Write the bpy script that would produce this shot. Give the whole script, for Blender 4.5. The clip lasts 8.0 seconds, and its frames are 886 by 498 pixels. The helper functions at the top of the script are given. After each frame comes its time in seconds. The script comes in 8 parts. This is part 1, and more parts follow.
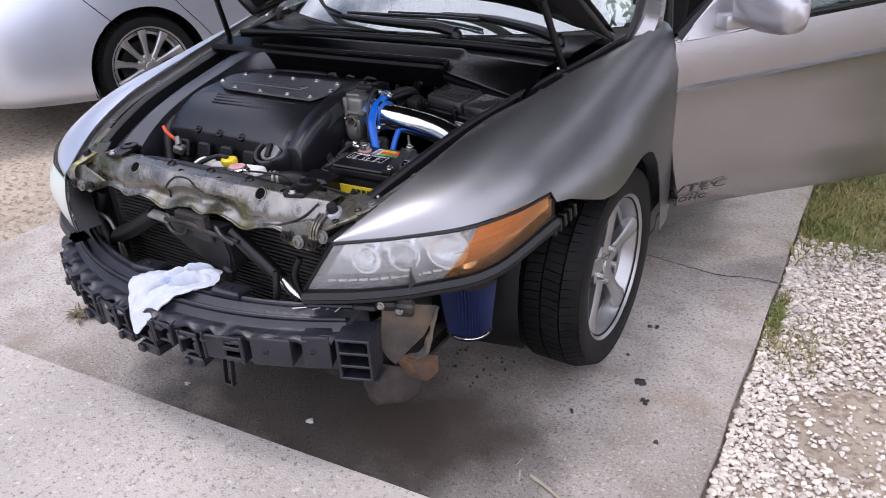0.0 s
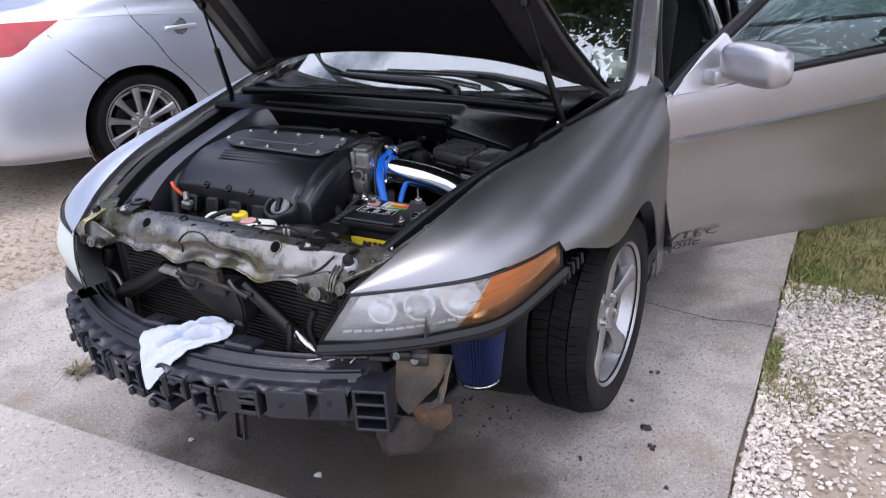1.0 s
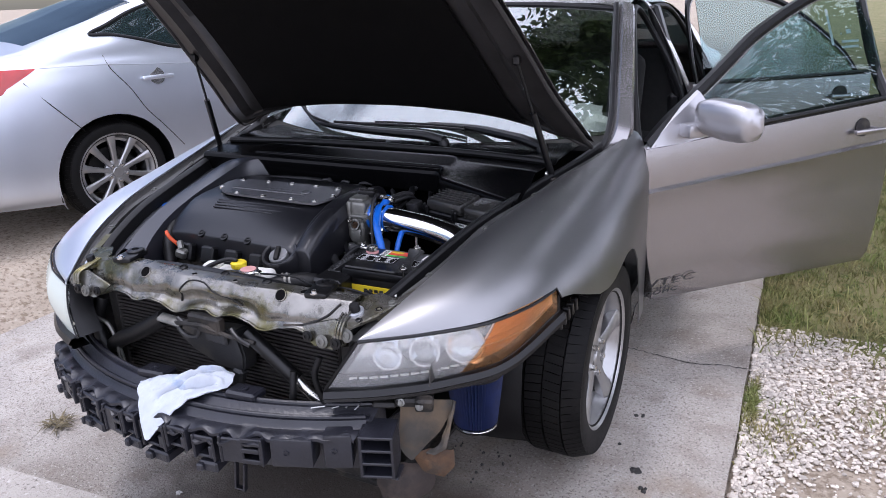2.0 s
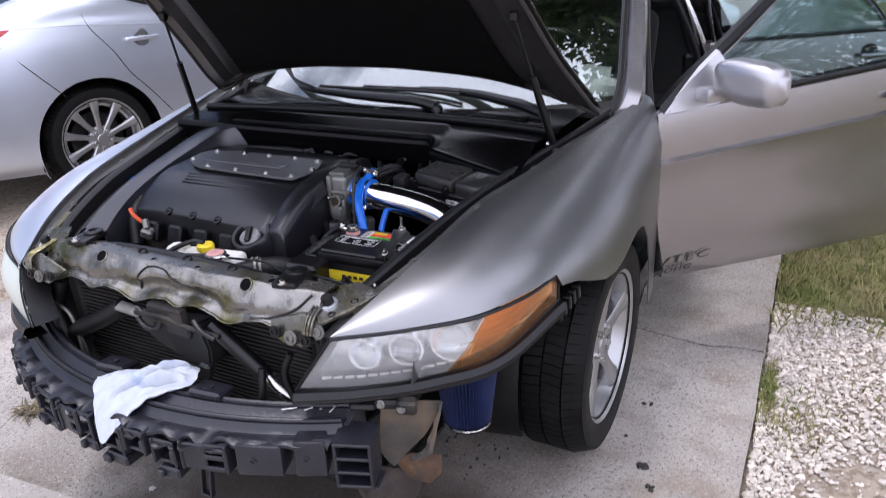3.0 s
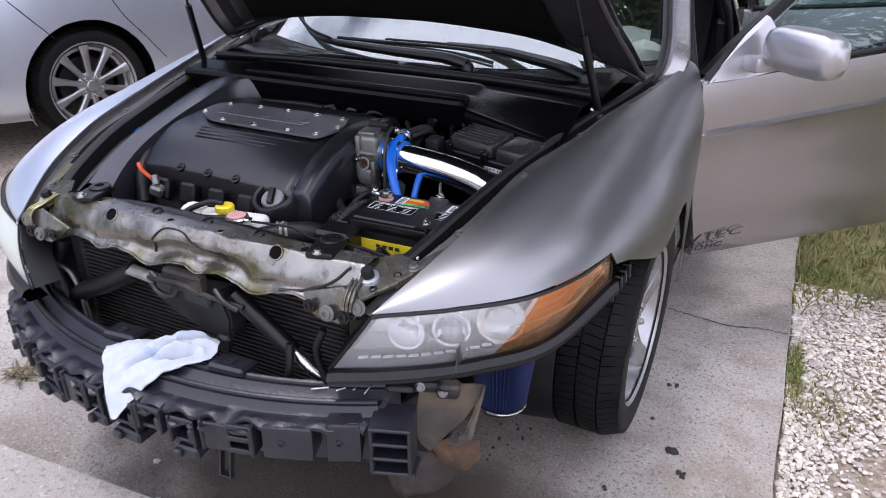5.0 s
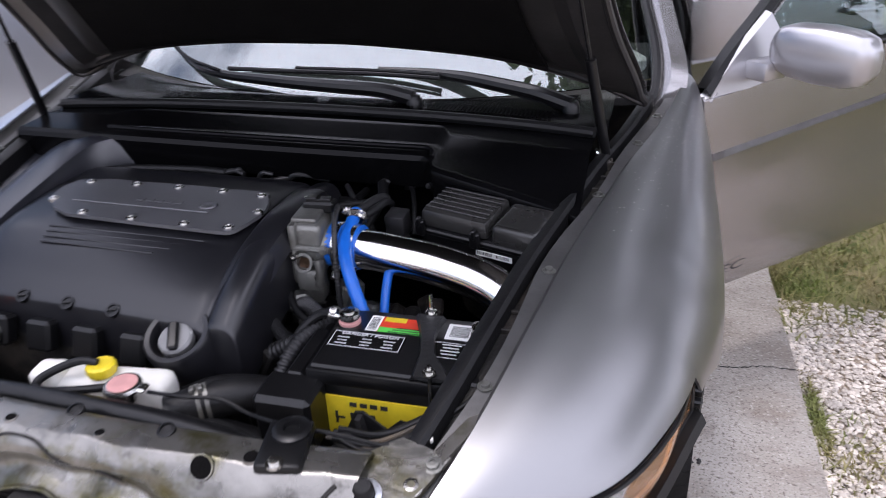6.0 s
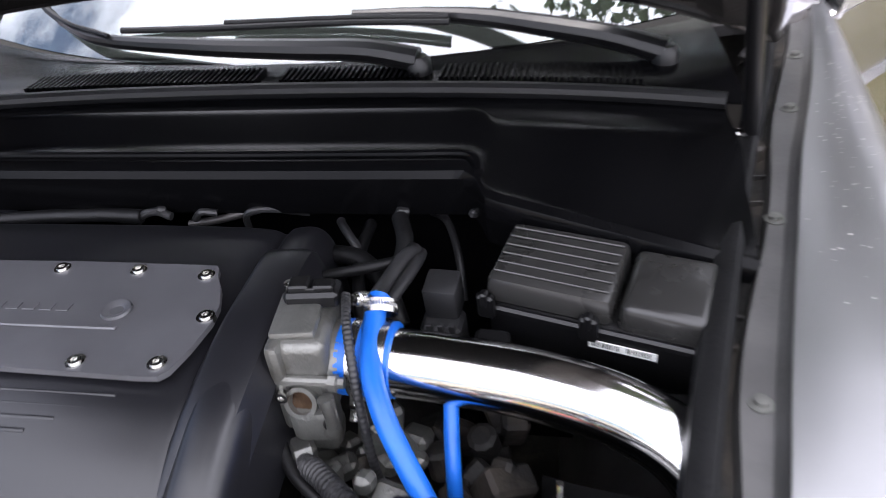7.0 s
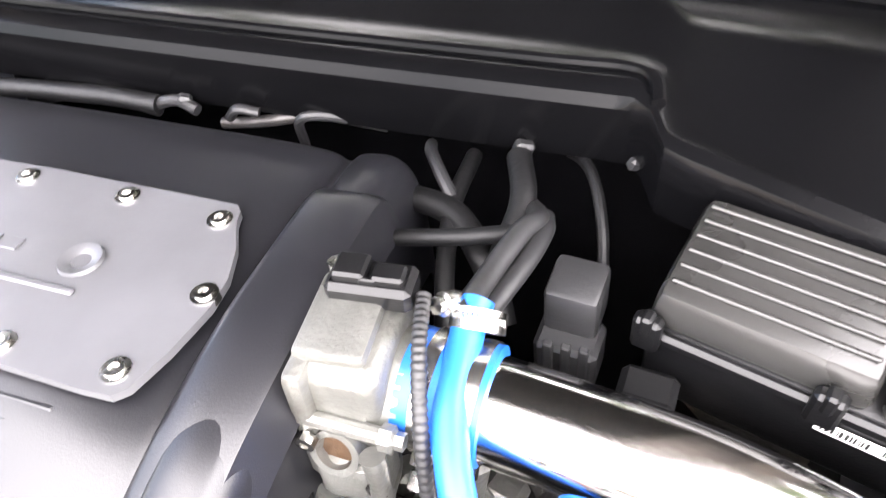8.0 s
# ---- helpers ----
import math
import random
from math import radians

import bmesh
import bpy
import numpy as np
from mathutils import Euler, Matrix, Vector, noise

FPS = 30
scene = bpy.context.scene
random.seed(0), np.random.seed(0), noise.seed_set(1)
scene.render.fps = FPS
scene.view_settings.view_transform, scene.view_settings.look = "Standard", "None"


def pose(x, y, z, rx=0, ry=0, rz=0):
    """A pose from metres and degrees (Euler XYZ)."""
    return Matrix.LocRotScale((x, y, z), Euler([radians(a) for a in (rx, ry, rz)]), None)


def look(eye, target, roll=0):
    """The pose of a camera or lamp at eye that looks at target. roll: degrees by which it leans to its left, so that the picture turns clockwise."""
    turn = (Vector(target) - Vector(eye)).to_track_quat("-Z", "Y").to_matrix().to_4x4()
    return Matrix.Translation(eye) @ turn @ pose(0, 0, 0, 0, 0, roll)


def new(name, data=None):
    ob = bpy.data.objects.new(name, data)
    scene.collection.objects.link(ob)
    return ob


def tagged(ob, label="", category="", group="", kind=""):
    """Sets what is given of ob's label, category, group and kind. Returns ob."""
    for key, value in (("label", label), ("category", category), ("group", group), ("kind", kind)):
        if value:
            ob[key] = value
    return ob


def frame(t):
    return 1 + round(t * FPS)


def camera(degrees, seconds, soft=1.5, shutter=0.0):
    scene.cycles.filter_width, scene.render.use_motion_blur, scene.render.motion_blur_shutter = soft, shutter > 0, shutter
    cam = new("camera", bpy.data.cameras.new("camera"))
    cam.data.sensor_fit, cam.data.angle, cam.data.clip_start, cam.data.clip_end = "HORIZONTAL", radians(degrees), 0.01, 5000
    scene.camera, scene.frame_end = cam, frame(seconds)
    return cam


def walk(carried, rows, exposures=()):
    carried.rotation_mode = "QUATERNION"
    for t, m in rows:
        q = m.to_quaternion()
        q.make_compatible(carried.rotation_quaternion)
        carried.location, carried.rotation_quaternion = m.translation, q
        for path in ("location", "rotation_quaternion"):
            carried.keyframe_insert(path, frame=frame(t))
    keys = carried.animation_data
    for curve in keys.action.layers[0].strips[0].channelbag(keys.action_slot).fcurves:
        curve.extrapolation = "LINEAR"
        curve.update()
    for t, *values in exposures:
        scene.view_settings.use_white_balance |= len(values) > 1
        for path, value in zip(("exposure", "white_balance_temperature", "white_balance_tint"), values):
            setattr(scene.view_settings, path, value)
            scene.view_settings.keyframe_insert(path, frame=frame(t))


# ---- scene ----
cam = camera(64.2, 8.0, soft=0.3, shutter=0.3)
PATH = [
    (0, (1.497, -1.925, 1.443), (0.534, -0.438, 0.513), -3.4),
    (0.5, (1.496, -1.95, 1.445), (0.494, -0.46, 0.563), -4.8),
    (1, (1.445, -1.993, 1.463), (0.507, -0.421, 0.658), -3.4),
    (1.5, (1.427, -2.068, 1.5), (0.54, -0.417, 0.804), -1.8),
    (1.7, (1.406, -2.1, 1.494), (0.536, -0.436, 0.806), -2.0),
    (2.8, (1.327, -1.924, 1.481), (0.486, -0.248, 0.786), -2.4),
    (3, (1.33, -1.877, 1.46), (0.466, -0.252, 0.676), -2.7),
    (3.5, (1.318, -1.833, 1.442), (0.425, -0.251, 0.604), -4.5),
    (4, (1.289, -1.851, 1.429), (0.357, -0.316, 0.549), -3.8),
    (4.2, (1.27, -1.885, 1.438), (0.336, -0.343, 0.572), -3.1),
    (5.3, (1.042, -1.737, 1.426), (0.305, -0.093, 0.557), -0.6),
    (5.5, (0.952, -1.611, 1.434), (0.244, 0.059, 0.591), -3.5),
    (6, (0.753, -1.373, 1.417), (0.251, 0.335, 0.505), -1.8),
    (6.5, (0.55, -1.146, 1.419), (0.392, 0.577, 0.416), -1.0),
    (7, (0.466, -0.837, 1.359), (0.116, 0.761, 0.208), -6.1),
    (7.5, (0.41, -0.607, 1.299), (-0.084, 0.817, -0.017), -6.9),
    (8, (0.365, -0.567, 1.237), (-0.173, 0.766, -0.154), -4.9),
]
EXPOSURES = [(0, -0.84, 6120, 21), (1.5, -0.82, 5880, 20), (3.5, -0.80, 6030, 21), (5.5, -0.80, 6000, 21), (6.0, -0.74, 6100, 21), (6.5, -0.42, 6200, 20), (7.0, 0.2, 6350, 17), (7.5, 2.3, 6950, 16), (8, 2.5, 7050, 16)]
walk(cam, [(t, look(eye, target, roll)) for t, eye, target, roll in PATH], EXPOSURES)

# world: a bright sky with broken clouds, and one soft sun
SUN_AZ, SUN_EL = -105.0, 77.0   # degrees: azimuth from +y towards +x, height
world = bpy.data.worlds.new("sky")
scene.world = world
world.use_nodes = True
wt = world.node_tree
wt.nodes.clear()
w_out = wt.nodes.new("ShaderNodeOutputWorld")
w_bg = wt.nodes.new("ShaderNodeBackground")
w_sky = wt.nodes.new("ShaderNodeTexSky")
w_sky.sky_type = "NISHITA"
w_sky.sun_disc = False
w_sky.sun_elevation = radians(SUN_EL)
w_sky.sun_rotation = radians(SUN_AZ)
w_co = wt.nodes.new("ShaderNodeTexCoord")
w_noise = wt.nodes.new("ShaderNodeTexNoise")
w_noise.inputs["Scale"].default_value = 2.6
w_noise.inputs["Detail"].default_value = 7.0
w_noise.inputs["Roughness"].default_value = 0.55
w_ramp = wt.nodes.new("ShaderNodeValToRGB")
w_ramp.color_ramp.elements[0].position = 0.38
w_ramp.color_ramp.elements[1].position = 0.54
w_mix = wt.nodes.new("ShaderNodeMix")
w_mix.data_type = "RGBA"
w_mix.inputs["B"].default_value = (25.0, 25.6, 27.4, 1)
wt.links.new(w_co.outputs["Generated"], w_noise.inputs["Vector"])
# the cloud bank is closed overhead and thins out to the west and towards the horizon
w_sep = wt.nodes.new("ShaderNodeSeparateXYZ")
w_west = wt.nodes.new("ShaderNodeMapRange")
w_west.inputs["From Min"].default_value, w_west.inputs["From Max"].default_value = -0.84, -0.55
w_west.inputs["To Min"].default_value, w_west.inputs["To Max"].default_value = -0.16, 0.10
w_low = wt.nodes.new("ShaderNodeMapRange")
w_low.inputs["From Min"].default_value, w_low.inputs["From Max"].default_value = 0.0, 0.45
w_low.inputs["To Min"].default_value, w_low.inputs["To Max"].default_value = -0.14, 0.0
w_top = wt.nodes.new("ShaderNodeMapRange")
w_top.inputs["From Min"].default_value, w_top.inputs["From Max"].default_value = 0.84, 0.95
w_top.inputs["To Min"].default_value, w_top.inputs["To Max"].default_value = 0.0, 0.14
w_high = wt.nodes.new("ShaderNodeMath")
w_sum = wt.nodes.new("ShaderNodeMath")
w_tot = wt.nodes.new("ShaderNodeMath")
wt.links.new(w_co.outputs["Generated"], w_sep.inputs["Vector"])
wt.links.new(w_sep.outputs["X"], w_west.inputs["Value"])
wt.links.new(w_sep.outputs["Z"], w_low.inputs["Value"])
wt.links.new(w_west.outputs["Result"], w_sum.inputs[0])
wt.links.new(w_sep.outputs["Z"], w_top.inputs["Value"])
wt.links.new(w_low.outputs["Result"], w_high.inputs[0])
wt.links.new(w_top.outputs["Result"], w_high.inputs[1])
wt.links.new(w_high.outputs["Value"], w_sum.inputs[1])
wt.links.new(w_sum.outputs["Value"], w_tot.inputs[0])
wt.links.new(w_noise.outputs["Fac"], w_tot.inputs[1])
wt.links.new(w_tot.outputs["Value"], w_ramp.inputs["Fac"])
wt.links.new(w_ramp.outputs["Color"], w_mix.inputs["Factor"])
wt.links.new(w_sky.outputs["Color"], w_mix.inputs["A"])
wt.links.new(w_mix.outputs["Result"], w_bg.inputs["Color"])
w_bg.inputs["Strength"].default_value = 0.15
wt.links.new(w_bg.outputs["Background"], w_out.inputs["Surface"])
sun = new("sun", bpy.data.lights.new("sun", "SUN"))
sun.data.energy = 2.2
sun.data.angle = radians(10.0)
sun.data.color = (1.0, 0.95, 0.88)
s_dir = Vector((math.sin(radians(SUN_AZ)) * math.cos(radians(SUN_EL)), math.cos(radians(SUN_AZ)) * math.cos(radians(SUN_EL)), math.sin(radians(SUN_EL))))
sun.matrix_world = look(tuple(s_dir * 30), (0, 0, 0))


# ---- materials ----
def mat(name, color, rough=0.5, metal=0.0, vary=0.15, scale=8.0, bump=0.0, bump_scale=60.0, coat=0.0, rough_vary=0.1, color2=None, spec=0.5, stain=None, stain_scale=2.0, stain_at=(0.5, 0.62), island=0.0, piece=0.0):
    """A surface with its colour varied at two scales, roughness variation and fine relief, in object space."""
    m = bpy.data.materials.new(name)
    m.use_nodes = True
    nt = m.node_tree
    p = nt.nodes["Principled BSDF"]
    co = nt.nodes.new("ShaderNodeTexCoord")
    n1 = nt.nodes.new("ShaderNodeTexNoise")
    n1.inputs["Scale"].default_value, n1.inputs["Detail"].default_value = scale, 6.0
    nt.links.new(co.outputs["Object"], n1.inputs["Vector"])
    c2 = color2 or tuple(c * (1 - vary) for c in color)
    c1 = color if color2 else tuple(min(1, c * (1 + vary * 0.6)) for c in color)
    ramp = nt.nodes.new("ShaderNodeValToRGB")
    ramp.color_ramp.elements[0].position, ramp.color_ramp.elements[0].color = 0.32, (*c2, 1)
    ramp.color_ramp.elements[1].position, ramp.color_ramp.elements[1].color = 0.68, (*c1, 1)
    nt.links.new(n1.outputs["Fac"], ramp.inputs["Fac"])
    col = ramp.outputs["Color"]
    if stain:
        n3 = nt.nodes.new("ShaderNodeTexNoise")
        n3.inputs["Scale"].default_value, n3.inputs["Detail"].default_value = stain_scale, 8.0
        n3.inputs["Roughness"].default_value = 0.62
        nt.links.new(co.outputs["Object"], n3.inputs["Vector"])
        r3 = nt.nodes.new("ShaderNodeValToRGB")
        r3.color_ramp.elements[0].position, r3.color_ramp.elements[1].position = stain_at
        nt.links.new(n3.outputs["Fac"], r3.inputs["Fac"])
        mx = nt.nodes.new("ShaderNodeMix")
        mx.data_type = "RGBA"
        mx.inputs["B"].default_value = (*stain, 1)
        nt.links.new(r3.outputs["Color"], mx.inputs["Factor"])
        nt.links.new(col, mx.inputs["A"])
        col = mx.outputs["Result"]
    if island or piece:
        src = nt.nodes.new("ShaderNodeNewGeometry").outputs["Random Per Island"] if island else nt.nodes.new("ShaderNodeObjectInfo").outputs["Random"]
        amt = island or piece
        mr = nt.nodes.new("ShaderNodeMapRange")
        mr.inputs["To Min"].default_value, mr.inputs["To Max"].default_value = 1 - amt, 1 + amt
        nt.links.new(src, mr.inputs["Value"])
        hs = nt.nodes.new("ShaderNodeHueSaturation")
        nt.links.new(mr.outputs["Result"], hs.inputs["Value"])
        nt.links.new(col, hs.inputs["Color"])
        col = hs.outputs["Color"]
    nt.links.new(col, p.inputs["Base Color"])
    p.inputs["Metallic"].default_value = metal
    p.inputs["Specular IOR Level"].default_value = spec
    p.inputs["Coat Weight"].default_value = coat
    p.inputs["Coat Roughness"].default_value = 0.08
    n2 = nt.nodes.new("ShaderNodeTexNoise")
    n2.inputs["Scale"].default_value, n2.inputs["Detail"].default_value = bump_scale, 5.0
    nt.links.new(co.outputs["Object"], n2.inputs["Vector"])
    mr2 = nt.nodes.new("ShaderNodeMapRange")
    mr2.inputs["To Min"].default_value, mr2.inputs["To Max"].default_value = max(0.02, rough - rough_vary), min(1, rough + rough_vary)
    nt.links.new(n1.outputs["Fac"], mr2.inputs["Value"])
    nt.links.new(mr2.outputs["Result"], p.inputs["Roughness"])
    if bump:
        b = nt.nodes.new("ShaderNodeBump")
        b.inputs["Strength"].default_value, b.inputs["Distance"].default_value = bump, 0.004
        nt.links.new(n2.outputs["Fac"], b.inputs["Height"])
        nt.links.new(b.outputs["Normal"], p.inputs["Normal"])
    return m


def glass(name, color, rough=0.02, through_it=1.0, ior=1.45):
    m = bpy.data.materials.new(name)
    m.use_nodes = True
    p = m.node_tree.nodes["Principled BSDF"]
    p.inputs["Base Color"].default_value = (*color, 1)
    p.inputs["Roughness"].default_value = rough
    p.inputs["Transmission Weight"].default_value = through_it
    p.inputs["IOR"].default_value = ior
    return m


M_FLANGE = mat("thin_dark_primer", (0.10, 0.098, 0.096), 0.45, 0.5, 0.25, 14, 0.1, 120)
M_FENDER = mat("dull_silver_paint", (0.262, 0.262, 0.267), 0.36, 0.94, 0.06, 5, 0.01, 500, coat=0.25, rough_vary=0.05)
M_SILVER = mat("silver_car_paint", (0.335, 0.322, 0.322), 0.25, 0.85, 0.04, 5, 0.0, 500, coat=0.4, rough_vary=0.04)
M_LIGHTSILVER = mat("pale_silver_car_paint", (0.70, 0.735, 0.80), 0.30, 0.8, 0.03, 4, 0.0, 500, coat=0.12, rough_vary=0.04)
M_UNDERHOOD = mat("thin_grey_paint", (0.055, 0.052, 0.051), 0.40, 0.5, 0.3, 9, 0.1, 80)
M_INSUL = mat("black_felt", (0.0035, 0.0032, 0.0032), 0.95, 0, 0.4, 20, 0.6, 300, spec=0.1)
M_BLACK = mat("black_plastic", (0.0045, 0.0045, 0.005), 0.33, 0, 0.25, 14, 0.08, 400, rough_vary=0.05, spec=0.38)
M_COWL = mat("scuttle_plastic", (0.0028, 0.0028, 0.0032), 0.22, 0, 0.25, 10, 0.015, 300, rough_vary=0.03, spec=0.11)
M_COVER = mat("engine_cover_plastic", (0.0095, 0.0095, 0.0115), 0.31, 0, 0.2, 10, 0.05, 700, rough_vary=0.05, spec=0.6)
M_PLATE = mat("grey_painted_plate", (0.115, 0.115, 0.122), 0.32, 0.3, 0.10, 16, 0.02, 300)
M_RUBBER = mat("black_rubber", (0.005, 0.005, 0.0055), 0.5, 0, 0.3, 20, 0.2, 200, spec=0.32)
M_TYRE = mat("tyre_rubber", (0.0055, 0.0053, 0.0053), 0.58, 0, 0.35, 12, 0.3, 150, stain=(0.010, 0.0095, 0.009), stain_scale=6, spec=0.15)
M_CARCASS = mat("tyre_sidewall", (0.007, 0.0068, 0.0068), 0.58, 0, 0.3, 12, 0.25, 150, spec=0.2)
M_MIRROR = mat("bright_silver_paint", (0.44, 0.435, 0.45), 0.30, 0.8, 0.04, 5, 0.0, 500, coat=0.4, rough_vary=0.04)
M_ALLOY = mat("alloy_wheel_silver", (0.40, 0.40, 0.40), 0.34, 0.85, 0.12, 15, 0.05, 200)
M_CHROME = mat("polished_tube", (0.80, 0.79, 0.78), 0.13, 1.0, 0.03, 6, 0.0, 200, rough_vary=0.03)
M_CAST = mat("cast_aluminium", (0.20, 0.20, 0.185), 0.42, 0.7, 0.25, 25, 0.25, 260, stain=(0.10, 0.095, 0.082), stain_scale=18, stain_at=(0.52, 0.75))
M_BRACKET = mat("worn_black_steel", (0.03, 0.03, 0.031), 0.36, 0.4, 0.3, 18, 0.2, 150)
M_SLEEVE = mat("grey_black_sleeve", (0.016, 0.016, 0.017), 0.45, 0, 0.2, 20, 0.1, 200)
M_STEEL = mat("bright_steel", (0.62, 0.61, 0.58), 0.25, 1.0, 0.2, 40)
M_FILTER = mat("blue_filter_paper", (0.012, 0.022, 0.085), 0.6, 0, 0.3, 30, 0.2, 300)
M_BLUE = mat("blue_silicone", (0.006, 0.11, 0.50), 0.38, 0, 0.15, 20, 0.05, 200)
M_WHITEPL = mat("white_plastic", (0.72, 0.71, 0.66), 0.5, 0, 0.12, 20)
M_YELLOW = mat("yellow_plastic", (0.75, 0.58, 0.02), 0.45, 0, 0.2, 25)
M_SUPPORT = mat("dirty_silver_paint", (0.27, 0.26, 0.24), 0.28, 0.85, 0.3, 11, 0.30, 50, stain=(0.125, 0.115, 0.055), stain_scale=7, stain_at=(0.45, 0.57), rough_vary=0.12)
M_ABSORB = mat("dusty_dark_plastic", (0.013, 0.0135, 0.019), 0.36, 0, 0.3, 14, 0.25, 120, stain=(0.020, 0.020, 0.025), stain_scale=9, stain_at=(0.52, 0.78))
M_FINS = mat("radiator_fins", (0.030, 0.027, 0.025), 0.6, 0.4, 0.3, 30, 0.3, 300)
M_DARK = mat("grimy_dark_metal", (0.016, 0.015, 0.014), 0.6, 0.3, 0.4, 18, 0.6, 90, stain=(0.05, 0.042, 0.034), stain_scale=12)
M_RUST = mat("rusty_sheet", (0.10, 0.055, 0.028), 0.85, 0.1, 0.5, 18, 0.6, 90, stain=(0.05, 0.036, 0.026), stain_scale=11)
M_MUD = mat("muddy_plastic", (0.028, 0.021, 0.018), 0.75, 0, 0.4, 14, 0.4, 70, stain=(0.055, 0.040, 0.032), stain_scale=10)
M_GREYSHEET = mat("dusty_grey_sheet", (0.066, 0.060, 0.052), 0.7, 0.2, 0.3, 9, 0.2, 80, stain=(0.12, 0.09, 0.06), stain_scale=5)
# the cloth's blue patches stand for bluish shade in its folds
M_CLOTH = mat("white_cloth", (0.50, 0.535, 0.585), 0.95, 0, 0.06, 30, 0.5, 900, spec=0.1, stain=(0.22, 0.33, 0.55), stain_scale=11, stain_at=(0.55, 0.70))
M_LAMPIN = mat("lamp_reflector", (0.82, 0.84, 0.86), 0.16, 0.75, 0.1, 12)
M_RED = mat("red_lens", (0.45, 0.01, 0.008), 0.12, 0, 0.2, 10, coat=0.8)
M_SEAT = mat("dark_seat_cloth", (0.022, 0.021, 0.021), 0.9, 0, 0.3, 30, 0.4, 500)
M_PAPER = mat("white_paper", (0.82, 0.83, 0.80), 0.8, 0, 0.05, 20)
M_GREEN = mat("green_print", (0.10, 0.62, 0.08), 0.4, 0, 0.1, 20)
M_REDPRINT = mat("red_print", (0.70, 0.05, 0.02), 0.4, 0, 0.1, 20)
M_WHITEINK = mat("white_ink", (0.75, 0.75, 0.75), 0.6, 0, 0.08, 60)
M_DARKINK = mat("black_ink", (0.02, 0.02, 0.02), 0.6, 0, 0.1, 60)
M_PINK = mat("pale_red_label", (0.62, 0.32, 0.30), 0.5, 0, 0.2, 30)
M_ORANGE = mat("orange_red_plastic", (0.70, 0.10, 0.03), 0.4, 0, 0.1, 20)
M_CONCRETE = mat("worn_concrete", (0.47, 0.435, 0.39), 0.9, 0, 0.22, 1.6, 1.0, 170, stain=(0.20, 0.175, 0.150), stain_scale=70, stain_at=(0.54, 0.66), spec=0.25)


def add_patches(m, color, scale, at, amount, detail=6.0):
    """Lays broad worn or soiled patches over a material's colour."""
    nt = m.node_tree
    p = nt.nodes["Principled BSDF"]
    old = p.inputs["Base Color"].links[0].from_socket
    co = nt.nodes.new("ShaderNodeTexCoord")
    n = nt.nodes.new("ShaderNodeTexNoise")
    n.inputs["Scale"].default_value, n.inputs["Detail"].default_value, n.inputs["Roughness"].default_value = scale, detail, 0.6
    nt.links.new(co.outputs["Object"], n.inputs["Vector"])
    r = nt.nodes.new("ShaderNodeMapRange")
    r.inputs["From Min"].default_value, r.inputs["From Max"].default_value, r.inputs["To Max"].default_value = at[0], at[1], amount
    nt.links.new(n.outputs["Fac"], r.inputs["Value"])
    mx = nt.nodes.new("ShaderNodeMix")
    mx.data_type = "RGBA"
    mx.inputs["B"].default_value = (*color, 1)
    nt.links.new(r.outputs["Result"], mx.inputs["Factor"])
    nt.links.new(old, mx.inputs["A"])
    nt.links.new(mx.outputs["Result"], p.inputs["Base Color"])


M_CONCRETE_PALE = mat("pale_concrete", (0.44, 0.405, 0.36), 0.9, 0, 0.15, 1.6, 1.0, 170, stain=(0.30, 0.27, 0.235), stain_scale=60, stain_at=(0.54, 0.66), spec=0.25)
add_patches(M_CONCRETE_PALE, (0.34, 0.31, 0.27), 2.2, (0.55, 0.75), 0.5)
add_patches(M_CONCRETE_PALE, (0.12, 0.105, 0.09), 80.0, (0.58, 0.68), 0.85)
add_patches(M_CONCRETE_PALE, (0.60, 0.57, 0.53), 45.0, (0.58, 0.68), 0.7)
add_patches(M_CONCRETE, (0.19, 0.16, 0.13), 0.9, (0.42, 0.66), 0.8)
add_patches(M_CONCRETE, (0.24, 0.20, 0.165), 7.0, (0.50, 0.70), 0.6)
add_patches(M_CONCRETE, (0.62, 0.585, 0.54), 90.0, (0.56, 0.66), 0.55)
add_patches(M_CONCRETE, (0.17, 0.15, 0.13), 140.0, (0.55, 0.66), 0.75)
add_patches(M_CONCRETE, (0.30, 0.235, 0.17), 2.6, (0.56, 0.72), 0.6)
add_patches(M_CONCRETE, (0.08, 0.07, 0.06), 120.0, (0.60, 0.70), 0.9)
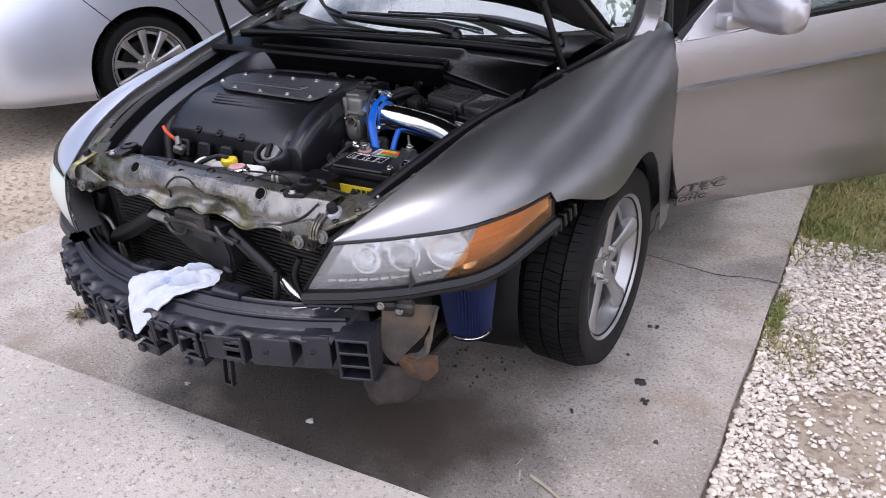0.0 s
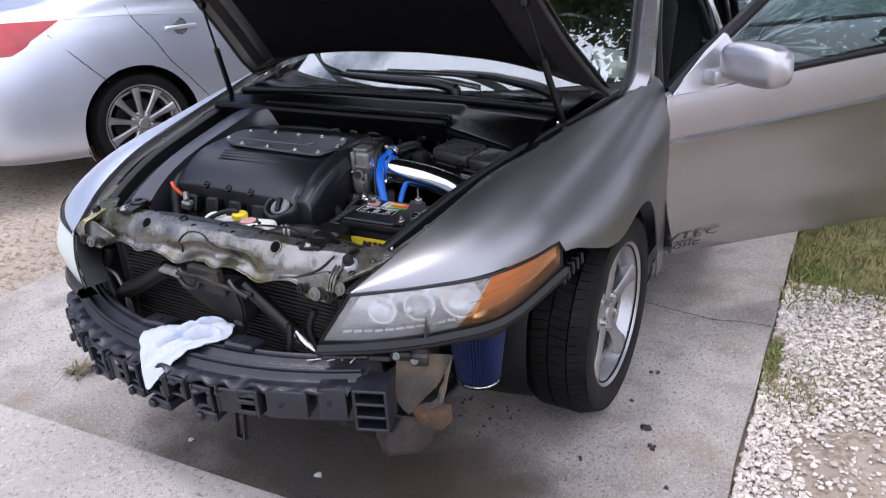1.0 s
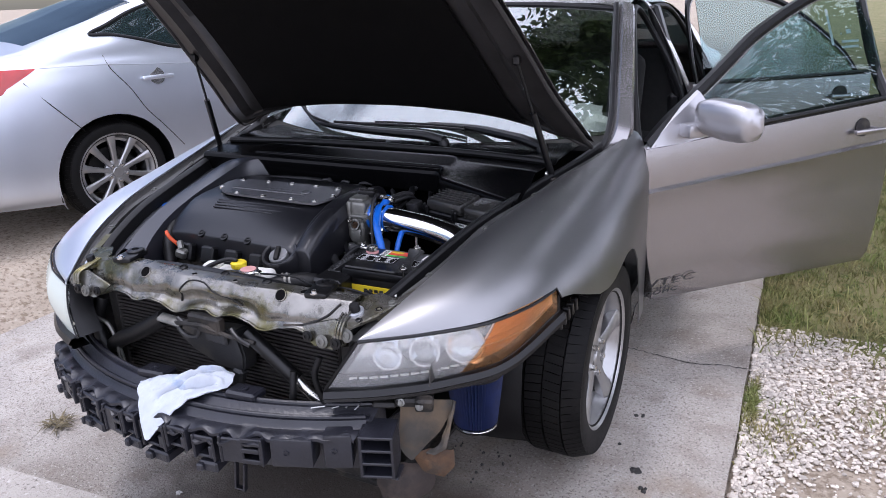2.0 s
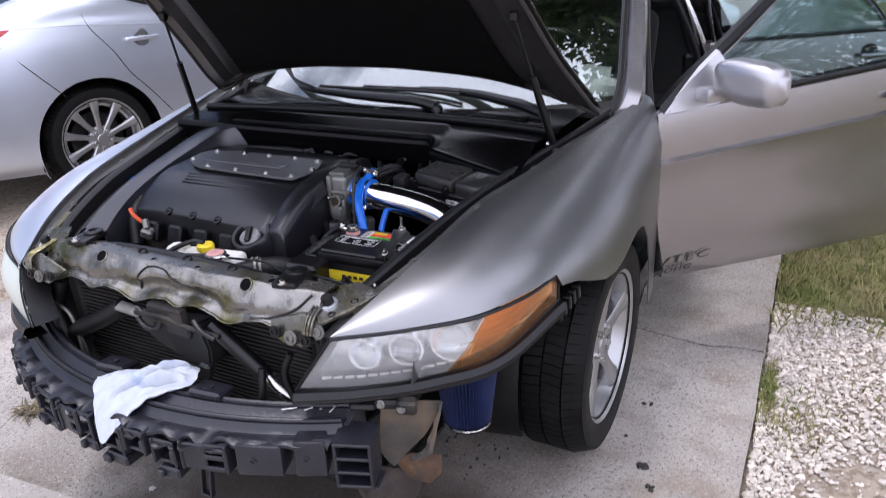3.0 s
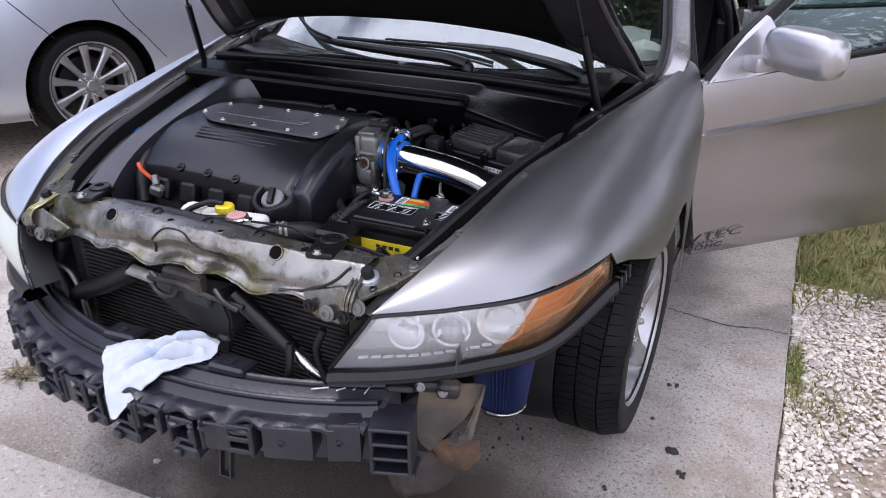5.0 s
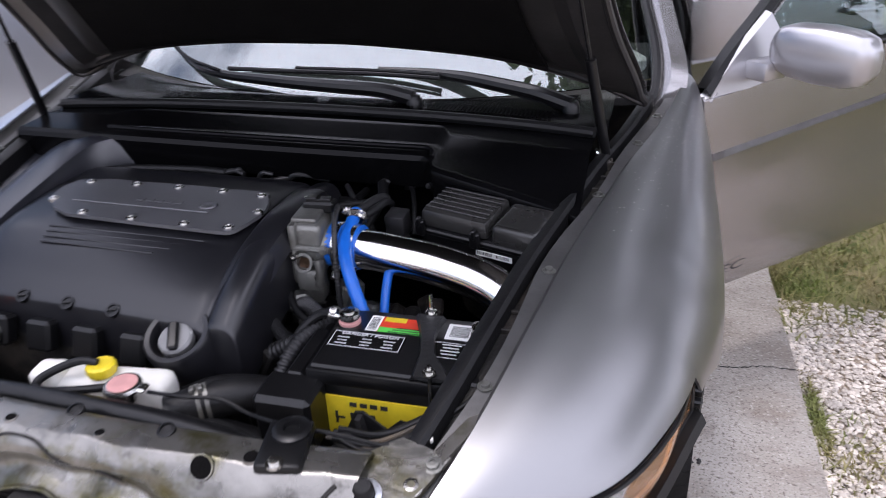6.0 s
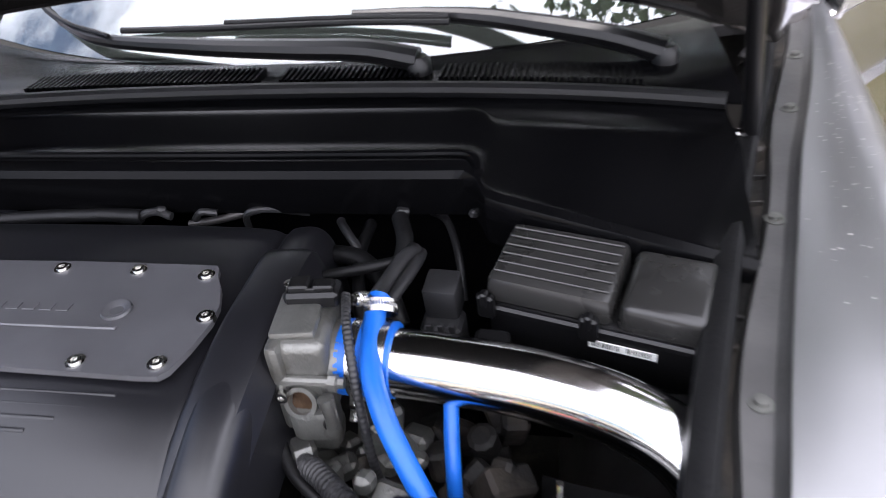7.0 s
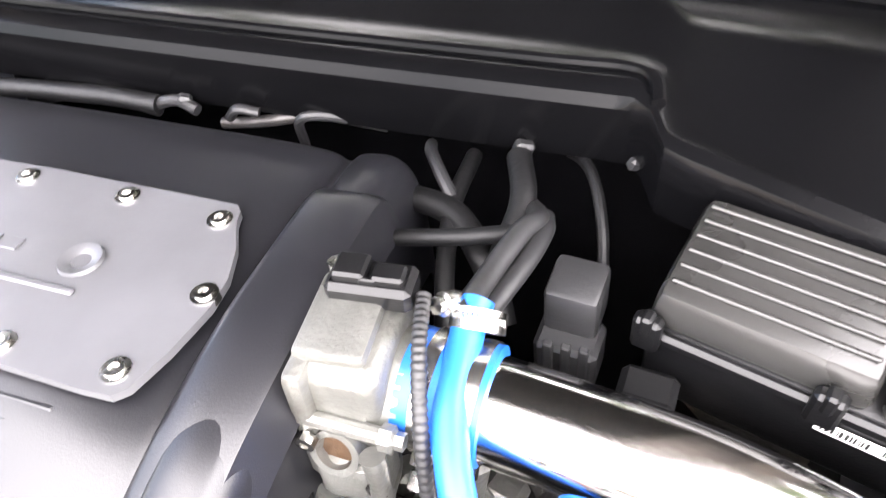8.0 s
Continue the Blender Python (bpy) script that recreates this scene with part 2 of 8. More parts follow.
def add_spill_shade(m, color, centre, radii, amount):
    """An old oil spill plus the car's shade, coloured into a slab with a ragged outline."""
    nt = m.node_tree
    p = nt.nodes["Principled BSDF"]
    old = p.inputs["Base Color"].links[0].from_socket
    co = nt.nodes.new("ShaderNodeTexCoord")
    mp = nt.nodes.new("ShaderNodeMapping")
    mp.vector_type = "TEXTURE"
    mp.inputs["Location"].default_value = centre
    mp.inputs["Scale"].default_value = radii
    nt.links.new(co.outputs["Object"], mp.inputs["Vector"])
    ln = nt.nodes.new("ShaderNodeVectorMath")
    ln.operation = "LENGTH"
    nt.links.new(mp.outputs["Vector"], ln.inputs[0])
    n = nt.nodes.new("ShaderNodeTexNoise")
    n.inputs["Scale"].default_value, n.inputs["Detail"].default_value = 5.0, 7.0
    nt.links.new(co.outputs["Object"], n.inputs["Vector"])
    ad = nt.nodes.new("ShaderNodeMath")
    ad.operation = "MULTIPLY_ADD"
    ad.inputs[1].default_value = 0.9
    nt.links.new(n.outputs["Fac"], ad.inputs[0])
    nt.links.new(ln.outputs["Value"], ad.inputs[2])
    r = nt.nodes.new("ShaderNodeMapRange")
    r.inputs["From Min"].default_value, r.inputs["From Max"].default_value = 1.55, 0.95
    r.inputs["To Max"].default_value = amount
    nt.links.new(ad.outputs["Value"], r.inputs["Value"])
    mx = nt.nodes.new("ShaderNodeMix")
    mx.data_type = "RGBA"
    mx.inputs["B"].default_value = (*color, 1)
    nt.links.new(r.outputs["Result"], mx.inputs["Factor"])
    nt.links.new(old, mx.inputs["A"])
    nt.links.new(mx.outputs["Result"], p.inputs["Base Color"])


# oil stains that also carry the shade under the car's front, as colour
add_spill_shade(M_CONCRETE, (0.050, 0.041, 0.034), (0.22, -0.66, 0.0), (0.74, 0.44, 1.0), 0.86)
add_spill_shade(M_CONCRETE, (0.060, 0.044, 0.032), (0.58, -0.62, 0.0), (0.32, 0.24, 1.0), 0.75)
add_spill_shade(M_CONCRETE, (0.10, 0.083, 0.068), (0.66, -0.30, 0.0), (0.28, 0.28, 1.0), 0.35)
add_patches(M_SUPPORT, (0.060, 0.056, 0.046), 26.0, (0.58, 0.68), 0.6)
add_patches(M_SUPPORT, (0.42, 0.42, 0.39), 6.0, (0.58, 0.66), 0.8)
M_GROUND = mat("sandy_dirt", (0.42, 0.355, 0.28), 0.95, 0, 0.3, 1.5, 0.8, 50, stain=(0.22, 0.175, 0.13), stain_scale=34, spec=0.15)
add_patches(M_GROUND, (0.26, 0.21, 0.155), 11.0, (0.50, 0.72), 0.5)
add_patches(M_GROUND, (0.15, 0.115, 0.08), 60.0, (0.56, 0.66), 0.7)
add_patches(M_GROUND, (0.52, 0.45, 0.37), 26.0, (0.56, 0.68), 0.6)
M_STONE = mat("pale_pebbles", (0.60, 0.54, 0.47), 0.8, 0, 0.15, 30, 0.3, 200, island=0.32, spec=0.3)
M_LAWN = mat("lawn_soil", (0.15, 0.15, 0.06), 0.95, 0, 0.3, 2.5, 1.0, 60, color2=(0.24, 0.20, 0.11), stain=(0.07, 0.09, 0.025), stain_scale=14, spec=0.15)
M_GRASS = mat("grass_blades", (0.15, 0.19, 0.05), 0.7, 0, 0.3, 5, 0, 60, color2=(0.30, 0.25, 0.12), island=0.35, spec=0.25)
M_LEAF = mat("tree_leaves", (0.06, 0.10, 0.03), 0.6, 0, 0.3, 3, 0, 60, island=0.4, spec=0.3)
M_BARK = mat("bark", (0.14, 0.11, 0.08), 0.9, 0, 0.3, 8, 0.8, 30)
M_WEED = mat("dry_weed", (0.15, 0.12, 0.065), 0.8, 0, 0.3, 20, island=0.3)
M_OIL = mat("oil_spots", (0.03, 0.028, 0.026), 0.7, 0, 0.2, 30)
M_PALE = mat("pale_droppings", (0.58, 0.57, 0.55), 0.8, 0, 0.1, 30)
M_WOOD = mat("grey_twig", (0.42, 0.36, 0.27), 0.8, 0, 0.2, 20)
M_WINDSHIELD = glass("windscreen_glass", (0.62, 0.72, 0.70), 0.005, 1.0, 2.5)
M_TINT = glass("tinted_glass", (0.05, 0.08, 0.085), 0.005, 0.7, 1.55)
M_DOORGLASS = glass("green_door_glass", (0.38, 0.52, 0.53), 0.0, 1.0, 1.5)
M_LENS = glass("hazy_lens", (0.97, 0.98, 0.98), 0.06, 0.88)
M_OLDLENS = glass("clouded_lens", (0.62, 0.66, 0.60), 0.12, 0.25)
M_AMBERGLASS = glass("amber_lens_glass", (0.97, 0.56, 0.26), 0.06, 0.92)
M_GREYCAP = mat("grey_cap_plastic", (0.20, 0.20, 0.20), 0.4, 0.3, 0.15, 20, 0.1, 200)
M_LID = mat("dusty_lid_plastic", (0.024, 0.0235, 0.0225), 0.28, 0, 0.2, 12, 0.04, 500, rough_vary=0.06, spec=0.5)
M_SIDE = mat("glossy_side_plastic", (0.016, 0.017, 0.023), 0.30, 0, 0.2, 8, 0.05, 400, rough_vary=0.05, spec=0.85)
M_HORN = mat("dull_dark_plastic", (0.016, 0.0165, 0.018), 0.48, 0, 0.25, 12, 0.2, 150, stain=(0.03, 0.028, 0.024), stain_scale=8)
M_AMBERBOWL = mat("amber_reflector", (0.85, 0.64, 0.40), 0.3, 0.3, 0.2, 12)


# ---- modelling helpers ----
def cat(points, n):
    """n points on a smooth curve through the given ones."""
    p = np.array([tuple(q) for q in points], dtype=float)
    k = len(p)
    if k == 2:
        return p[0] + np.linspace(0, 1, n)[:, None] * (p[1] - p[0])
    e = np.vstack([2 * p[0] - p[1], p, 2 * p[-1] - p[-2]])
    u = np.linspace(0, k - 1, n)
    i = np.minimum(u.astype(int), k - 2)
    f = (u - i)[:, None]
    a, b, c, d = e[i], e[i + 1], e[i + 2], e[i + 3]
    return 0.5 * (2 * b + (c - a) * f + (2 * a - 5 * b + 4 * c - d) * f ** 2 + (3 * b - a - 3 * c + d) * f ** 3)


def smooth_grid(rows, nu, nv):
    across = np.array([cat(r, nv) for r in rows])
    return np.array([cat(across[:, j], nu) for j in range(nv)]).transpose(1, 0, 2)


def sheet(bm, grid, close_v=False):
    nu, nv = grid.shape[:2]
    vs = [[bm.verts.new(grid[i, j]) for j in range(nv)] for i in range(nu)]
    for i in range(nu - 1):
        for j in range(nv if close_v else nv - 1):
            k = (j + 1) % nv
            bm.faces.new((vs[i][j], vs[i][k], vs[i + 1][k], vs[i + 1][j]))
    return vs


def tube(bm, points, r, seg=10, n=0, caps=True, ridge=0.0):
    """A round hose along a smooth curve; r: a radius or one for each given point; ridge: depth of corrugation."""
    n = n or max(2, len(points) * 6)
    c = cat(points, n) if len(points) > 2 else cat(points, max(2, n // 6))
    n = len(c)
    rr = np.interp(np.linspace(0, 1, n), np.linspace(0, 1, len(r)), r) if hasattr(r, "__len__") else np.full(n, float(r))
    if ridge:
        rr = rr * (1 + ridge * np.where(np.arange(n) % 4 < 2, 1, -1))
    tan = np.gradient(c, axis=0)
    tan /= np.linalg.norm(tan, axis=1)[:, None] + 1e-9
    side = np.cross(tan[0], (0, 0, 1) if abs(tan[0][2]) < 0.9 else (1, 0, 0))
    rings = np.zeros((n, seg, 3))
    a = np.arange(seg) * 2 * np.pi / seg
    for i in range(n):
        side = side - tan[i] * np.dot(side, tan[i])
        side /= np.linalg.norm(side) + 1e-9
        up = np.cross(side, tan[i])
        rings[i] = c[i] + rr[i] * (np.cos(a)[:, None] * side + np.sin(a)[:, None] * up)
    vs = sheet(bm, rings, True)
    if caps:
        bm.faces.new(vs[0])
        bm.faces.new(vs[-1][::-1])
    return vs


def rbox(bm, c, s, rot=(0, 0, 0), bevel=0.004, seg=1, taper=1.0):
    """A box with eased edges: centre, size, turn in degrees; taper: the top's size over the base's."""
    m = Matrix.Translation(c) @ pose(0, 0, 0, *rot)
    made = bmesh.ops.create_cube(bm, size=1.0)["verts"]
    for v in made:
        f = taper if v.co.z > 0 else 1.0
        v.co = Vector((v.co.x * s[0] * f, v.co.y * s[1] * f, v.co.z * s[2]))
    if bevel:
        edges = list({e for v in made for e in v.link_edges})
        made = list({v for v in bmesh.ops.bevel(bm, geom=edges, offset=min(bevel, 0.45 * min(s)), segments=seg, affect="EDGES", profile=0.5)["verts"]} | {v for v in made if v.is_valid})
    bmesh.ops.transform(bm, matrix=m, verts=made)


def lathe(bm, profile, origin, axis=(0, 0, 1), seg=24, caps=True):
    """A turned shape: (radius, height) pairs along the axis."""
    q = Vector((0, 0, 1)).rotation_difference(Vector(axis).normalized())
    rings = []
    for r, h in profile:
        rings.append([tuple(Vector(origin) + q @ Vector((r * math.cos(a), r * math.sin(a), h))) for a in [2 * math.pi * k / seg for k in range(seg)]])
    vs = sheet(bm, np.array(rings), True)
    if caps and profile[0][0] > 1e-4:
        bm.faces.new(vs[0][::-1])
    if caps and profile[-1][0] > 1e-4:
        bm.faces.new(vs[-1])


def prism(bm, outline, offset):
    """A flat outline (3D points) made solid by the given offset."""
    a = [bm.verts.new(p) for p in outline]
    b = [bm.verts.new(Vector(p) + Vector(offset)) for p in outline]
    bm.faces.new(a)
    bm.faces.new(b[::-1])
    for i in range(len(a)):
        j = (i + 1) % len(a)
        bm.faces.new((a[j], a[i], b[i], b[j]))


def part(name, bm, material, parent=None, label="", thick=0.0, flat=False, angle=35, offset=-1.0):
    """One mesh object from a bmesh, under its thing."""
    bmesh.ops.remove_doubles(bm, verts=bm.verts, dist=1e-5)
    bmesh.ops.recalc_face_normals(bm, faces=bm.faces)
    me = bpy.data.meshes.new(name)
    bm.edges.index_update()
    rim = [e.index for e in bm.edges if e.is_boundary] if thick else []
    bm.to_mesh(me)
    bm.free()
    for mm in material if isinstance(material, (list, tuple)) else [material]:
        me.materials.append(mm)
    if not flat:
        me.polygons.foreach_set("use_smooth", [True] * len(me.polygons))
        me.set_sharp_from_angle(angle=radians(angle))
        for i in rim:
            me.edges[i].use_edge_sharp = True
    ob = new(name, me)
    if parent:
        ob.parent = parent
        ob.matrix_parent_inverse = parent_base[parent.name].inverted() if parent.name in parent_base else Matrix()
    if thick:
        s = ob.modifiers.new("solidify", "SOLIDIFY")
        s.thickness, s.offset = thick, offset
    if label:
        ob["label"] = label
    return ob


parent_base = {}


def thing(name, at, label, category, group="", kind=""):
    ob = new(name)
    ob.location = at
    ob.empty_display_size = 0.05
    parent_base[ob.name] = Matrix.Translation(at)
    return tagged(ob, label, category, group, kind)


def B():
    return bmesh.new()


def solo(name, bm, material, label, category, kind="", group="", **kw):
    return tagged(part(name, bm, material, None, **kw), label, category, group, kind)


def text_mesh(name, body, size, m, material, parent, spacing=1.0, shear=0.0, bold=0.0):
    cu = bpy.data.curves.new(name, "FONT")
    cu.body, cu.size, cu.align_x, cu.align_y, cu.space_character, cu.shear, cu.offset = body, size, "CENTER", "CENTER", spacing, shear, bold
    cu.extrude = 0.0004
    tmp = new("lettering_curve", cu)
    me = bpy.data.meshes.new_from_object(tmp.evaluated_get(bpy.context.evaluated_depsgraph_get()))
    bpy.data.objects.remove(tmp)
    bpy.data.curves.remove(cu)
    me.transform(m)
    me.materials.clear()
    me.materials.append(material)
    ob = new(name, me)
    if parent:
        ob.parent = parent
        ob.matrix_parent_inverse = parent_base[parent.name].inverted() if parent.name in parent_base else Matrix()
    return ob


# ---- setting: ground and concrete drive ----
def ground_height(x, y):
    left = 0.15 * np.clip((-x - 1.98) / 0.40, 0, 1)
    return -0.035 + left + 0.035 * np.clip((-x - 1.9) / 0.1, 0, 1)


def build_ground():
    bm = B()
    xs = np.concatenate([[-400, -120, -40, -14], np.linspace(-7, 5, 61), [14, 40, 120, 400]])
    ys = np.concatenate([[-400, -120, -40, -14], np.linspace(-7, 8, 61), [14, 40, 120, 400]])
    g = np.zeros((len(xs), len(ys), 3))
    for i, x in enumerate(xs):
        for j, y in enumerate(ys):
            bump = 0.012 * noise.noise((x * 1.7, y * 1.7, 3.1)) if abs(x) < 8 and abs(y) < 9 else 0
            under = x > -1.95 and x < 1.30
            g[i, j] = (x, y, -0.06 if under else float(ground_height(x, y)) + bump)
    sheet(bm, g)
    tagged(part("ground", bm, M_GROUND), "sandy brown dirt ground round the concrete drive", "ground", kind="structure")


def build_drive():
    edge = random.Random(4)
    for k, (y0, y1) in enumerate([(-6.5, -1.018), (-1.006, 9.0)]):
        bm = B()
        xs = np.linspace(-1.96, 1.315, 40)
        ys = np.linspace(y0, y1, 70)
        g = np.zeros((len(xs), len(ys), 3))
        for i, x in enumerate(xs):
            for j, y in enumerate(ys):
                xe = x + (edge.uniform(-0.004, 0.004) if i in (0, len(xs) - 1) else 0)
                ye = y + 0.081 * (x + 0.45)
                g[i, j] = (xe, ye, 0.003 * noise.noise((x * 2, y * 2, 0.5)) )
        sheet(bm, g)
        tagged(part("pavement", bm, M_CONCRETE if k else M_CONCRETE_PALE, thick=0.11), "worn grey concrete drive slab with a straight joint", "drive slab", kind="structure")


def build_lawn():
    bm = B()
    xs = np.concatenate([np.linspace(1.322, 6, 30), [9, 15, 30, 60]])
    ys = np.concatenate([np.linspace(0.98, 6, 30), [9, 15, 30, 60]])
    g = np.array([[(x, y + (0.10 * math.sin(x * 5) if j == 0 else 0), -0.030 + (0.012 * noise.noise((x * 1.7, y * 1.7, 3.1)) if x < 6 and y < 6 else 0.004)) for j, y in enumerate(ys)] for x in xs])
    sheet(bm, g)
    tagged(part("ground_lawn", bm, M_LAWN), "thin lawn soil past the gravel", "lawn", kind="structure")


build_ground()
build_drive()
build_lawn()
# earth-filled joint between the slabs
bm = B()
rows = []
for x in np.linspace(-1.955, 1.31, 80):
    y = -1.012 + 0.081 * (x + 0.45)
    o = 0.003 * noise.noise((x * 9, 0.0, 2.0))
    rows.append([(x, y - 0.0075 + o, -0.004), (x, y + o, 0.0035), (x, y + 0.0075 + o, -0.004)])
sheet(bm, np.array(rows))
solo("joint_strip", bm, M_OIL, "dark earth-filled joint between the slabs", "joint", kind="structure")


# ---- the silver saloon with its bonnet up and front bumper off ----
car = thing("car", (0, 0.5, 0), "silver saloon with bonnet propped open, bumper removed and doors ajar", "car")

HINGE_Y, HINGE_Z, HOOD_UP = 0.27, 0.985, 52.8
HOOD_EDGE = [(0.524, -0.874, 0.737), (0.575, -0.70, 0.805), (0.616, -0.50, 0.858), (0.640, -0.36, 0.885), (0.665, -0.22, 0.905), (0.70, -0.02, 0.930), (0.745, 0.15, 0.955), (0.80, 0.34, 0.985)]
EDGE = [(0.524, -0.874, 0.737), (0.588, -0.70, 0.805), (0.634, -0.50, 0.858), (0.662, -0.36, 0.885), (0.694, -0.22, 0.905), (0.742, -0.02, 0.932), (0.790, 0.15, 0.952), (0.832, 0.34, 0.978)]


def hood_turn():
    return Matrix.Translation((0, HINGE_Y, HINGE_Z)) @ pose(0, 0, 0, -HOOD_UP) @ Matrix.Translation((0, -HINGE_Y, -HINGE_Z))


def on_edge(y, sx=1):
    e = cat(EDGE + [(0.845, 0.46, 0.992), (0.848, 0.52, 0.996)], 160)
    p = np.array([np.interp(y, e[:, 1], e[:, 0]), y, np.interp(y, e[:, 1], e[:, 2])])
    if sx < 0:
        # the far wing is pushed in a little at its tip
        w = np.clip((-0.50 - y) / 0.374, 0, 1) ** 1.3
        p += np.array([-0.037, 0.0, -0.012]) * w
    return p


LAMP_TOP = [(0.524, -0.874, 0.733), (0.655, -0.79, 0.742), (0.77, -0.69, 0.748), (0.838, -0.565, 0.755), (0.872, -0.462, 0.759)]
FAR_LAMP_TOP = [(0.488, -0.868, 0.719), (0.615, -0.806, 0.736), (0.752, -0.70, 0.744), (0.832, -0.568, 0.750), (0.868, -0.462, 0.754)]


def fender_grid(sx):
    """Wing skin: a crowned section that turns into an upright side, cut away at the lamp and the arch."""
    lamp = cat(LAMP_TOP if sx > 0 else FAR_LAMP_TOP, 60)
    ys = np.concatenate([np.linspace(-0.872, -0.462, 52), np.linspace(-0.455, 0.488, 88)])
    g = np.zeros((len(ys), 34, 3))
    widths = []
    arch_y = [-0.455, -0.44, -0.40, -0.335, -0.25, -0.18, -0.12, -0.04, 0.03, 0.09, 0.15, 0.23, 0.30, 0.335, 0.355, 0.365, 0.49]
    arch_z = [0.73, 0.728, 0.72, 0.695, 0.664, 0.656, 0.661, 0.682, 0.692, 0.685, 0.663, 0.60, 0.495, 0.41, 0.34, 0.29, 0.285]
    highs = np.interp(ys, [-0.88, -0.79, -0.60, -0.40, -0.10, 0.20, 0.49], [0.14, 0.17, 0.205, 0.222, 0.25, 0.27, 0.28])
    squares = np.interp(ys, [-0.62, -0.46, -0.25, 0.5], [2.5, 2.35, 2.05, 2.0])
    edges = [on_edge(min(y, 0.46), sx) for y in ys]
    for y, a, high, n in zip(ys, edges, highs, squares):
        if y < -0.46:
            dx = max(0.002, np.interp(y, lamp[:, 1], lamp[:, 0]) - a[0])
            drop = max(0.002, a[2] - np.interp(y, lamp[:, 1], lamp[:, 2]))
            widths.append(dx / (1 - (1 - min(0.9, drop / high)) ** n) ** (1 / n))
        else:
            widths.append(np.interp(y, [-0.46, -0.40, -0.30, -0.18, -0.05, 0.10, 0.30, 0.49], [0.8895, 0.905, 0.926, 0.941, 0.947, 0.946, 0.936, 0.922]) - a[0])
    widths = np.array(widths)
    even = np.array([np.average(widths, weights=np.exp(-((ys - y) / 0.035) ** 2)) for y in ys])
    blend = np.clip((ys + 0.62) / 0.10, 0, 1) * np.clip((0.40 - ys) / 0.08, 0, 1)
    widths = widths * (1 - blend) + even * blend
    for i, (y, a, high, n, wide) in enumerate(zip(ys, edges, highs, squares, widths)):
        drop = max(0.002, a[2] - (np.interp(y, lamp[:, 1], lamp[:, 2]) if y < -0.46 else np.interp(y, arch_y, arch_z)))
        # even steps along the section
        turn = np.linspace(0, 1, 900) ** 1.6 * math.pi / 2
        px = np.concatenate([wide * np.sin(turn) ** (2 / n), np.full(20, wide)])
        pz = np.concatenate([high * (1 - np.cos(turn) ** (2 / n)), high + np.linspace(0.02, 0.5, 20)])
        end = np.interp(drop, pz, px)
        keep = pz < drop
        px, pz = np.append(px[keep], end), np.append(pz[keep], drop)
        run = np.concatenate([[0], np.cumsum(np.hypot(np.diff(px), np.diff(pz)))])
        at = np.linspace(0, run[-1], 34)
        g[i, :, 0] = a[0] + np.interp(at, run, px)
        g[i, :, 1] = y
        g[i, :, 2] = a[2] - np.interp(at, run, pz)
    # a soft swage that rises towards the door
    tip = np.clip((ys - 0.10) / 0.30, 0, 1)[:, None]
    g[:, :, 0] += 0.004 * tip * np.exp(-((g[:, :, 2] - (0.80 + 0.12 * (ys[:, None] - 0.1))) / 0.030) ** 2)
    g[:, :, 0] *= sx
    return g


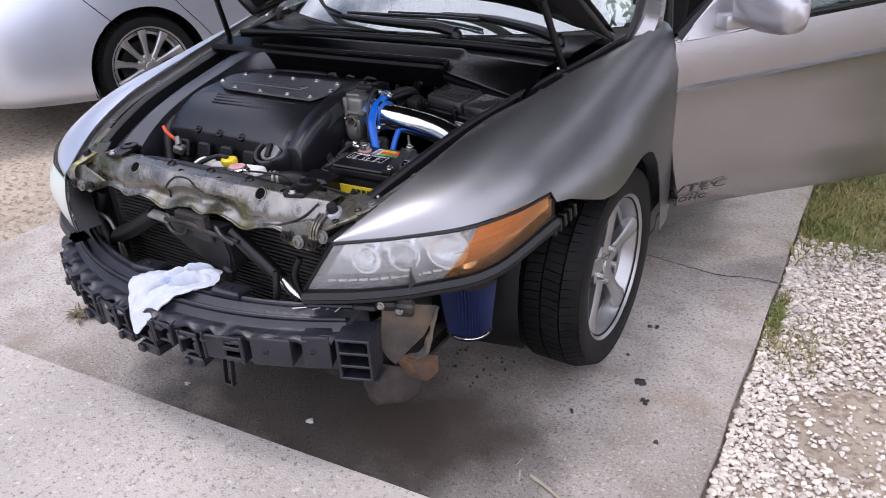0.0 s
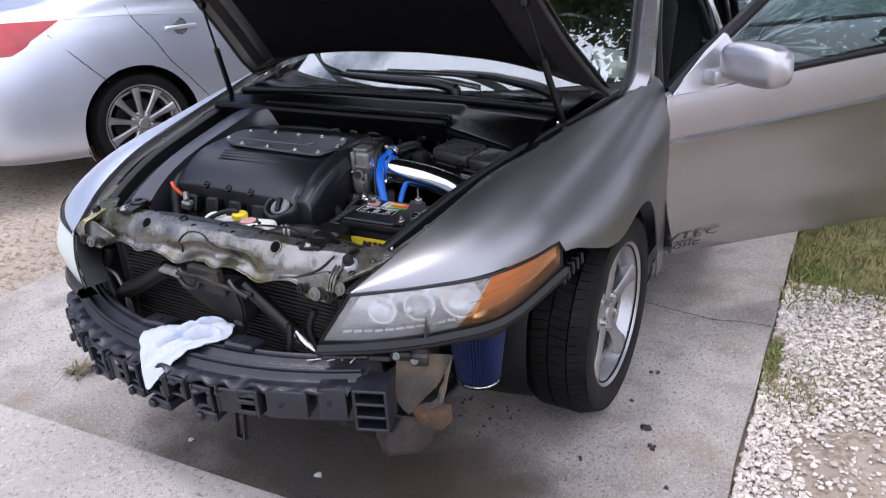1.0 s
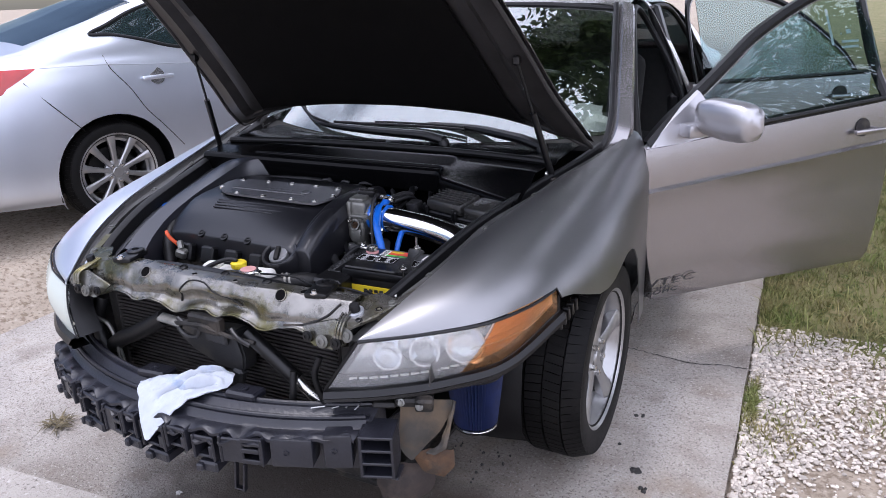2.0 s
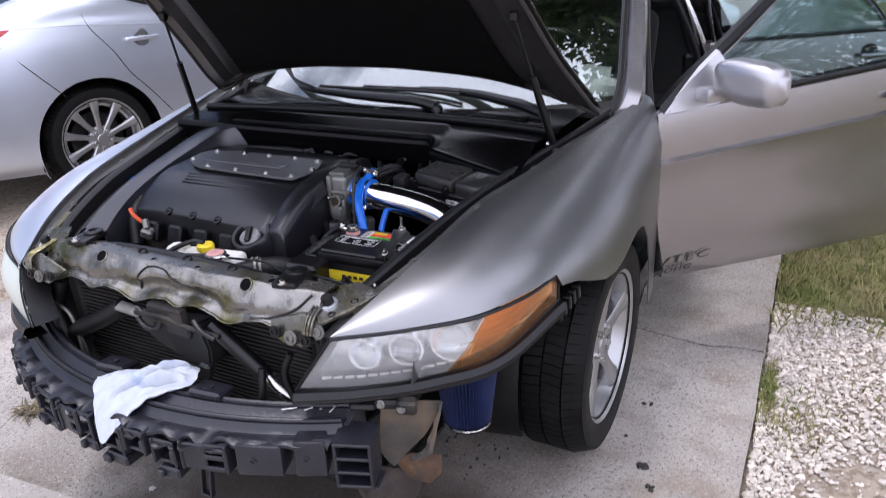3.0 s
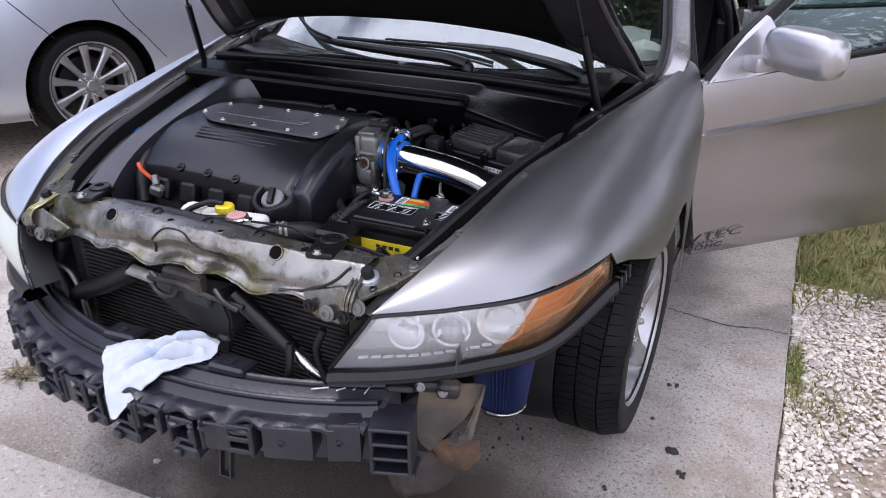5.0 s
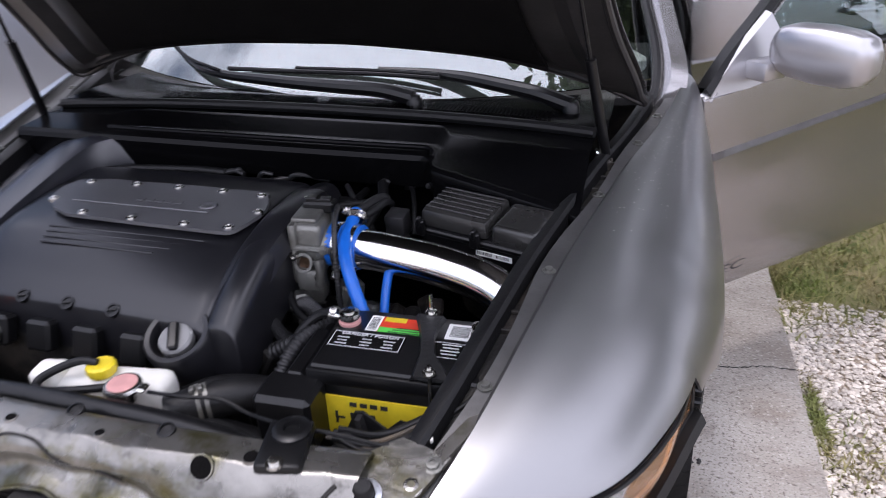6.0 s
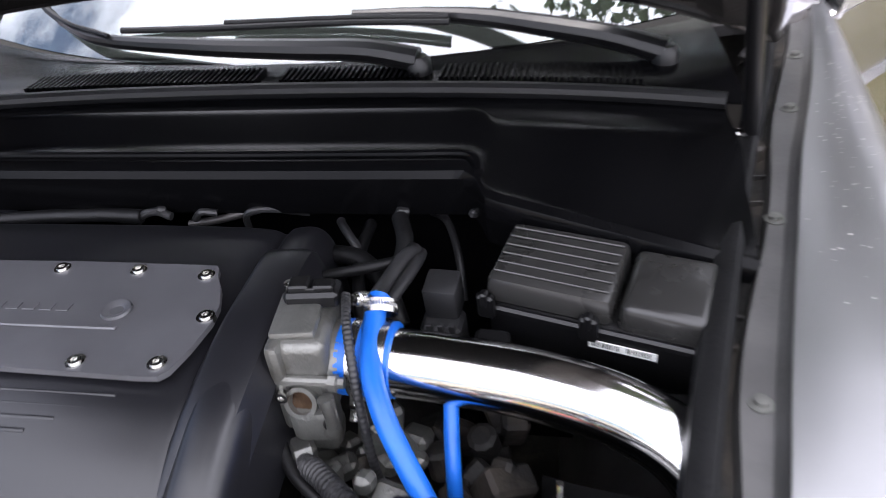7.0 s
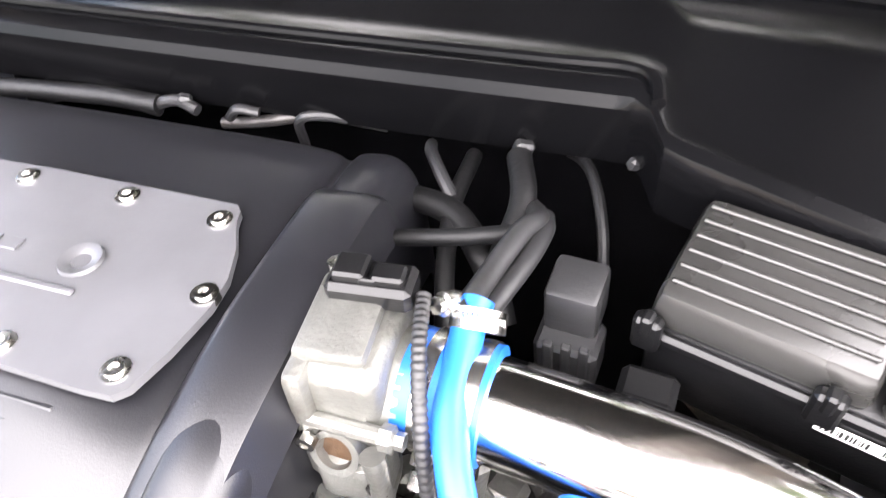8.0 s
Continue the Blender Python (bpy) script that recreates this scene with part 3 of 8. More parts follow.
def build_fenders():
    for sx in (1, -1):
        bm = B()
        sheet(bm, fender_grid(sx))
        # the far wing's paler paint stands for sunlight on that side
        f = part("fender", bm, M_FENDER if sx > 0 else M_LIGHTSILVER, car, "dull grey front wing with spots of dried spatter" if sx > 0 else "front wing in paler silver that carries the sunlight on it", thick=0.004, offset=-1 if sx > 0 else 1)
        # bolted flange beside the wing, a slotted channel and the rubber seal along the bay
        line = [on_edge(y, sx) for y in np.linspace(-0.86, 0.36, 60)]
        bm = B()
        sheet(bm, np.array([[(sx * (p[0] + 0.001), p[1], p[2] - 0.003), (sx * (p[0] - 0.003), p[1], p[2] - 0.014), (sx * (p[0] - 0.011), p[1], p[2] - 0.020), (sx * (p[0] - 0.034 - 0.006 * math.sin(p[1] * 14)), p[1], p[2] - 0.019), (sx * (p[0] - 0.038 - 0.006 * math.sin(p[1] * 14)), p[1], p[2] - 0.040)] for p in line]))
        part("fender_flange", bm, M_FLANGE, f, "grey painted flange with bolts", thick=0.002)
        for y in (-0.62, -0.375, -0.13, 0.098, 0.24):
            p = on_edge(y, sx)
            bm = B()
            lathe(bm, [(0.0115, 0), (0.0115, 0.002), (0.0065, 0.0025), (0.0065, 0.007), (0.0, 0.008)], (sx * (p[0] - 0.023), p[1], p[2] - 0.019), seg=14)
            part("bolt", bm, M_CAST, f)
        bm = B()
        sheet(bm, np.array([[(sx * (p[0] - 0.034), p[1], p[2] - 0.036), (sx * (p[0] - 0.060), p[1], p[2] - 0.040)] for p in line]))
        for y in (-0.50, -0.46, -0.30, -0.26, -0.17, -0.155, -0.08, -0.03, 0.03):
            p = on_edge(y, sx)
            rbox(bm, (sx * (p[0] - 0.045), p[1], p[2] - 0.036), (0.020, 0.005, 0.010), (0, 0, 0), 0.001)
        part("slotted_channel", bm, M_DARK, f, thick=0.002)
        bm = B()
        sheet(bm, np.array([[(sx * (p[0] - 0.050), p[1], p[2] - 0.036), (sx * (p[0] - 0.052), p[1], p[2] - 0.014), (sx * (p[0] - 0.058), p[1], p[2] - 0.008), (sx * (p[0] - 0.068), p[1], p[2] - 0.009), (sx * (p[0] - 0.080), p[1], p[2] - 0.016), (sx * (p[0] - 0.084), p[1], p[2] - 0.050)] for p in line]))
        part("rubber_seal", bm, M_RUBBER, f, "black rubber seal along the bay", thick=0.002)
    # spatter on the near wing
    g = fender_grid(1)
    bm = B()
    rnd = random.Random(8)
    for k in range(170):
        i, j = int(rnd.triangular(66, 134, 112)), int(rnd.triangular(1, 14, 3))
        p = Vector(g[i, j]) + Vector((rnd.uniform(-0.006, 0.006), rnd.uniform(-0.008, 0.008), 0))
        q = Vector(g[i, min(j + 1, 33)])
        u = (Vector(g[min(i + 1, 139), j]) - Vector(g[i, j])).normalized()
        v = (q - Vector(g[i, j])).normalized()
        nrm = u.cross(v).normalized()
        nrm = nrm if nrm.z > 0 else -nrm
        r = rnd.uniform(0.0006, 0.0017)
        c = p - nrm * (p - Vector(g[i, j])).dot(nrm) + nrm * 0.0012
        vs = [bm.verts.new(c + (u * math.cos(a) + v * math.sin(a)) * r * rnd.uniform(0.6, 1.3)) for a in [k2 * math.pi / 3 for k2 in range(6)]]
        bm.faces.new(vs)
    s = part("spatter", bm, M_PALE, car, "dried pale spatter")
    s["kind"] = "stuff"


def build_hood():
    turn = hood_turn()
    edge = cat([(0.512, -0.885, 0.735)] + HOOD_EDGE[1:7] + [(0.765, 0.27, 0.985)], 60)
    rows_t, rows_b = [], []
    for i, p in enumerate(edge):
        f = i / 59
        row, rowb = [], []
        for u in np.linspace(-1, 1, 41):
            crown = (1 - u * u) * (0.045 + 0.012 * math.sin(math.pi * f))
            y = p[1] - 0.17 * (1 - abs(u) ** 2.5) * max(0, (f - 0.8) / 0.2) - 0.055 * (1 - u * u) * max(0, (0.25 - f) / 0.25)
            row.append(turn @ Vector((u * p[0], y, p[2] + crown)))
            rowb.append(turn @ Vector((u * p[0] * 0.985, y, p[2] + crown - 0.022)))
        rows_t.append([tuple(v) for v in row])
        rows_b.append([tuple(v) for v in rowb])
    bm = B()
    sheet(bm, np.array(rows_t))
    hood = part("hood", bm, M_SILVER, car, "raised bonnet, silver outside, felt-lined inside", thick=0.0015)
    # pressed inner frame
    gb = np.array(rows_b)
    bm = B()
    nrm = (turn.to_3x3() @ Vector((0, 0, -1)))
    for i in range(60):
        for j in range(41):
            u = -1 + 2 * j / 40
            f = i / 59
            edge_d = min((1 - abs(u)) * 0.62, f * 1.1, (1 - f) * 1.1)
            ridge = 0.020 * math.exp(-((edge_d - 0.055) / 0.022) ** 2) + 0.012 * math.exp(-((edge_d - 0.125) / 0.02) ** 2)
            gb[i, j] += np.array(nrm) * ridge
    sheet(bm, gb)
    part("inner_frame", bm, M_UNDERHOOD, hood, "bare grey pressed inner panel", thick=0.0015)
    # felt liner
    bm = B()
    g2 = gb[7:53, 5:36] + np.array(nrm) * 0.012
    for i in range(g2.shape[0]):
        for j in range(g2.shape[1]):
            g2[i, j] += np.array(nrm) * 0.004 * noise.noise((g2[i, j][0] * 6, g2[i, j][1] * 6, 1))
    g2 = g2 * 1.0
    sheet(bm, g2)
    part("felt_liner", bm, M_INSUL, hood, "black felt insulation", thick=0.008, offset=0)
    # rolled edge
    bm = B()
    rim = [tuple(v) for v in np.array(rows_b)[:, 0]] + [tuple(v) for v in np.array(rows_b)[-1, 1:]] + [tuple(v) for v in np.array(rows_b)[::-1, -1][1:]]
    tube(bm, rim[::3], 0.008, 8, 200)
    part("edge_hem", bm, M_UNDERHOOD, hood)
    bm = B()
    tube(bm, [tuple(Vector(v) + Vector(nrm) * 0.012) for v in np.array(rows_b)[56, 2:39:3]], 0.009, 8, 60)
    part("rear_seal", bm, M_RUBBER, hood)


def build_struts():
    turn = hood_turn()
    for sx in (1, -1):
        foot = Vector((sx * 0.692, 0.03, 0.925))
        top = turn @ Vector((sx * 0.625, -0.20, 0.872))
        d = (top - foot)
        bm = B()
        tube(bm, [foot, foot + d * 0.56], 0.0105, 12)
        lathe(bm, [(0.0, -0.012), (0.011, -0.010), (0.011, 0.006), (0.0, 0.01)], foot, (1, 0, 0), 12)
        s = part("hood_strut", bm, M_BLACK, car, "black gas strut holding the bonnet up")
        bm = B()
        tube(bm, [foot + d * 0.55, top], 0.0045, 8)
        part("rod", bm, M_BLACK, s)
        bm = B()
        rbox(bm, top, (0.022, 0.03, 0.03), (0, 0, 0), 0.006)
        part("ball_socket", bm, M_BLACK, s)
        bm = B()
        rbox(bm, foot + Vector((0, 0.0, -0.022)), (0.03, 0.05, 0.03), (0, 0, 0), 0.004)
        part("bracket", bm, M_DARK, s)
        bm = B()
        lathe(bm, [(0.007, 0), (0.007, 0.008), (0, 0.009)], foot + Vector((-sx * 0.014, 0, 0)), (-sx, -0.3, 0.4), 10)
        part("bolt", bm, M_STEEL, s)


def lamp_shape(sx):
    if sx > 0:
        top = [(0.524, -0.874, 0.733), (0.65, -0.79, 0.739), (0.765, -0.693, 0.744), (0.832, -0.568, 0.748), (0.868, -0.445, 0.752)]
        bot = [(0.432, -0.893, 0.596), (0.56, -0.82, 0.594), (0.68, -0.735, 0.60), (0.79, -0.625, 0.618), (0.872, -0.452, 0.688)]
    else:
        top = [(x - 0.002, y, z - 0.004) for x, y, z in FAR_LAMP_TOP]
        bot = [(0.410, -0.930, 0.586), (0.545, -0.875, 0.584), (0.685, -0.77, 0.592), (0.79, -0.635, 0.612), (0.868, -0.455, 0.688)]
    bulge = 0.022 if sx > 0 else 0.040
    t, b = cat(top, 48), cat(bot, 48)
    g = np.zeros((48, 14, 3))
    for i in range(48):
        for j, v in enumerate(np.linspace(0, 1, 14)):
            p = t[i] * (1 - v) + b[i] * v
            out = np.array([0.35 + 0.5 * i / 47, -0.9 + 0.6 * i / 47, 0.1])
            g[i, j] = p + out * bulge * math.sin(math.pi * (0.15 + 0.85 * v)) * min(1, 4 * (47 - i) / 47, 0.3 + 3 * i / 47)
    g[:, :, 0] *= sx
    return g


def build_headlamp(sx):
    g = lamp_shape(sx)
    back = g.copy()
    back[:, :, 1] += 0.058
    back[:, :, 0] -= sx * 0.055 * np.linspace(0.3, 1, 48)[:, None]
    bm = B()
    sheet(bm, g[:27])
    lamp = part("headlamp", bm, M_LENS if sx > 0 else M_OLDLENS, car, "hazy clear headlamp with an orange side marker", thick=0.003)
    lamp.visible_shadow = False
    bm = B()
    sheet(bm, g[26:])
    part("side_marker", bm, M_AMBERGLASS, lamp, "orange side marker lens", thick=0.004)
    bm = B()
    sheet(bm, back[2:28, 1:-1])
    part("reflector", bm, M_LAMPIN, lamp, "bright reflector bowl")
    bm = B()
    deep = back + np.array((-sx * 0.004, 0.010, 0))
    shell_rows = np.concatenate([g[:30, :1] * 0.94 + deep[:30, :1] * 0.06, deep[:30], g[:30, -1:] * 0.94 + deep[:30, -1:] * 0.06], 1)
    sheet(bm, np.concatenate([shell_rows[:1] * 0.1 + g[:1, [0] + list(range(14)) + [-1]] * 0.9, shell_rows], 0))
    part("lamp_housing", bm, M_BLACK, lamp, "dark lamp housing")
    ribbed = g[27:].copy() * 0.45 + back[27:] * 0.55
    ribbed[:, :, 1] += 0.004 * (np.arange(14) % 2)[None, :]
    bm = B()
    sheet(bm, ribbed[:, 1:-1])
    part("marker_reflector", bm, M_AMBERBOWL, lamp, "ribbed amber reflector", flat=True)
    bm = B()
    tube(bm, [tuple(g[i, 6] * 0.9 + back[i, 6] * 0.1) for i in range(24, 46, 3)], 0.0022, 6, 40)
    part("light_guide", bm, M_WHITEPL, lamp, "thin white light guide")

    bm = B()
    rim = [tuple(p) for p in g[:, 0]] + [tuple(p) for p in g[-1, 1:-1]] + [tuple(p) for p in g[::-1, -1]] + [tuple(p) for p in g[0, ::-1][1:]]
    tube(bm, rim, 0.0042 if sx > 0 else 0.0025, 6)
    part("gasket", bm, M_BLACK, lamp)
    # projectors
    for i, v, r in ((8, 6, 0.034), (15, 6, 0.036), (23, 6, 0.047)):
        c = Vector(g[i, v]) * 0.45 + Vector(back[i, v]) * 0.55
        ax = (sx * (0.25 + 0.01 * i), -0.93, 0.05)
        bm = B()
        lathe(bm, [(r, -0.03), (r + 0.002, 0.0), (r + 0.002, 0.004), (r - 0.003, 0.004), (r - 0.008, -0.010), (r * 0.6, -0.022), (0.0, -0.026)], c, ax, 24)
        part("projector_ring", bm, M_LAMPIN, lamp)
        bm = B()
        lathe(bm, [(r - 0.013, -0.004), (r - 0.016, 0.008), (r * 0.4, 0.017), (0.0, 0.019)], c, ax, 20)
        part("projector_lens", bm, M_LENS, lamp)
    bm = B()
    for i in range(4, 28, 2):
        p = Vector(g[i, 11]) * 0.7 + Vector(back[i, 11]) * 0.3
        rbox(bm, p, (0.02, 0.006, 0.004), (0, 0, 35 * sx), 0.001)
    part("light_strip", bm, M_WHITEPL, lamp)
    # black carrier under the lamp
    bm = B()
    rows = []
    for i, p in enumerate(g[:, -1]):
        f = i / 47
        o = np.array([sx * (0.3 + 0.6 * f), -0.95 + 0.65 * f, 0]) * 0.018
        h = 0.030 + 0.006 * f
        rows.append([p + (0, 0.01, 0.004), p + o * 1.0 + (0, 0, 0.002), p + o * 1.5 + (0, 0, -0.012), p + o * 1.1 + (0, 0, -0.018), p + o * 1.2 + (0, 0, -h * 0.8), p + o * 0.7 + (0, 0, -h), p - o * 1.8 + (0, 0, -h)])
    sheet(bm, np.array(rows), True)
    part("bumper_carrier", bm, M_BLACK, car, "black plastic strip under the headlamp")
    bm = B()
    q = Vector(g[-1, -1])
    for k in range(5):
        rbox(bm, q + Vector((sx * (0.004 + 0.003 * k), 0.025 * k - 0.01, -0.03 + 0.004 * k)), (0.02, 0.014, 0.04), (15, 0, 0), 0.003)
    part("carrier_clip", bm, M_BLACK, car)


def build_wheel(name, rad, width, rim_r, spokes, double, base):
    """A wheel standing at the origin, its outer face to +x."""
    w = width / 2
    bm = B()
    prof = [(rim_r * 0.93, -w * 0.9), (rim_r, -w), (rim_r + 0.012, -w * 1.04), (rad - 0.035, -w * 1.06), (rad - 0.022, -w * 1.01), (rad - 0.014, -w * 0.86), (rad - 0.012, 0.0), (rad - 0.014, w * 0.86), (rad - 0.022, w * 1.01), (rad - 0.035, w * 1.06), (rim_r + 0.012, w * 1.04), (rim_r, w), (rim_r * 0.93, w * 0.9)]
    sheet(bm, np.array([[(h, r * math.cos(2 * math.pi * k / 72), r * math.sin(2 * math.pi * k / 72)) for k in range(72)] for r, h in prof]), True)
    tyre_bm = bm
    bm = B()
    rim = [(rim_r * 0.90, -w * 0.9), (rim_r * 0.99, -w * 0.95), (rim_r * 1.03, -w * 0.97), (rim_r * 1.03, -w * 0.9), (rim_r * 0.88, -w * 0.5), (rim_r * 0.86, w * 0.4), (rim_r * 0.94, w * 0.86), (rim_r * 1.02, w * 0.93), (rim_r * 1.03, w * 0.98), (rim_r * 0.99, w * 1.0), (rim_r * 0.955, w * 0.94), (rim_r * 0.86, w * 0.50), (rim_r * 0.80, w * 0.45), (rim_r * 0.80, -w * 0.4)]
    rings = []
    for r, h in rim:
        rings.append([(h, r * math.cos(a), r * math.sin(a)) for a in [2 * math.pi * k / 64 for k in range(64)]])
    sheet(bm, np.array(rings), True)
    rim_ob = part("wheel", bm, M_ALLOY, base, name)
    tyre = part("tyre", tyre_bm, M_CARCASS, rim_ob, "black tyre with worn tread")
    bm = B()
    count = spokes * (2 if double else 1)
    for k in range(count):
        a = 2 * math.pi * (k // 2 if double else k) / spokes + ((-0.17 if k % 2 else 0.17) if double else 0)
        rows = []
        for t in np.linspace(0, 1, 9):
            r = 0.035 + t * (rim_r * 0.945 - 0.035)
            half = (0.017 if double or spokes > 6 else 0.033) * (1.05 - 0.35 * math.sin(math.pi * t)) + (0.011 if spokes > 6 else 0.006) * t
            x = w * (0.60 + 0.06 * math.sin(math.pi * t) + 0.22 * t ** 3)
            ring = []
            for dx, hh in ((0.0, half), (0.008, half * 0.55), (0.008, -half * 0.55), (0.0, -half), (-0.03, -half * 0.8), (-0.03, half * 0.8)):
                ring.append((x + dx, r * math.cos(a) - hh * math.sin(a), r * math.sin(a) + hh * math.cos(a)))
            rows.append(ring)
        vs = sheet(bm, np.array(rows), True)
        bm.faces.new(vs[0])
        bm.faces.new(vs[-1][::-1])
    part("spokes", bm, M_ALLOY, rim_ob)
    bm = B()
    lathe(bm, [(0.001, w * 0.3), (0.075, w * 0.32), (0.078, w * 0.58), (0.06, w * 0.66), (0.034, w * 0.64), (0.033, w * 0.70), (0.028, w * 0.74), (0.0, w * 0.745)], (0, 0, 0), (1, 0, 0), 32)
    part("hub", bm, M_ALLOY, rim_ob)
    for k in range(5):
        a = 2 * math.pi * (k + 0.5) / 5
        bm = B()
        lathe(bm, [(0.013, w * 0.62), (0.011, w * 0.70), (0.010, w * 0.80), (0.0, w * 0.84)], (0, 0.054 * math.cos(a), 0.054 * math.sin(a)), (1, 0, 0), 6)
        part("lug_nut", bm, M_STEEL, rim_ob)
    bm = B()
    lathe(bm, [(0.02, -0.02), (rim_r * 0.62, -0.02), (rim_r * 0.62, -0.002), (0.02, 0.0)], (0, 0, 0), (1, 0, 0), 40)
    part("brake_disc", bm, M_DARK, rim_ob)
    # tread blocks
    bm = B()
    n = 76
    for lane, (x0, wd, sk) in enumerate(((-0.80, 0.48, 0.35), (-0.27, 0.48, -0.3), (0.27, 0.48, 0.3), (0.80, 0.48, -0.35))):
        for k in range(n):
            a = 2 * math.pi * (k + 0.5 * (lane % 2)) / n
            step = 2 * math.pi / n * 0.455
            pts = []
            for r in (rad - 0.018, rad):
                for xx, aa in ((-0.5, -1), (0.5, -1), (0.5, 1), (-0.5, 1)):
                    ang = a + aa * step + sk * xx * 0.06
                    drop = 0.018 * max(0, abs(x0 + xx * wd) - 0.80) / 0.20
                    pts.append(bm.verts.new(((x0 + xx * wd) * w, (r - drop) * math.cos(ang), (r - drop) * math.sin(ang))))
            bm.faces.new(pts[4:8])
            for i in range(4):
                bm.faces.new((pts[i], pts[(i + 1) % 4], pts[4 + (i + 1) % 4], pts[4 + i]))
    t = part("tread", bm, M_TYRE, rim_ob, flat=True)
    t["kind"] = "stuff"
    return rim_ob


def copy_part(ob, parent, m):
    """A repeat of a part with its own pieces, sharing the meshes, at the world pose m."""
    made = {}
    for o in (ob, *ob.children_recursive):
        made[o] = o.copy()
        scene.collection.objects.link(made[o])
        made[o].parent = made.get(o.parent, parent)
    base = parent_base[parent.name] if parent else Matrix()
    made[ob].matrix_parent_inverse = base.inverted()
    made[ob].matrix_basis = m
    return made[ob]


def shell(stations, ny, nk, arches, holes, sides=(1, -1)):
    """A car body from half sections: (y, [(x, z) from sill to the roof's middle]). Returns the body's bmesh and those of the holes named glass."""
    ctrl = np.array([[(x, y, z) for x, z in prof] for y, prof in stations])
    g = smooth_grid(ctrl, ny, nk)
    g[:, -1, 0] = 0
    body, panes = B(), {}
    for sx in sides:
        h = g.copy()
        h[:, :, 0] *= sx
        for cy, cz, r in arches:
            for i in range(ny):
                for j in range(nk):
                    d = math.hypot(h[i, j, 1] - cy, h[i, j, 2] - cz)
                    if d < r and abs(h[i, j, 0]) > 0.6 and d > r * 0.80:
                        h[i, j, 1] = cy + (h[i, j, 1] - cy) * r / d
                        h[i, j, 2] = cz + (h[i, j, 2] - cz) * r / d
        vs = {}
        for i in range(ny - 1):
            for j in range(nk - 1):
                c = h[i:i + 2, j:j + 2].mean(axis=(0, 1))
                k = (j + 0.5) / (nk - 1) * (ctrl.shape[1] - 1)
                if any(math.hypot(c[1] - cy, c[2] - cz) < r * 0.97 and abs(c[0]) > 0.6 for cy, cz, r in arches):
                    continue
                dest = holes(sx, c[0], c[1], c[2], k)
                if dest == "open":
                    continue
                tgt = body if dest is None else panes.setdefault(dest, B())
                key = dest
                quad = []
                for a, b in ((i, j), (i, j + 1), (i + 1, j + 1), (i + 1, j)):
                    if (key, sx, a, b) not in vs:
                        vs[(key, sx, a, b)] = tgt.verts.new(h[a, b])
                    quad.append(vs[(key, sx, a, b)])
                tgt.faces.new(quad)
    return body, panes


SALOON = [
    (0.45, [(0.86, 0.20), (0.895, 0.28), (0.915, 0.60), (0.915, 0.79), (0.90, 0.93), (0.86, 0.97), (0.80, 1.0), (0.45, 1.02), (0, 1.03)]),
    (1.15, [(0.86, 0.20), (0.90, 0.28), (0.92, 0.60), (0.92, 0.79), (0.895, 0.95), (0.79, 1.19), (0.655, 1.385), (0.40, 1.42), (0, 1.435)]),
    (1.70, [(0.86, 0.20), (0.90, 0.28), (0.92, 0.60), (0.92, 0.79), (0.895, 0.96), (0.78, 1.20), (0.645, 1.40), (0.40, 1.435), (0, 1.45)]),
    (2.30, [(0.86, 0.20), (0.90, 0.28), (0.92, 0.60), (0.92, 0.79), (0.895, 0.97), (0.785, 1.18), (0.66, 1.36), (0.40, 1.40), (0, 1.41)]),
    (2.74, [(0.86, 0.20), (0.905, 0.30), (0.92, 0.60), (0.915, 0.80), (0.885, 0.985), (0.81, 1.10), (0.71, 1.19), (0.40, 1.23), (0, 1.245)]),
    (3.10, [(0.85, 0.22), (0.90, 0.30), (0.915, 0.60), (0.905, 0.82), (0.865, 1.0), (0.80, 1.04), (0.72, 1.06), (0.40, 1.075), (0, 1.08)]),
    (3.50, [(0.80, 0.24), (0.87, 0.32), (0.885, 0.60), (0.87, 0.82), (0.81, 0.98), (0.76, 1.02), (0.68, 1.04), (0.40, 1.055), (0, 1.06)]),
    (3.72, [(0.60, 0.30), (0.74, 0.36), (0.78, 0.55), (0.76, 0.75), (0.70, 0.90), (0.65, 0.95), (0.55, 0.97), (0.30, 0.98), (0, 0.985)]),
]


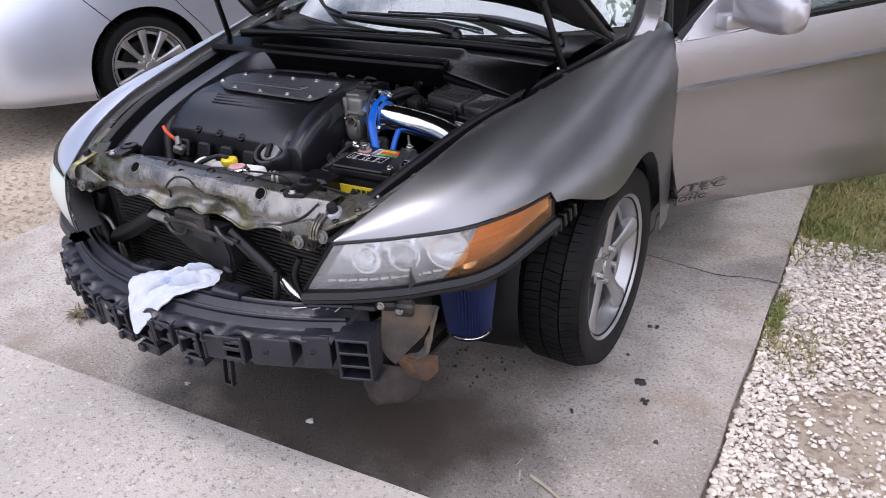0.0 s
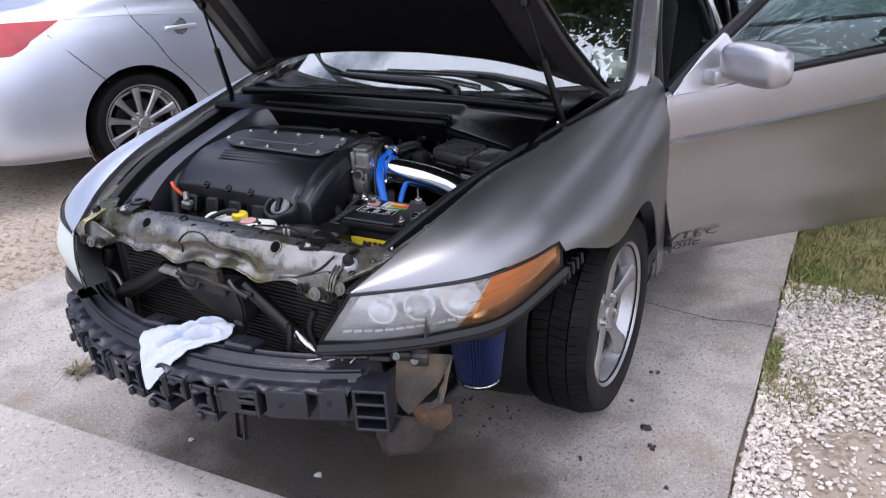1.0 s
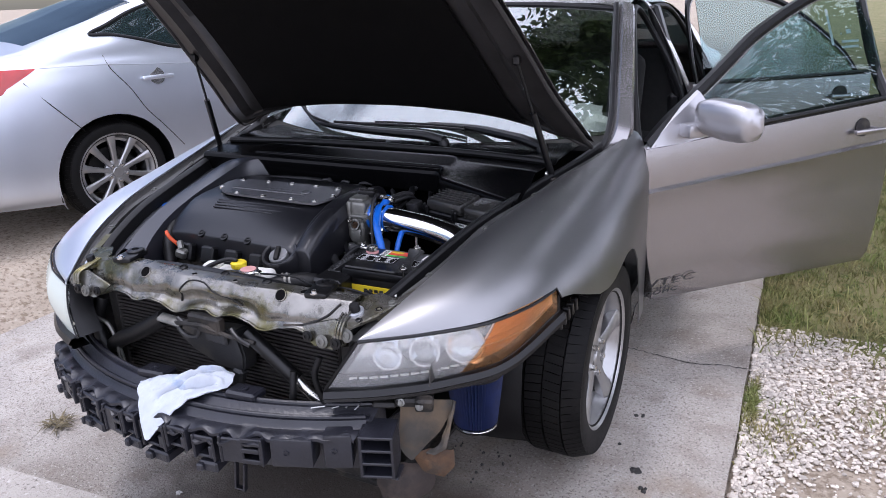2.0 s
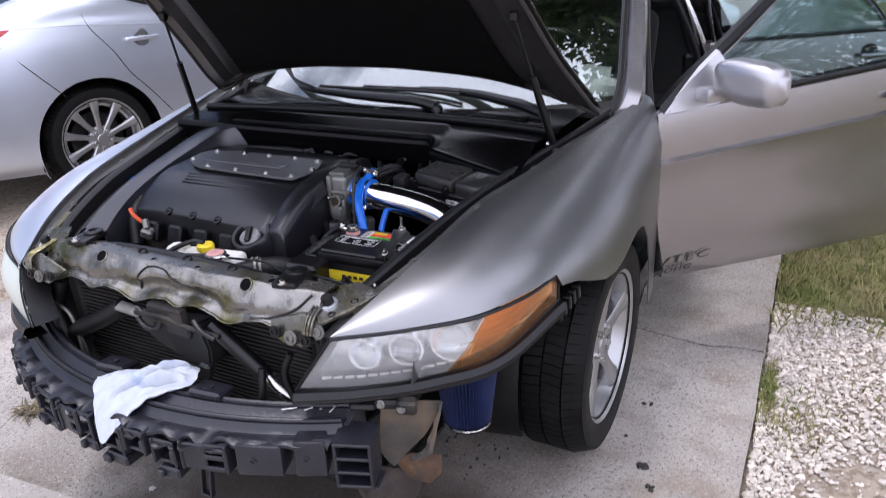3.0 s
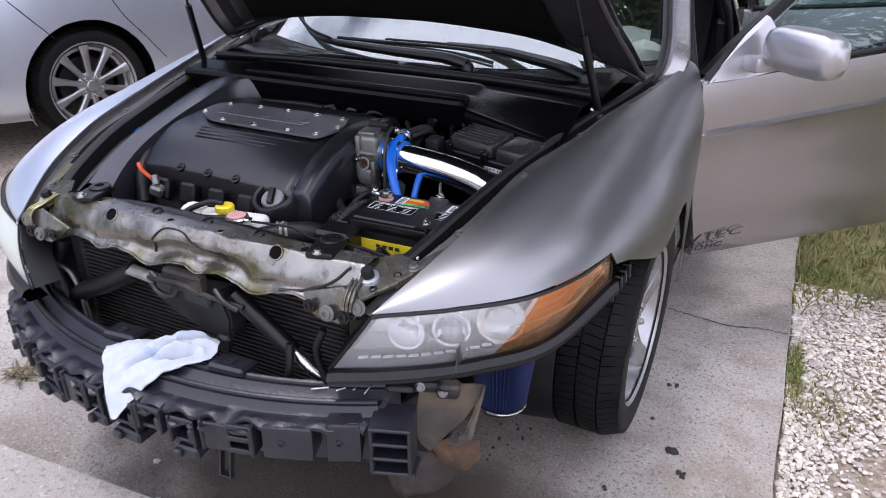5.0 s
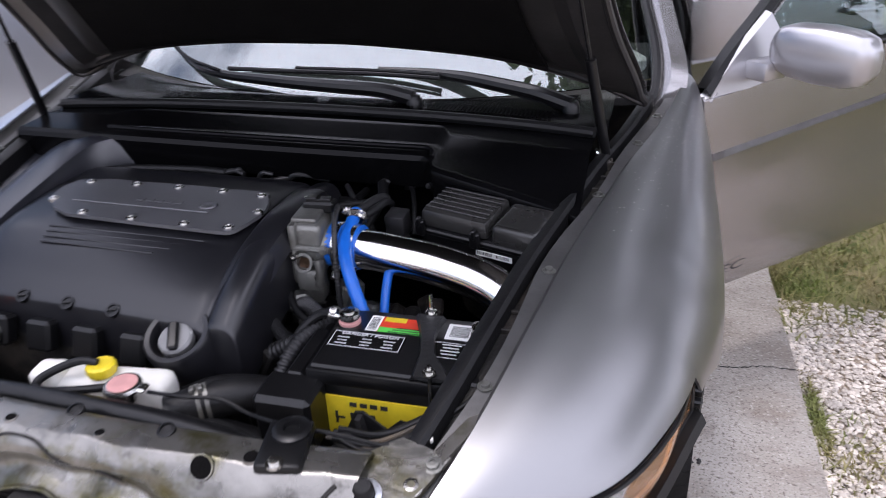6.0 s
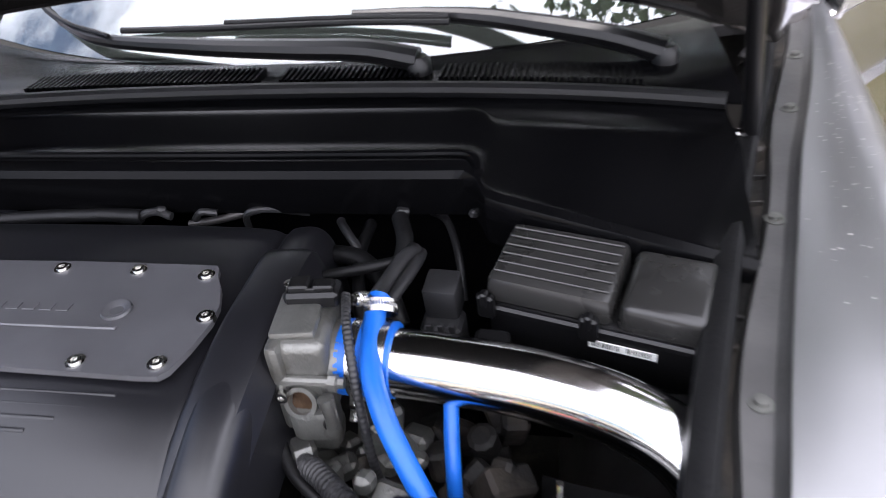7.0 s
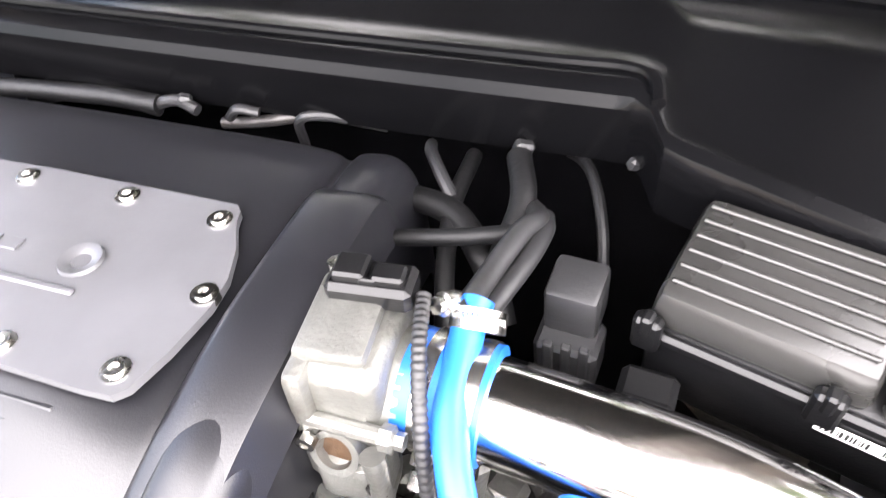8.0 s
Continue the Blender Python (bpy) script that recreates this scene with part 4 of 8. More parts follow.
def build_cabin():
    def holes(sx, x, y, z, k):
        if k > 4.2 and y < 1.13:
            return "open"
        if sx > 0 and 0.30 < z and k < 5.95 and (0.4 < y < 1.53 or 1.62 < y < 2.46 - 0.25 * max(0, (z - 0.95))):
            return "open"
        if 4.3 < k < 5.8 and 1.13 < y < 2.60 - 0.45 * max(0, (k - 4.3) / 1.5) and sx < 0:
            return "side_window"
        if k > 6.15 and 2.32 < y < 2.98:
            return "rear_window"
        return None

    body, panes = shell(SALOON, 130, 64, [(2.74, 0.315, 0.355)], holes)
    part("body", body, M_SILVER, car, "silver body with open door apertures", thick=0.004, offset=0)
    for n, bm in panes.items():
        part(n, bm, M_TINT, car, "dark tinted glass", thick=0.004)
    # tail panel
    bm = B()
    last = cat([(x, 3.72, z) for x, z in SALOON[-1][1]], 24)
    prism(bm, [tuple(p) for p in last] + [(-p[0], p[1], p[2]) for p in last[::-1][1:]], (0, 0.02, 0))
    part("tail_panel", bm, M_SILVER, car)
    # windscreen pillars
    for sx in (1, -1):
        bm = B()
        pa = cat([(sx * 0.79, 0.345, 0.90), (sx * 0.835, 0.40, 0.985), (sx * 0.79, 0.62, 1.115), (sx * 0.73, 0.88, 1.265), (sx * 0.665, 1.15, 1.395)], 24)
        rows = []
        for i, p in enumerate(pa):
            wdt = 0.035 + 0.012 * (1 - i / 23)
            rows.append([p + (sx * 0.022, 0.025, -0.02), p + (sx * 0.018, -0.006, 0.010), p + (-sx * wdt * 0.5, -0.026, 0.022), p + (-sx * wdt, -0.015, 0.010), p + (-sx * wdt, 0.03, -0.02)])
        sheet(bm, np.array(rows), True)
        part("windscreen_pillar", bm, M_SILVER, car)
        bm = B()
        tube(bm, [tuple(p + (-sx * (0.05), -0.02, 0.010)) for p in pa[::4]] + [tuple(pa[-1] + (-sx * 0.05, -0.02, 0.010))], 0.012, 8)
        part("windscreen_trim", bm, M_RUBBER, car)
        # seal of the door aperture
        if sx > 0:
            bm = B()
            tube(bm, [(0.865, 0.50, 0.95), (0.80, 0.70, 1.10), (0.735, 0.95, 1.26), (0.675, 1.2, 1.365), (0.655, 1.4, 1.375), (0.70, 1.50, 1.28), (0.80, 1.52, 1.1), (0.87, 1.53, 0.9), (0.89, 1.53, 0.5)], 0.014, 8, 80)
            tube(bm, [(0.88, 1.63, 0.5), (0.87, 1.63, 0.95), (0.70, 1.66, 1.30), (0.655, 1.8, 1.37), (0.67, 2.2, 1.34), (0.76, 2.42, 1.15), (0.86, 2.47, 0.9)], 0.014, 8, 70)
            part("door_seal", bm, M_RUBBER, car)
    # windscreen
    rows = []
    for f in np.linspace(0, 1, 12):
        row = []
        for u in np.linspace(-1, 1, 21):
            base = Vector((u * 0.79, 0.46 - 0.215 * (1 - abs(u) ** 2.2), 0.952 + 0.03 * abs(u) ** 2))
            top = Vector((u * 0.615, 1.15 - 0.10 * (1 - u * u), 1.385 + 0.035 * (1 - u * u)))
            p = base.lerp(top, f)
            p.z += 0.030 * math.sin(math.pi * f)
            row.append(tuple(p))
        rows.append(row)
    bm = B()
    sheet(bm, np.array(rows))
    wsc = part("windscreen", bm, M_WINDSHIELD, car, "clear windscreen mirroring sky, clouds and branches", thick=0.004)
    wsc.visible_shadow = False
    bm = B()
    tube(bm, [tuple(p) for p in np.array(rows)[-1, ::2]], 0.012, 8)
    part("header_trim", bm, M_RUBBER, car)
    # B pillar trim, floor and dashboard
    bm = B()
    rbox(bm, (0.84, 1.575, 0.62), (0.07, 0.10, 0.72), (0, -3, 0), 0.02)
    rbox(bm, (0.765, 1.575, 1.17), (0.05, 0.09, 0.46), (0, -20, 0), 0.015)
    part("centre_pillar", bm, M_BLACK, car)
    bm = B()
    rbox(bm, (0, 1.75, 0.26), (1.66, 2.3, 0.08), (0, 0, 0), 0.02)
    part("floor_pan", bm, M_SEAT, car)
    bm = B()
    rbox(bm, (0, 0.50, 0.62), (1.60, 0.05, 0.62), (0, 0, 0), 0.01)
    part("bulkhead", bm, M_DARK, car)
    bm = B()
    rows = []
    for u in np.linspace(-1, 1, 15):
        x = u * 0.76
        y0 = 0.40 - 0.10 * (1 - abs(u) ** 2)
        rows.append([(x, y0, 0.945), (x, y0 + 0.2, 0.985), (x, 0.86, 0.985), (x, 0.93, 0.94), (x, 0.93, 0.78), (x, 0.85, 0.55)])
    sheet(bm, np.array(rows))
    part("dashboard", bm, M_SEAT, car, "black dashboard", thick=0.02)


def build_door(y0, y1, deg, front):
    """A door made shut along y and swung about its front edge."""
    hinge = Matrix.Translation((0.893, y0, 0)) @ pose(0, 0, 0, 0, 0, -deg) @ Matrix.Translation((-0.893, -y0, 0))
    tf = lambda q: tuple(hinge @ Vector(q))
    ctrl = []
    n = 26
    for i in range(n):
        f = i / (n - 1)
        y = y0 + 0.004 + f * (y1 - y0 - 0.008)
        belt = 0.935 + 0.09 * f if front else 1.015 + 0.02 * f
        low = 0.318
        prof = [(0.872, low), (0.900, low + 0.05), (0.914, 0.5), (0.919, 0.66), (0.921, 0.756 + 0.08 * f), (0.932, 0.772 + 0.08 * f), (0.915, 0.782 + 0.08 * f), (0.912, 0.86 + 0.07 * f), (0.902, belt - 0.01), (0.892, belt)]
        shift = 0.09 * (1 - f) ** 3 if front else 0
        ctrl.append([tf((x, y + (0.10 * max(0, (0.6 - z) / 0.33) * (1 - f) ** 4 if front else (-0.16 * max(0, (0.62 - z) / 0.35) * f ** 5)), z)) for x, z in prof])
    bm = B()
    sheet(bm, np.array(ctrl))
    door = part("front_door" if front else "rear_door", bm, M_SILVER, car, "open silver front door with model lettering" if front else "open silver rear door", thick=0.0015)
    # inner panel and edge
    inner = np.array([[tuple(Vector(p) + hinge.to_3x3() @ Vector((-0.075, 0, 0.0))) for p in row] for row in ctrl])
    bm = B()
    sheet(bm, inner)
    o = np.array(ctrl)
    part("door_lining", bm, M_SEAT, door)
    bm = B()
    for a, b in ((o[0], inner[0]), (o[-1], inner[-1]), (o[:, 0], inner[:, 0])):
        sheet(bm, np.array([a, b]))
    part("door_edge", bm, M_SILVER, door)
    # window frame
    if front:
        fr = [(0.892, y0 + 0.02, 0.938), (0.868, y0 + 0.12, 1.014), (0.832, y0 + 0.274, 1.106), (0.782, y0 + 0.45, 1.212), (0.745, y0 + 0.59, 1.295), (0.705, y0 + 0.814, 1.392), (0.685, y0 + 0.963, 1.432), (0.675, y1 - 0.02, 1.452)]
    else:
        fr = [(0.885, y0 + 0.03, 1.018), (0.80, y0 + 0.03, 1.15), (0.70, y0 + 0.04, 1.41), (0.685, y0 + 0.20, 1.43), (0.70, y0 + 0.52, 1.37), (0.80, y1 - 0.12, 1.15), (0.888, y1 - 0.03, 0.985)]
    top = cat(fr, 30)
    bm = B()
    rows = []
    for p in top:
        rows.append([tf(p + (0.012, 0, 0)), tf(p + (0.004, -0.01, 0.018)), tf(p + (-0.03, -0.006, 0.014)), tf(p + (-0.03, 0.006, -0.014)), tf(p + (0.004, 0.01, -0.018))])
    sheet(bm, np.array(rows), True)
    if front:
        tube(bm, [tf((0.676, y1 - 0.03, 1.43)), tf((0.79, y1 - 0.03, 1.17)), tf((0.888, y1 - 0.03, 1.02))], 0.02, 8)
    fo = part("window_frame", bm, M_BLACK, door, "black window frame with a bright edge")
    bm = B()
    tube(bm, [tf(p + (0.010, 0.004, -0.018)) for p in top[::3]], 0.004, 8)
    part("frame_trim", bm, M_SILVER, fo)
    bm = B()
    fz = 0.990 if front else 1.028
    tube(bm, [tf((0.896, y0 + (0.30 if front else 0.04), 0.962 if front else 1.020)), tf((0.902, (y0 + y1) / 2, fz - 0.004)), tf((0.900, y1 - 0.02, fz + (0.035 if front else 0.008)))], 0.010, 8)
    part("belt_trim", bm, M_BLACK, door)
    # pane
    bm = B()
    rows = []
    for i, p in enumerate(top if front else top[11:]):
        f = (p[1] - y0) / (y1 - y0)
        b = np.array([0.885, p[1], 0.935 + 0.09 * f if front else 1.015])
        rows.append([tf(b + (p - b) * t + (0.012 * math.sin(math.pi * t) - 0.008, 0, 0)) for t in np.linspace(0, 1, 8)])
    sheet(bm, np.array(rows))
    gl = part("window_pane", bm, M_DOORGLASS, door, "tinted window glass", thick=0.004)
    gl.visible_shadow = False
    # handle
    hy, hz = y1 - 0.14, 0.905 if front else 0.925
    bm = B()
    rbox(bm, tf((0.932, hy, hz)), (0.022, 0.15, 0.022), (0, 0, -deg), 0.008, 2)
    part("handle", bm, M_SILVER, door, "silver pull handle")
    bm = B()
    lathe(bm, [(0.0, 0.0), (0.034, 0.001), (0.036, 0.004), (0.0, 0.0045)], tf((0.9125, hy - 0.02, hz + 0.014)), hinge.to_3x3() @ Vector((1, 0, 0.1)), 20)
    part("handle_recess", bm, M_DARK, door)
    if front:
        # sail plate and mirror
        bm = B()
        prism(bm, [tf((0.900, y0 + 0.008, 0.930)), tf((0.906, y0 + 0.16, 0.938)), tf((0.908, y0 + 0.30, 0.958)), tf((0.884, y0 + 0.262, 1.075)), tf((0.876, y0 + 0.235, 1.112)), tf((0.884, y0 + 0.12, 1.022))], hinge.to_3x3() @ Vector((-0.02, 0, 0.004)))
        part("mirror_sail", bm, M_MIRROR, door)
        bm = B()
        c = Vector((1.055, y0 + 0.205, 1.035))
        rows = []
        for t in [0, 0.03, 0.06, 0.12, 0.2, 0.35, 0.5, 0.65, 0.8, 0.88, 0.93, 0.97, 1.0]:
            s = float(np.interp(t, [0, 0.06, 0.2, 0.5, 0.8, 0.93, 1.0], [0.50, 0.74, 0.92, 1.0, 0.95, 0.80, 0.45]))
            ring = []
            for k in range(20):
                a = 2 * math.pi * k / 20
                yy = 0.055 * math.copysign(abs(math.cos(a)) ** 0.7, math.cos(a)) * s
                zz = 0.070 * math.copysign(abs(math.sin(a)) ** 0.7, math.sin(a)) * s
                ring.append(tf(Vector((0.930 + 0.225 * t, y0 + 0.205 + yy + 0.05 * t, 1.042 + zz - 0.012 * t))))
            rows.append(ring)
        vs = sheet(bm, np.array(rows), True)
        bm.faces.new(vs[0])
        bm.faces.new(vs[-1][::-1])
        mir = part("wing_mirror", bm, M_MIRROR, door, "silver door mirror")
        bm = B()
        rbox(bm, tf((0.920, y0 + 0.19, 0.985)), (0.07, 0.09, 0.05), (0, 0, -deg), 0.012, 2)
        part("mirror_foot", bm, M_MIRROR, mir)
        rot = hinge.to_3x3().to_4x4()
        for y, z, wy, wz in ((0.925, 1.295, 0.011, 0.15), (1.015, 1.275, 0.024, 0.018), (0.975, 1.268, 0.007, 0.007), (1.015, 1.238, 0.085, 0.009), (1.010, 1.218, 0.085, 0.009)):
            bm = B()
            x = 0.885 - 0.205 * (z - 0.95) / 0.46 + 0.012
            rbox(bm, tf((x, y0 + y, z)), (0.0015, wy, wz), (0, -25, -deg), 0)
            part("sticker", bm, M_WHITEINK, gl, "white stick-on mark")
        base = Matrix.Translation(tf((0.9076, y0 + 0.148, 0.401))) @ rot @ pose(0, 0, 0, 90, 0, 90) @ pose(0, 0, 0, 4.5, -2.2, 4) @ Matrix.Diagonal((2.1, 1, 0.2, 1))
        text_mesh("lettering", "VTEC", 0.040, base, M_DARKINK, door, 1.1, 0.15)
        base = Matrix.Translation(tf((0.9066, y0 + 0.106, 0.362))) @ rot @ pose(0, 0, 0, 90, 0, 90) @ pose(0, 0, 0, 4.5, -2.2, 4) @ Matrix.Diagonal((1.9, 1, 0.2, 1))
        text_mesh("lettering", "DOHC", 0.024, base, M_DARKINK, door, 1.15, 0.15, 0.001)


def build_interior():
    for x in (0.38, -0.38):
        seat = thing("bucket_chair", (x, 1.5, 0.30), "black bucket chair with headrest inside the saloon", "chair", "front chairs")
        bm = B()
        rbox(bm, (x, 1.42, 0.46), (0.50, 0.52, 0.20), (6, 0, 0), 0.06, 3)
        rbox(bm, (x, 1.42, 0.335), (0.40, 0.42, 0.07), (0, 0, 0), 0.02)
        part("cushion", bm, M_SEAT, seat)
        bm = B()
        rbox(bm, (x, 1.74, 0.82), (0.48, 0.15, 0.66), (-16, 0, 0), 0.06, 3)
        part("backrest", bm, M_SEAT, seat)
        bm = B()
        rbox(bm, (x, 1.86, 1.22), (0.26, 0.10, 0.17), (-12, 0, 0), 0.04, 3)
        part("headrest", bm, M_SEAT, seat)
    bench = thing("rear_bench", (0, 2.4, 0.3), "black rear bench seat inside the saloon", "bench seat")
    bm = B()
    rbox(bm, (0, 2.36, 0.46), (1.30, 0.5, 0.26), (4, 0, 0), 0.06, 3)
    part("cushion", bm, M_SEAT, bench)
    bm = B()
    rbox(bm, (0, 2.66, 0.80), (1.30, 0.16, 0.60), (-20, 0, 0), 0.06, 3)
    part("backrest", bm, M_SEAT, bench)
    bm = B()
    c, ax = Vector((0.38, 0.98, 0.97)), Vector((0, 0.9, 0.42)).normalized()
    q = Vector((0, 0, 1)).rotation_difference(ax)
    tube(bm, [tuple(c + q @ Vector((0.185 * math.cos(a), 0.185 * math.sin(a), 0))) for a in np.linspace(0, 2 * math.pi, 25)], 0.015, 8, 72)
    for a in (0.2, math.pi - 0.2, -math.pi / 2):
        tube(bm, [tuple(c), tuple(c + q @ Vector((0.18 * math.cos(a), 0.18 * math.sin(a), 0)))], 0.014, 6)
    lathe(bm, [(0.0, -0.03), (0.07, -0.02), (0.065, -0.05), (0.0, -0.055)], c, ax, 20)
    part("steering_wheel", bm, M_BLACK, car, "black three-spoke steering wheel")
    # sheet of paper and a crumpled cloth on the dashboard
    pap = B()
    g = np.array([[(0.585 + 0.105 * u, 0.60 + 0.03 * u + 0.03 * v, 0.955 + 0.095 * v + 0.006 * math.sin(5 * u)) for u in np.linspace(0, 1, 8)] for v in np.linspace(0, 1, 8)])
    sheet(pap, g)
    paper = solo("paper_sheet", pap, M_PAPER, "white paper sheet propped on the dashboard behind the windscreen", "paper", thick=0.0006)
    cl = B()
    rbox(cl, (0.668, 0.619, 0.985), (0.018, 0.0016, 0.024), (-17, 0, 16), 0)
    part("green_mark", cl, M_GREEN, paper, "green printed mark")
    cl = B()
    lathe(cl, [(0.0, 0.0), (0.05, 0.005), (0.062, 0.03), (0.05, 0.06), (0.02, 0.078), (0.0, 0.08)], (0.69, 0.575, 0.945), (0.2, 0, 1), 18)
    for v in cl.verts:
        v.co += v.co.normalized() * 0.012 * noise.noise(v.co * 22)
    solo("crumpled_tissue", cl, M_PAPER, "crumpled white tissue on the dashboard under the windscreen", "tissue")


build_fenders()
build_hood()
build_struts()
for side in (1, -1):
    build_headlamp(side)
wheel_fl = build_wheel("five-spoke silver alloy wheel", 0.333, 0.215, 0.236, 5, False, car)
wheel_fl.matrix_basis = pose(0.800, -0.018, 0.333, 14, 0, -1)
copy_part(wheel_fl, car, pose(-0.800, -0.018, 0.333, 0, 0, 179))
copy_part(wheel_fl, car, pose(0.795, 2.74, 0.333, 0, 0, 0))
copy_part(wheel_fl, car, pose(-0.795, 2.74, 0.333, 0, 0, 180))
build_cabin()
build_door(0.46, 1.61, 45, True)
build_door(1.585, 2.50, 58, False)
build_interior()


# ---- front structure of the saloon ----
def build_bay_walls():
    """Dark inner walls, aprons, wheel liners and an added shading tray under the engine."""
    for sx in (1, -1):
        bm = B()
        rows = []
        for y in np.linspace(-0.78, 0.46, 14):
            p = on_edge(y)
            xo = p[0] - 0.050
            rows.append([(sx * xo, y, p[2] - 0.045), (sx * max(xo, 0.60), y, p[2] - 0.12), (sx * 0.665, y, 0.66), (sx * 0.655, y, 0.58), (sx * 0.52, y, 0.45), (sx * 0.46, y, 0.28)])
        sheet(bm, np.array(rows))
        part("inner_apron", bm, M_FLANGE if sx > 0 else M_DARK, car, "grimy inner wing panel", thick=0.004)
        bm = B()
        rows = []
        for a in np.linspace(1.0, math.pi + 0.25, 26):
            y, z = -0.385 * math.cos(a), 0.305 + 0.385 * math.sin(a)
            rows.append([(sx * 0.885, y, z), (sx * 0.80, y * 1.0, z + 0.012), (sx * 0.56, y, z + 0.015), (sx * 0.53, y * 0.4, z * 0.9)])
        sheet(bm, np.array(rows))
        part("wheel_liner", bm, M_RUBBER, car, "black wheel arch liner", thick=0.004)
        # liner, its outer strip added as the shadow beside the tyre
        bm = B()
        sheet(bm, np.array([[(sx * x, y - 0.02 * math.sin((x - 0.44) * 12), z) for x in np.linspace(0.44, 0.75, 8)] for y, z in ((-0.30, 0.64), (-0.365, 0.56), (-0.405, 0.45), (-0.415, 0.34), (-0.405, 0.24), (-0.37, 0.19))]))
        part("front_liner", bm, M_RUBBER, car, "black liner between filter and wheel, widened for the shadow there", thick=0.004)
    bm = B()
    rbox(bm, (0, -0.25, 0.23), (1.05, 1.02, 0.05), (0, 0, 0), 0.02)
    # unseen plate added to keep light off the ground below
    prism(bm, [(x, -0.775 + 0.14 * (x / 0.55) ** 2, 0.225) for x in np.linspace(-0.55, 0.55, 15)] + [(0.55, -0.3, 0.225), (-0.55, -0.3, 0.225)], (0, 0, 0.012))
    rbox(bm, (0, -0.72, 0.27), (0.95, 0.10, 0.08), (0, 0, 0), 0.02)
    part("subframe", bm, M_DARK, car, "dark subframe under the engine with an added light-blocking tray")
    bm = B()
    rbox(bm, (0, 0.03, 0.62), (1.24, 0.05, 0.58), (0, 0, 0), 0.015)
    part("firewall", bm, M_COWL, car)
    for sx in (1, -1):
        bm = B()
        lathe(bm, [(0.125, -0.2), (0.12, 0.0), (0.10, 0.02), (0.05, 0.025), (0.045, 0.04), (0.0, 0.042)], (sx * 0.53, -0.03, 0.80), seg=28)
        part("strut_tower", bm, M_DARK, car)


def build_cowl():
    bm = B()
    rows = []
    for x in np.linspace(-0.665, 0.665, 90):
        a = abs(x)
        front = -0.078 - 0.004 * math.cos(x * 3)
        zl, flat = 0.940, 0.0
        if x > 0.345:
            f = min(1, (x - 0.345) / 0.022)
            front = (1 - f) * front + f * (-0.121 - 0.085 * (x - 0.37) / 0.28)
            zl, flat = 0.940 - f * (0.016 + 0.030 * (x - 0.37) / 0.28), f
        if x < -0.42:
            f = min(1, (-x - 0.42) / 0.08)
            front, flat = (1 - f) * front - f * 0.09, f
        rear = 0.122 - 0.06 * (a / 0.68) ** 3
        k = 1 - flat
        rows.append([(x, front + 0.014, zl - 0.080), (x, front + 0.002, zl - 0.040), (x, front - 0.004, zl - 0.016), (x, front, zl - 0.006), (x, front + 0.010, zl), (x, front + 0.022, zl + 0.001 * k - 0.001),
                     (x, front * 0.72 + rear * 0.28, zl * 0.6 + 0.942 * 0.4 - 0.006 * k), (x, front * 0.60 + rear * 0.40, zl * 0.5 + 0.944 * 0.5 - 0.005 * k), (x, front * 0.42 + rear * 0.58, 0.947 + 0.010 * k), (x, front * 0.34 + rear * 0.66, 0.948 + 0.011 * k), (x, front * 0.31 + rear * 0.69, 0.947), (x, rear - 0.02, 0.944), (x, rear, 0.948)])
    sheet(bm, np.array(rows))
    cowl = part("cowl_cover", bm, M_COWL, car, "black plastic scuttle cover with vents", thick=0.003)
    bm = B()
    tube(bm, [(x, -0.046 - 0.004 * math.cos(x * 3), 0.9415) for x in np.linspace(-0.44, 0.330, 14)] + [(0.350, -0.062, 0.940), (0.356, -0.085, 0.934)], 0.0060, 10, 110)
    part("raised_rib", bm, M_COWL, cowl)
    bm = B()
    tube(bm, [(x, 0.122 - 0.06 * abs(x / 0.68) ** 3, 0.955 + 0.004 * (1 - abs(x / 0.68))) for x in np.linspace(-0.665, 0.665, 20)], 0.012, 10, 100)
    part("bonnet_seal", bm, M_RUBBER, cowl)
    bm = B()
    rows = []
    for x in np.linspace(-0.69, 0.69, 40):
        u = x / 0.79
        f = 0.135 - 0.06 * abs(x / 0.68) ** 3
        r = 0.46 - 0.215 * (1 - abs(u) ** 2.2) + 0.01
        rows.append([(x, f, 0.948), (x, f + 0.03, 0.957), (x, (f + r) / 2, 0.957), (x, r, 0.953)])
    sheet(bm, np.array(rows))
    part("vent_panel", bm, M_COWL, cowl, thick=0.003)
    bm = B()
    for k in range(110):
        x = -0.42 + k * 0.009
        if -0.02 < x < 0.02 or 0.24 < x < 0.27:
            continue
        rbox(bm, (x, 0.178 - 0.05 * abs(x / 0.68) ** 3, 0.960), (0.0042, 0.055, 0.009), (0, 0, 0), 0)
    v = part("vent_louvres", bm, M_COWL, cowl)
    v["kind"] = "stuff"
    # black cover over the far side of the bay
    ctrl = []
    inner = [(-0.350, -0.700, 0.772), (-0.40, -0.60, 0.802), (-0.425, -0.50, 0.835), (-0.436, -0.375, 0.868), (-0.440, -0.26, 0.892), (-0.435, -0.16, 0.916), (-0.42, -0.11, 0.926), (-0.39, -0.075, 0.926), (-0.36, -0.05, 0.905)]
    for p in cat(inner, 22):
        q = on_edge(p[1])
        xo, zo = -(q[0] - 0.078), q[2] - 0.028
        zt = (p[2] + zo) / 2 + 0.006
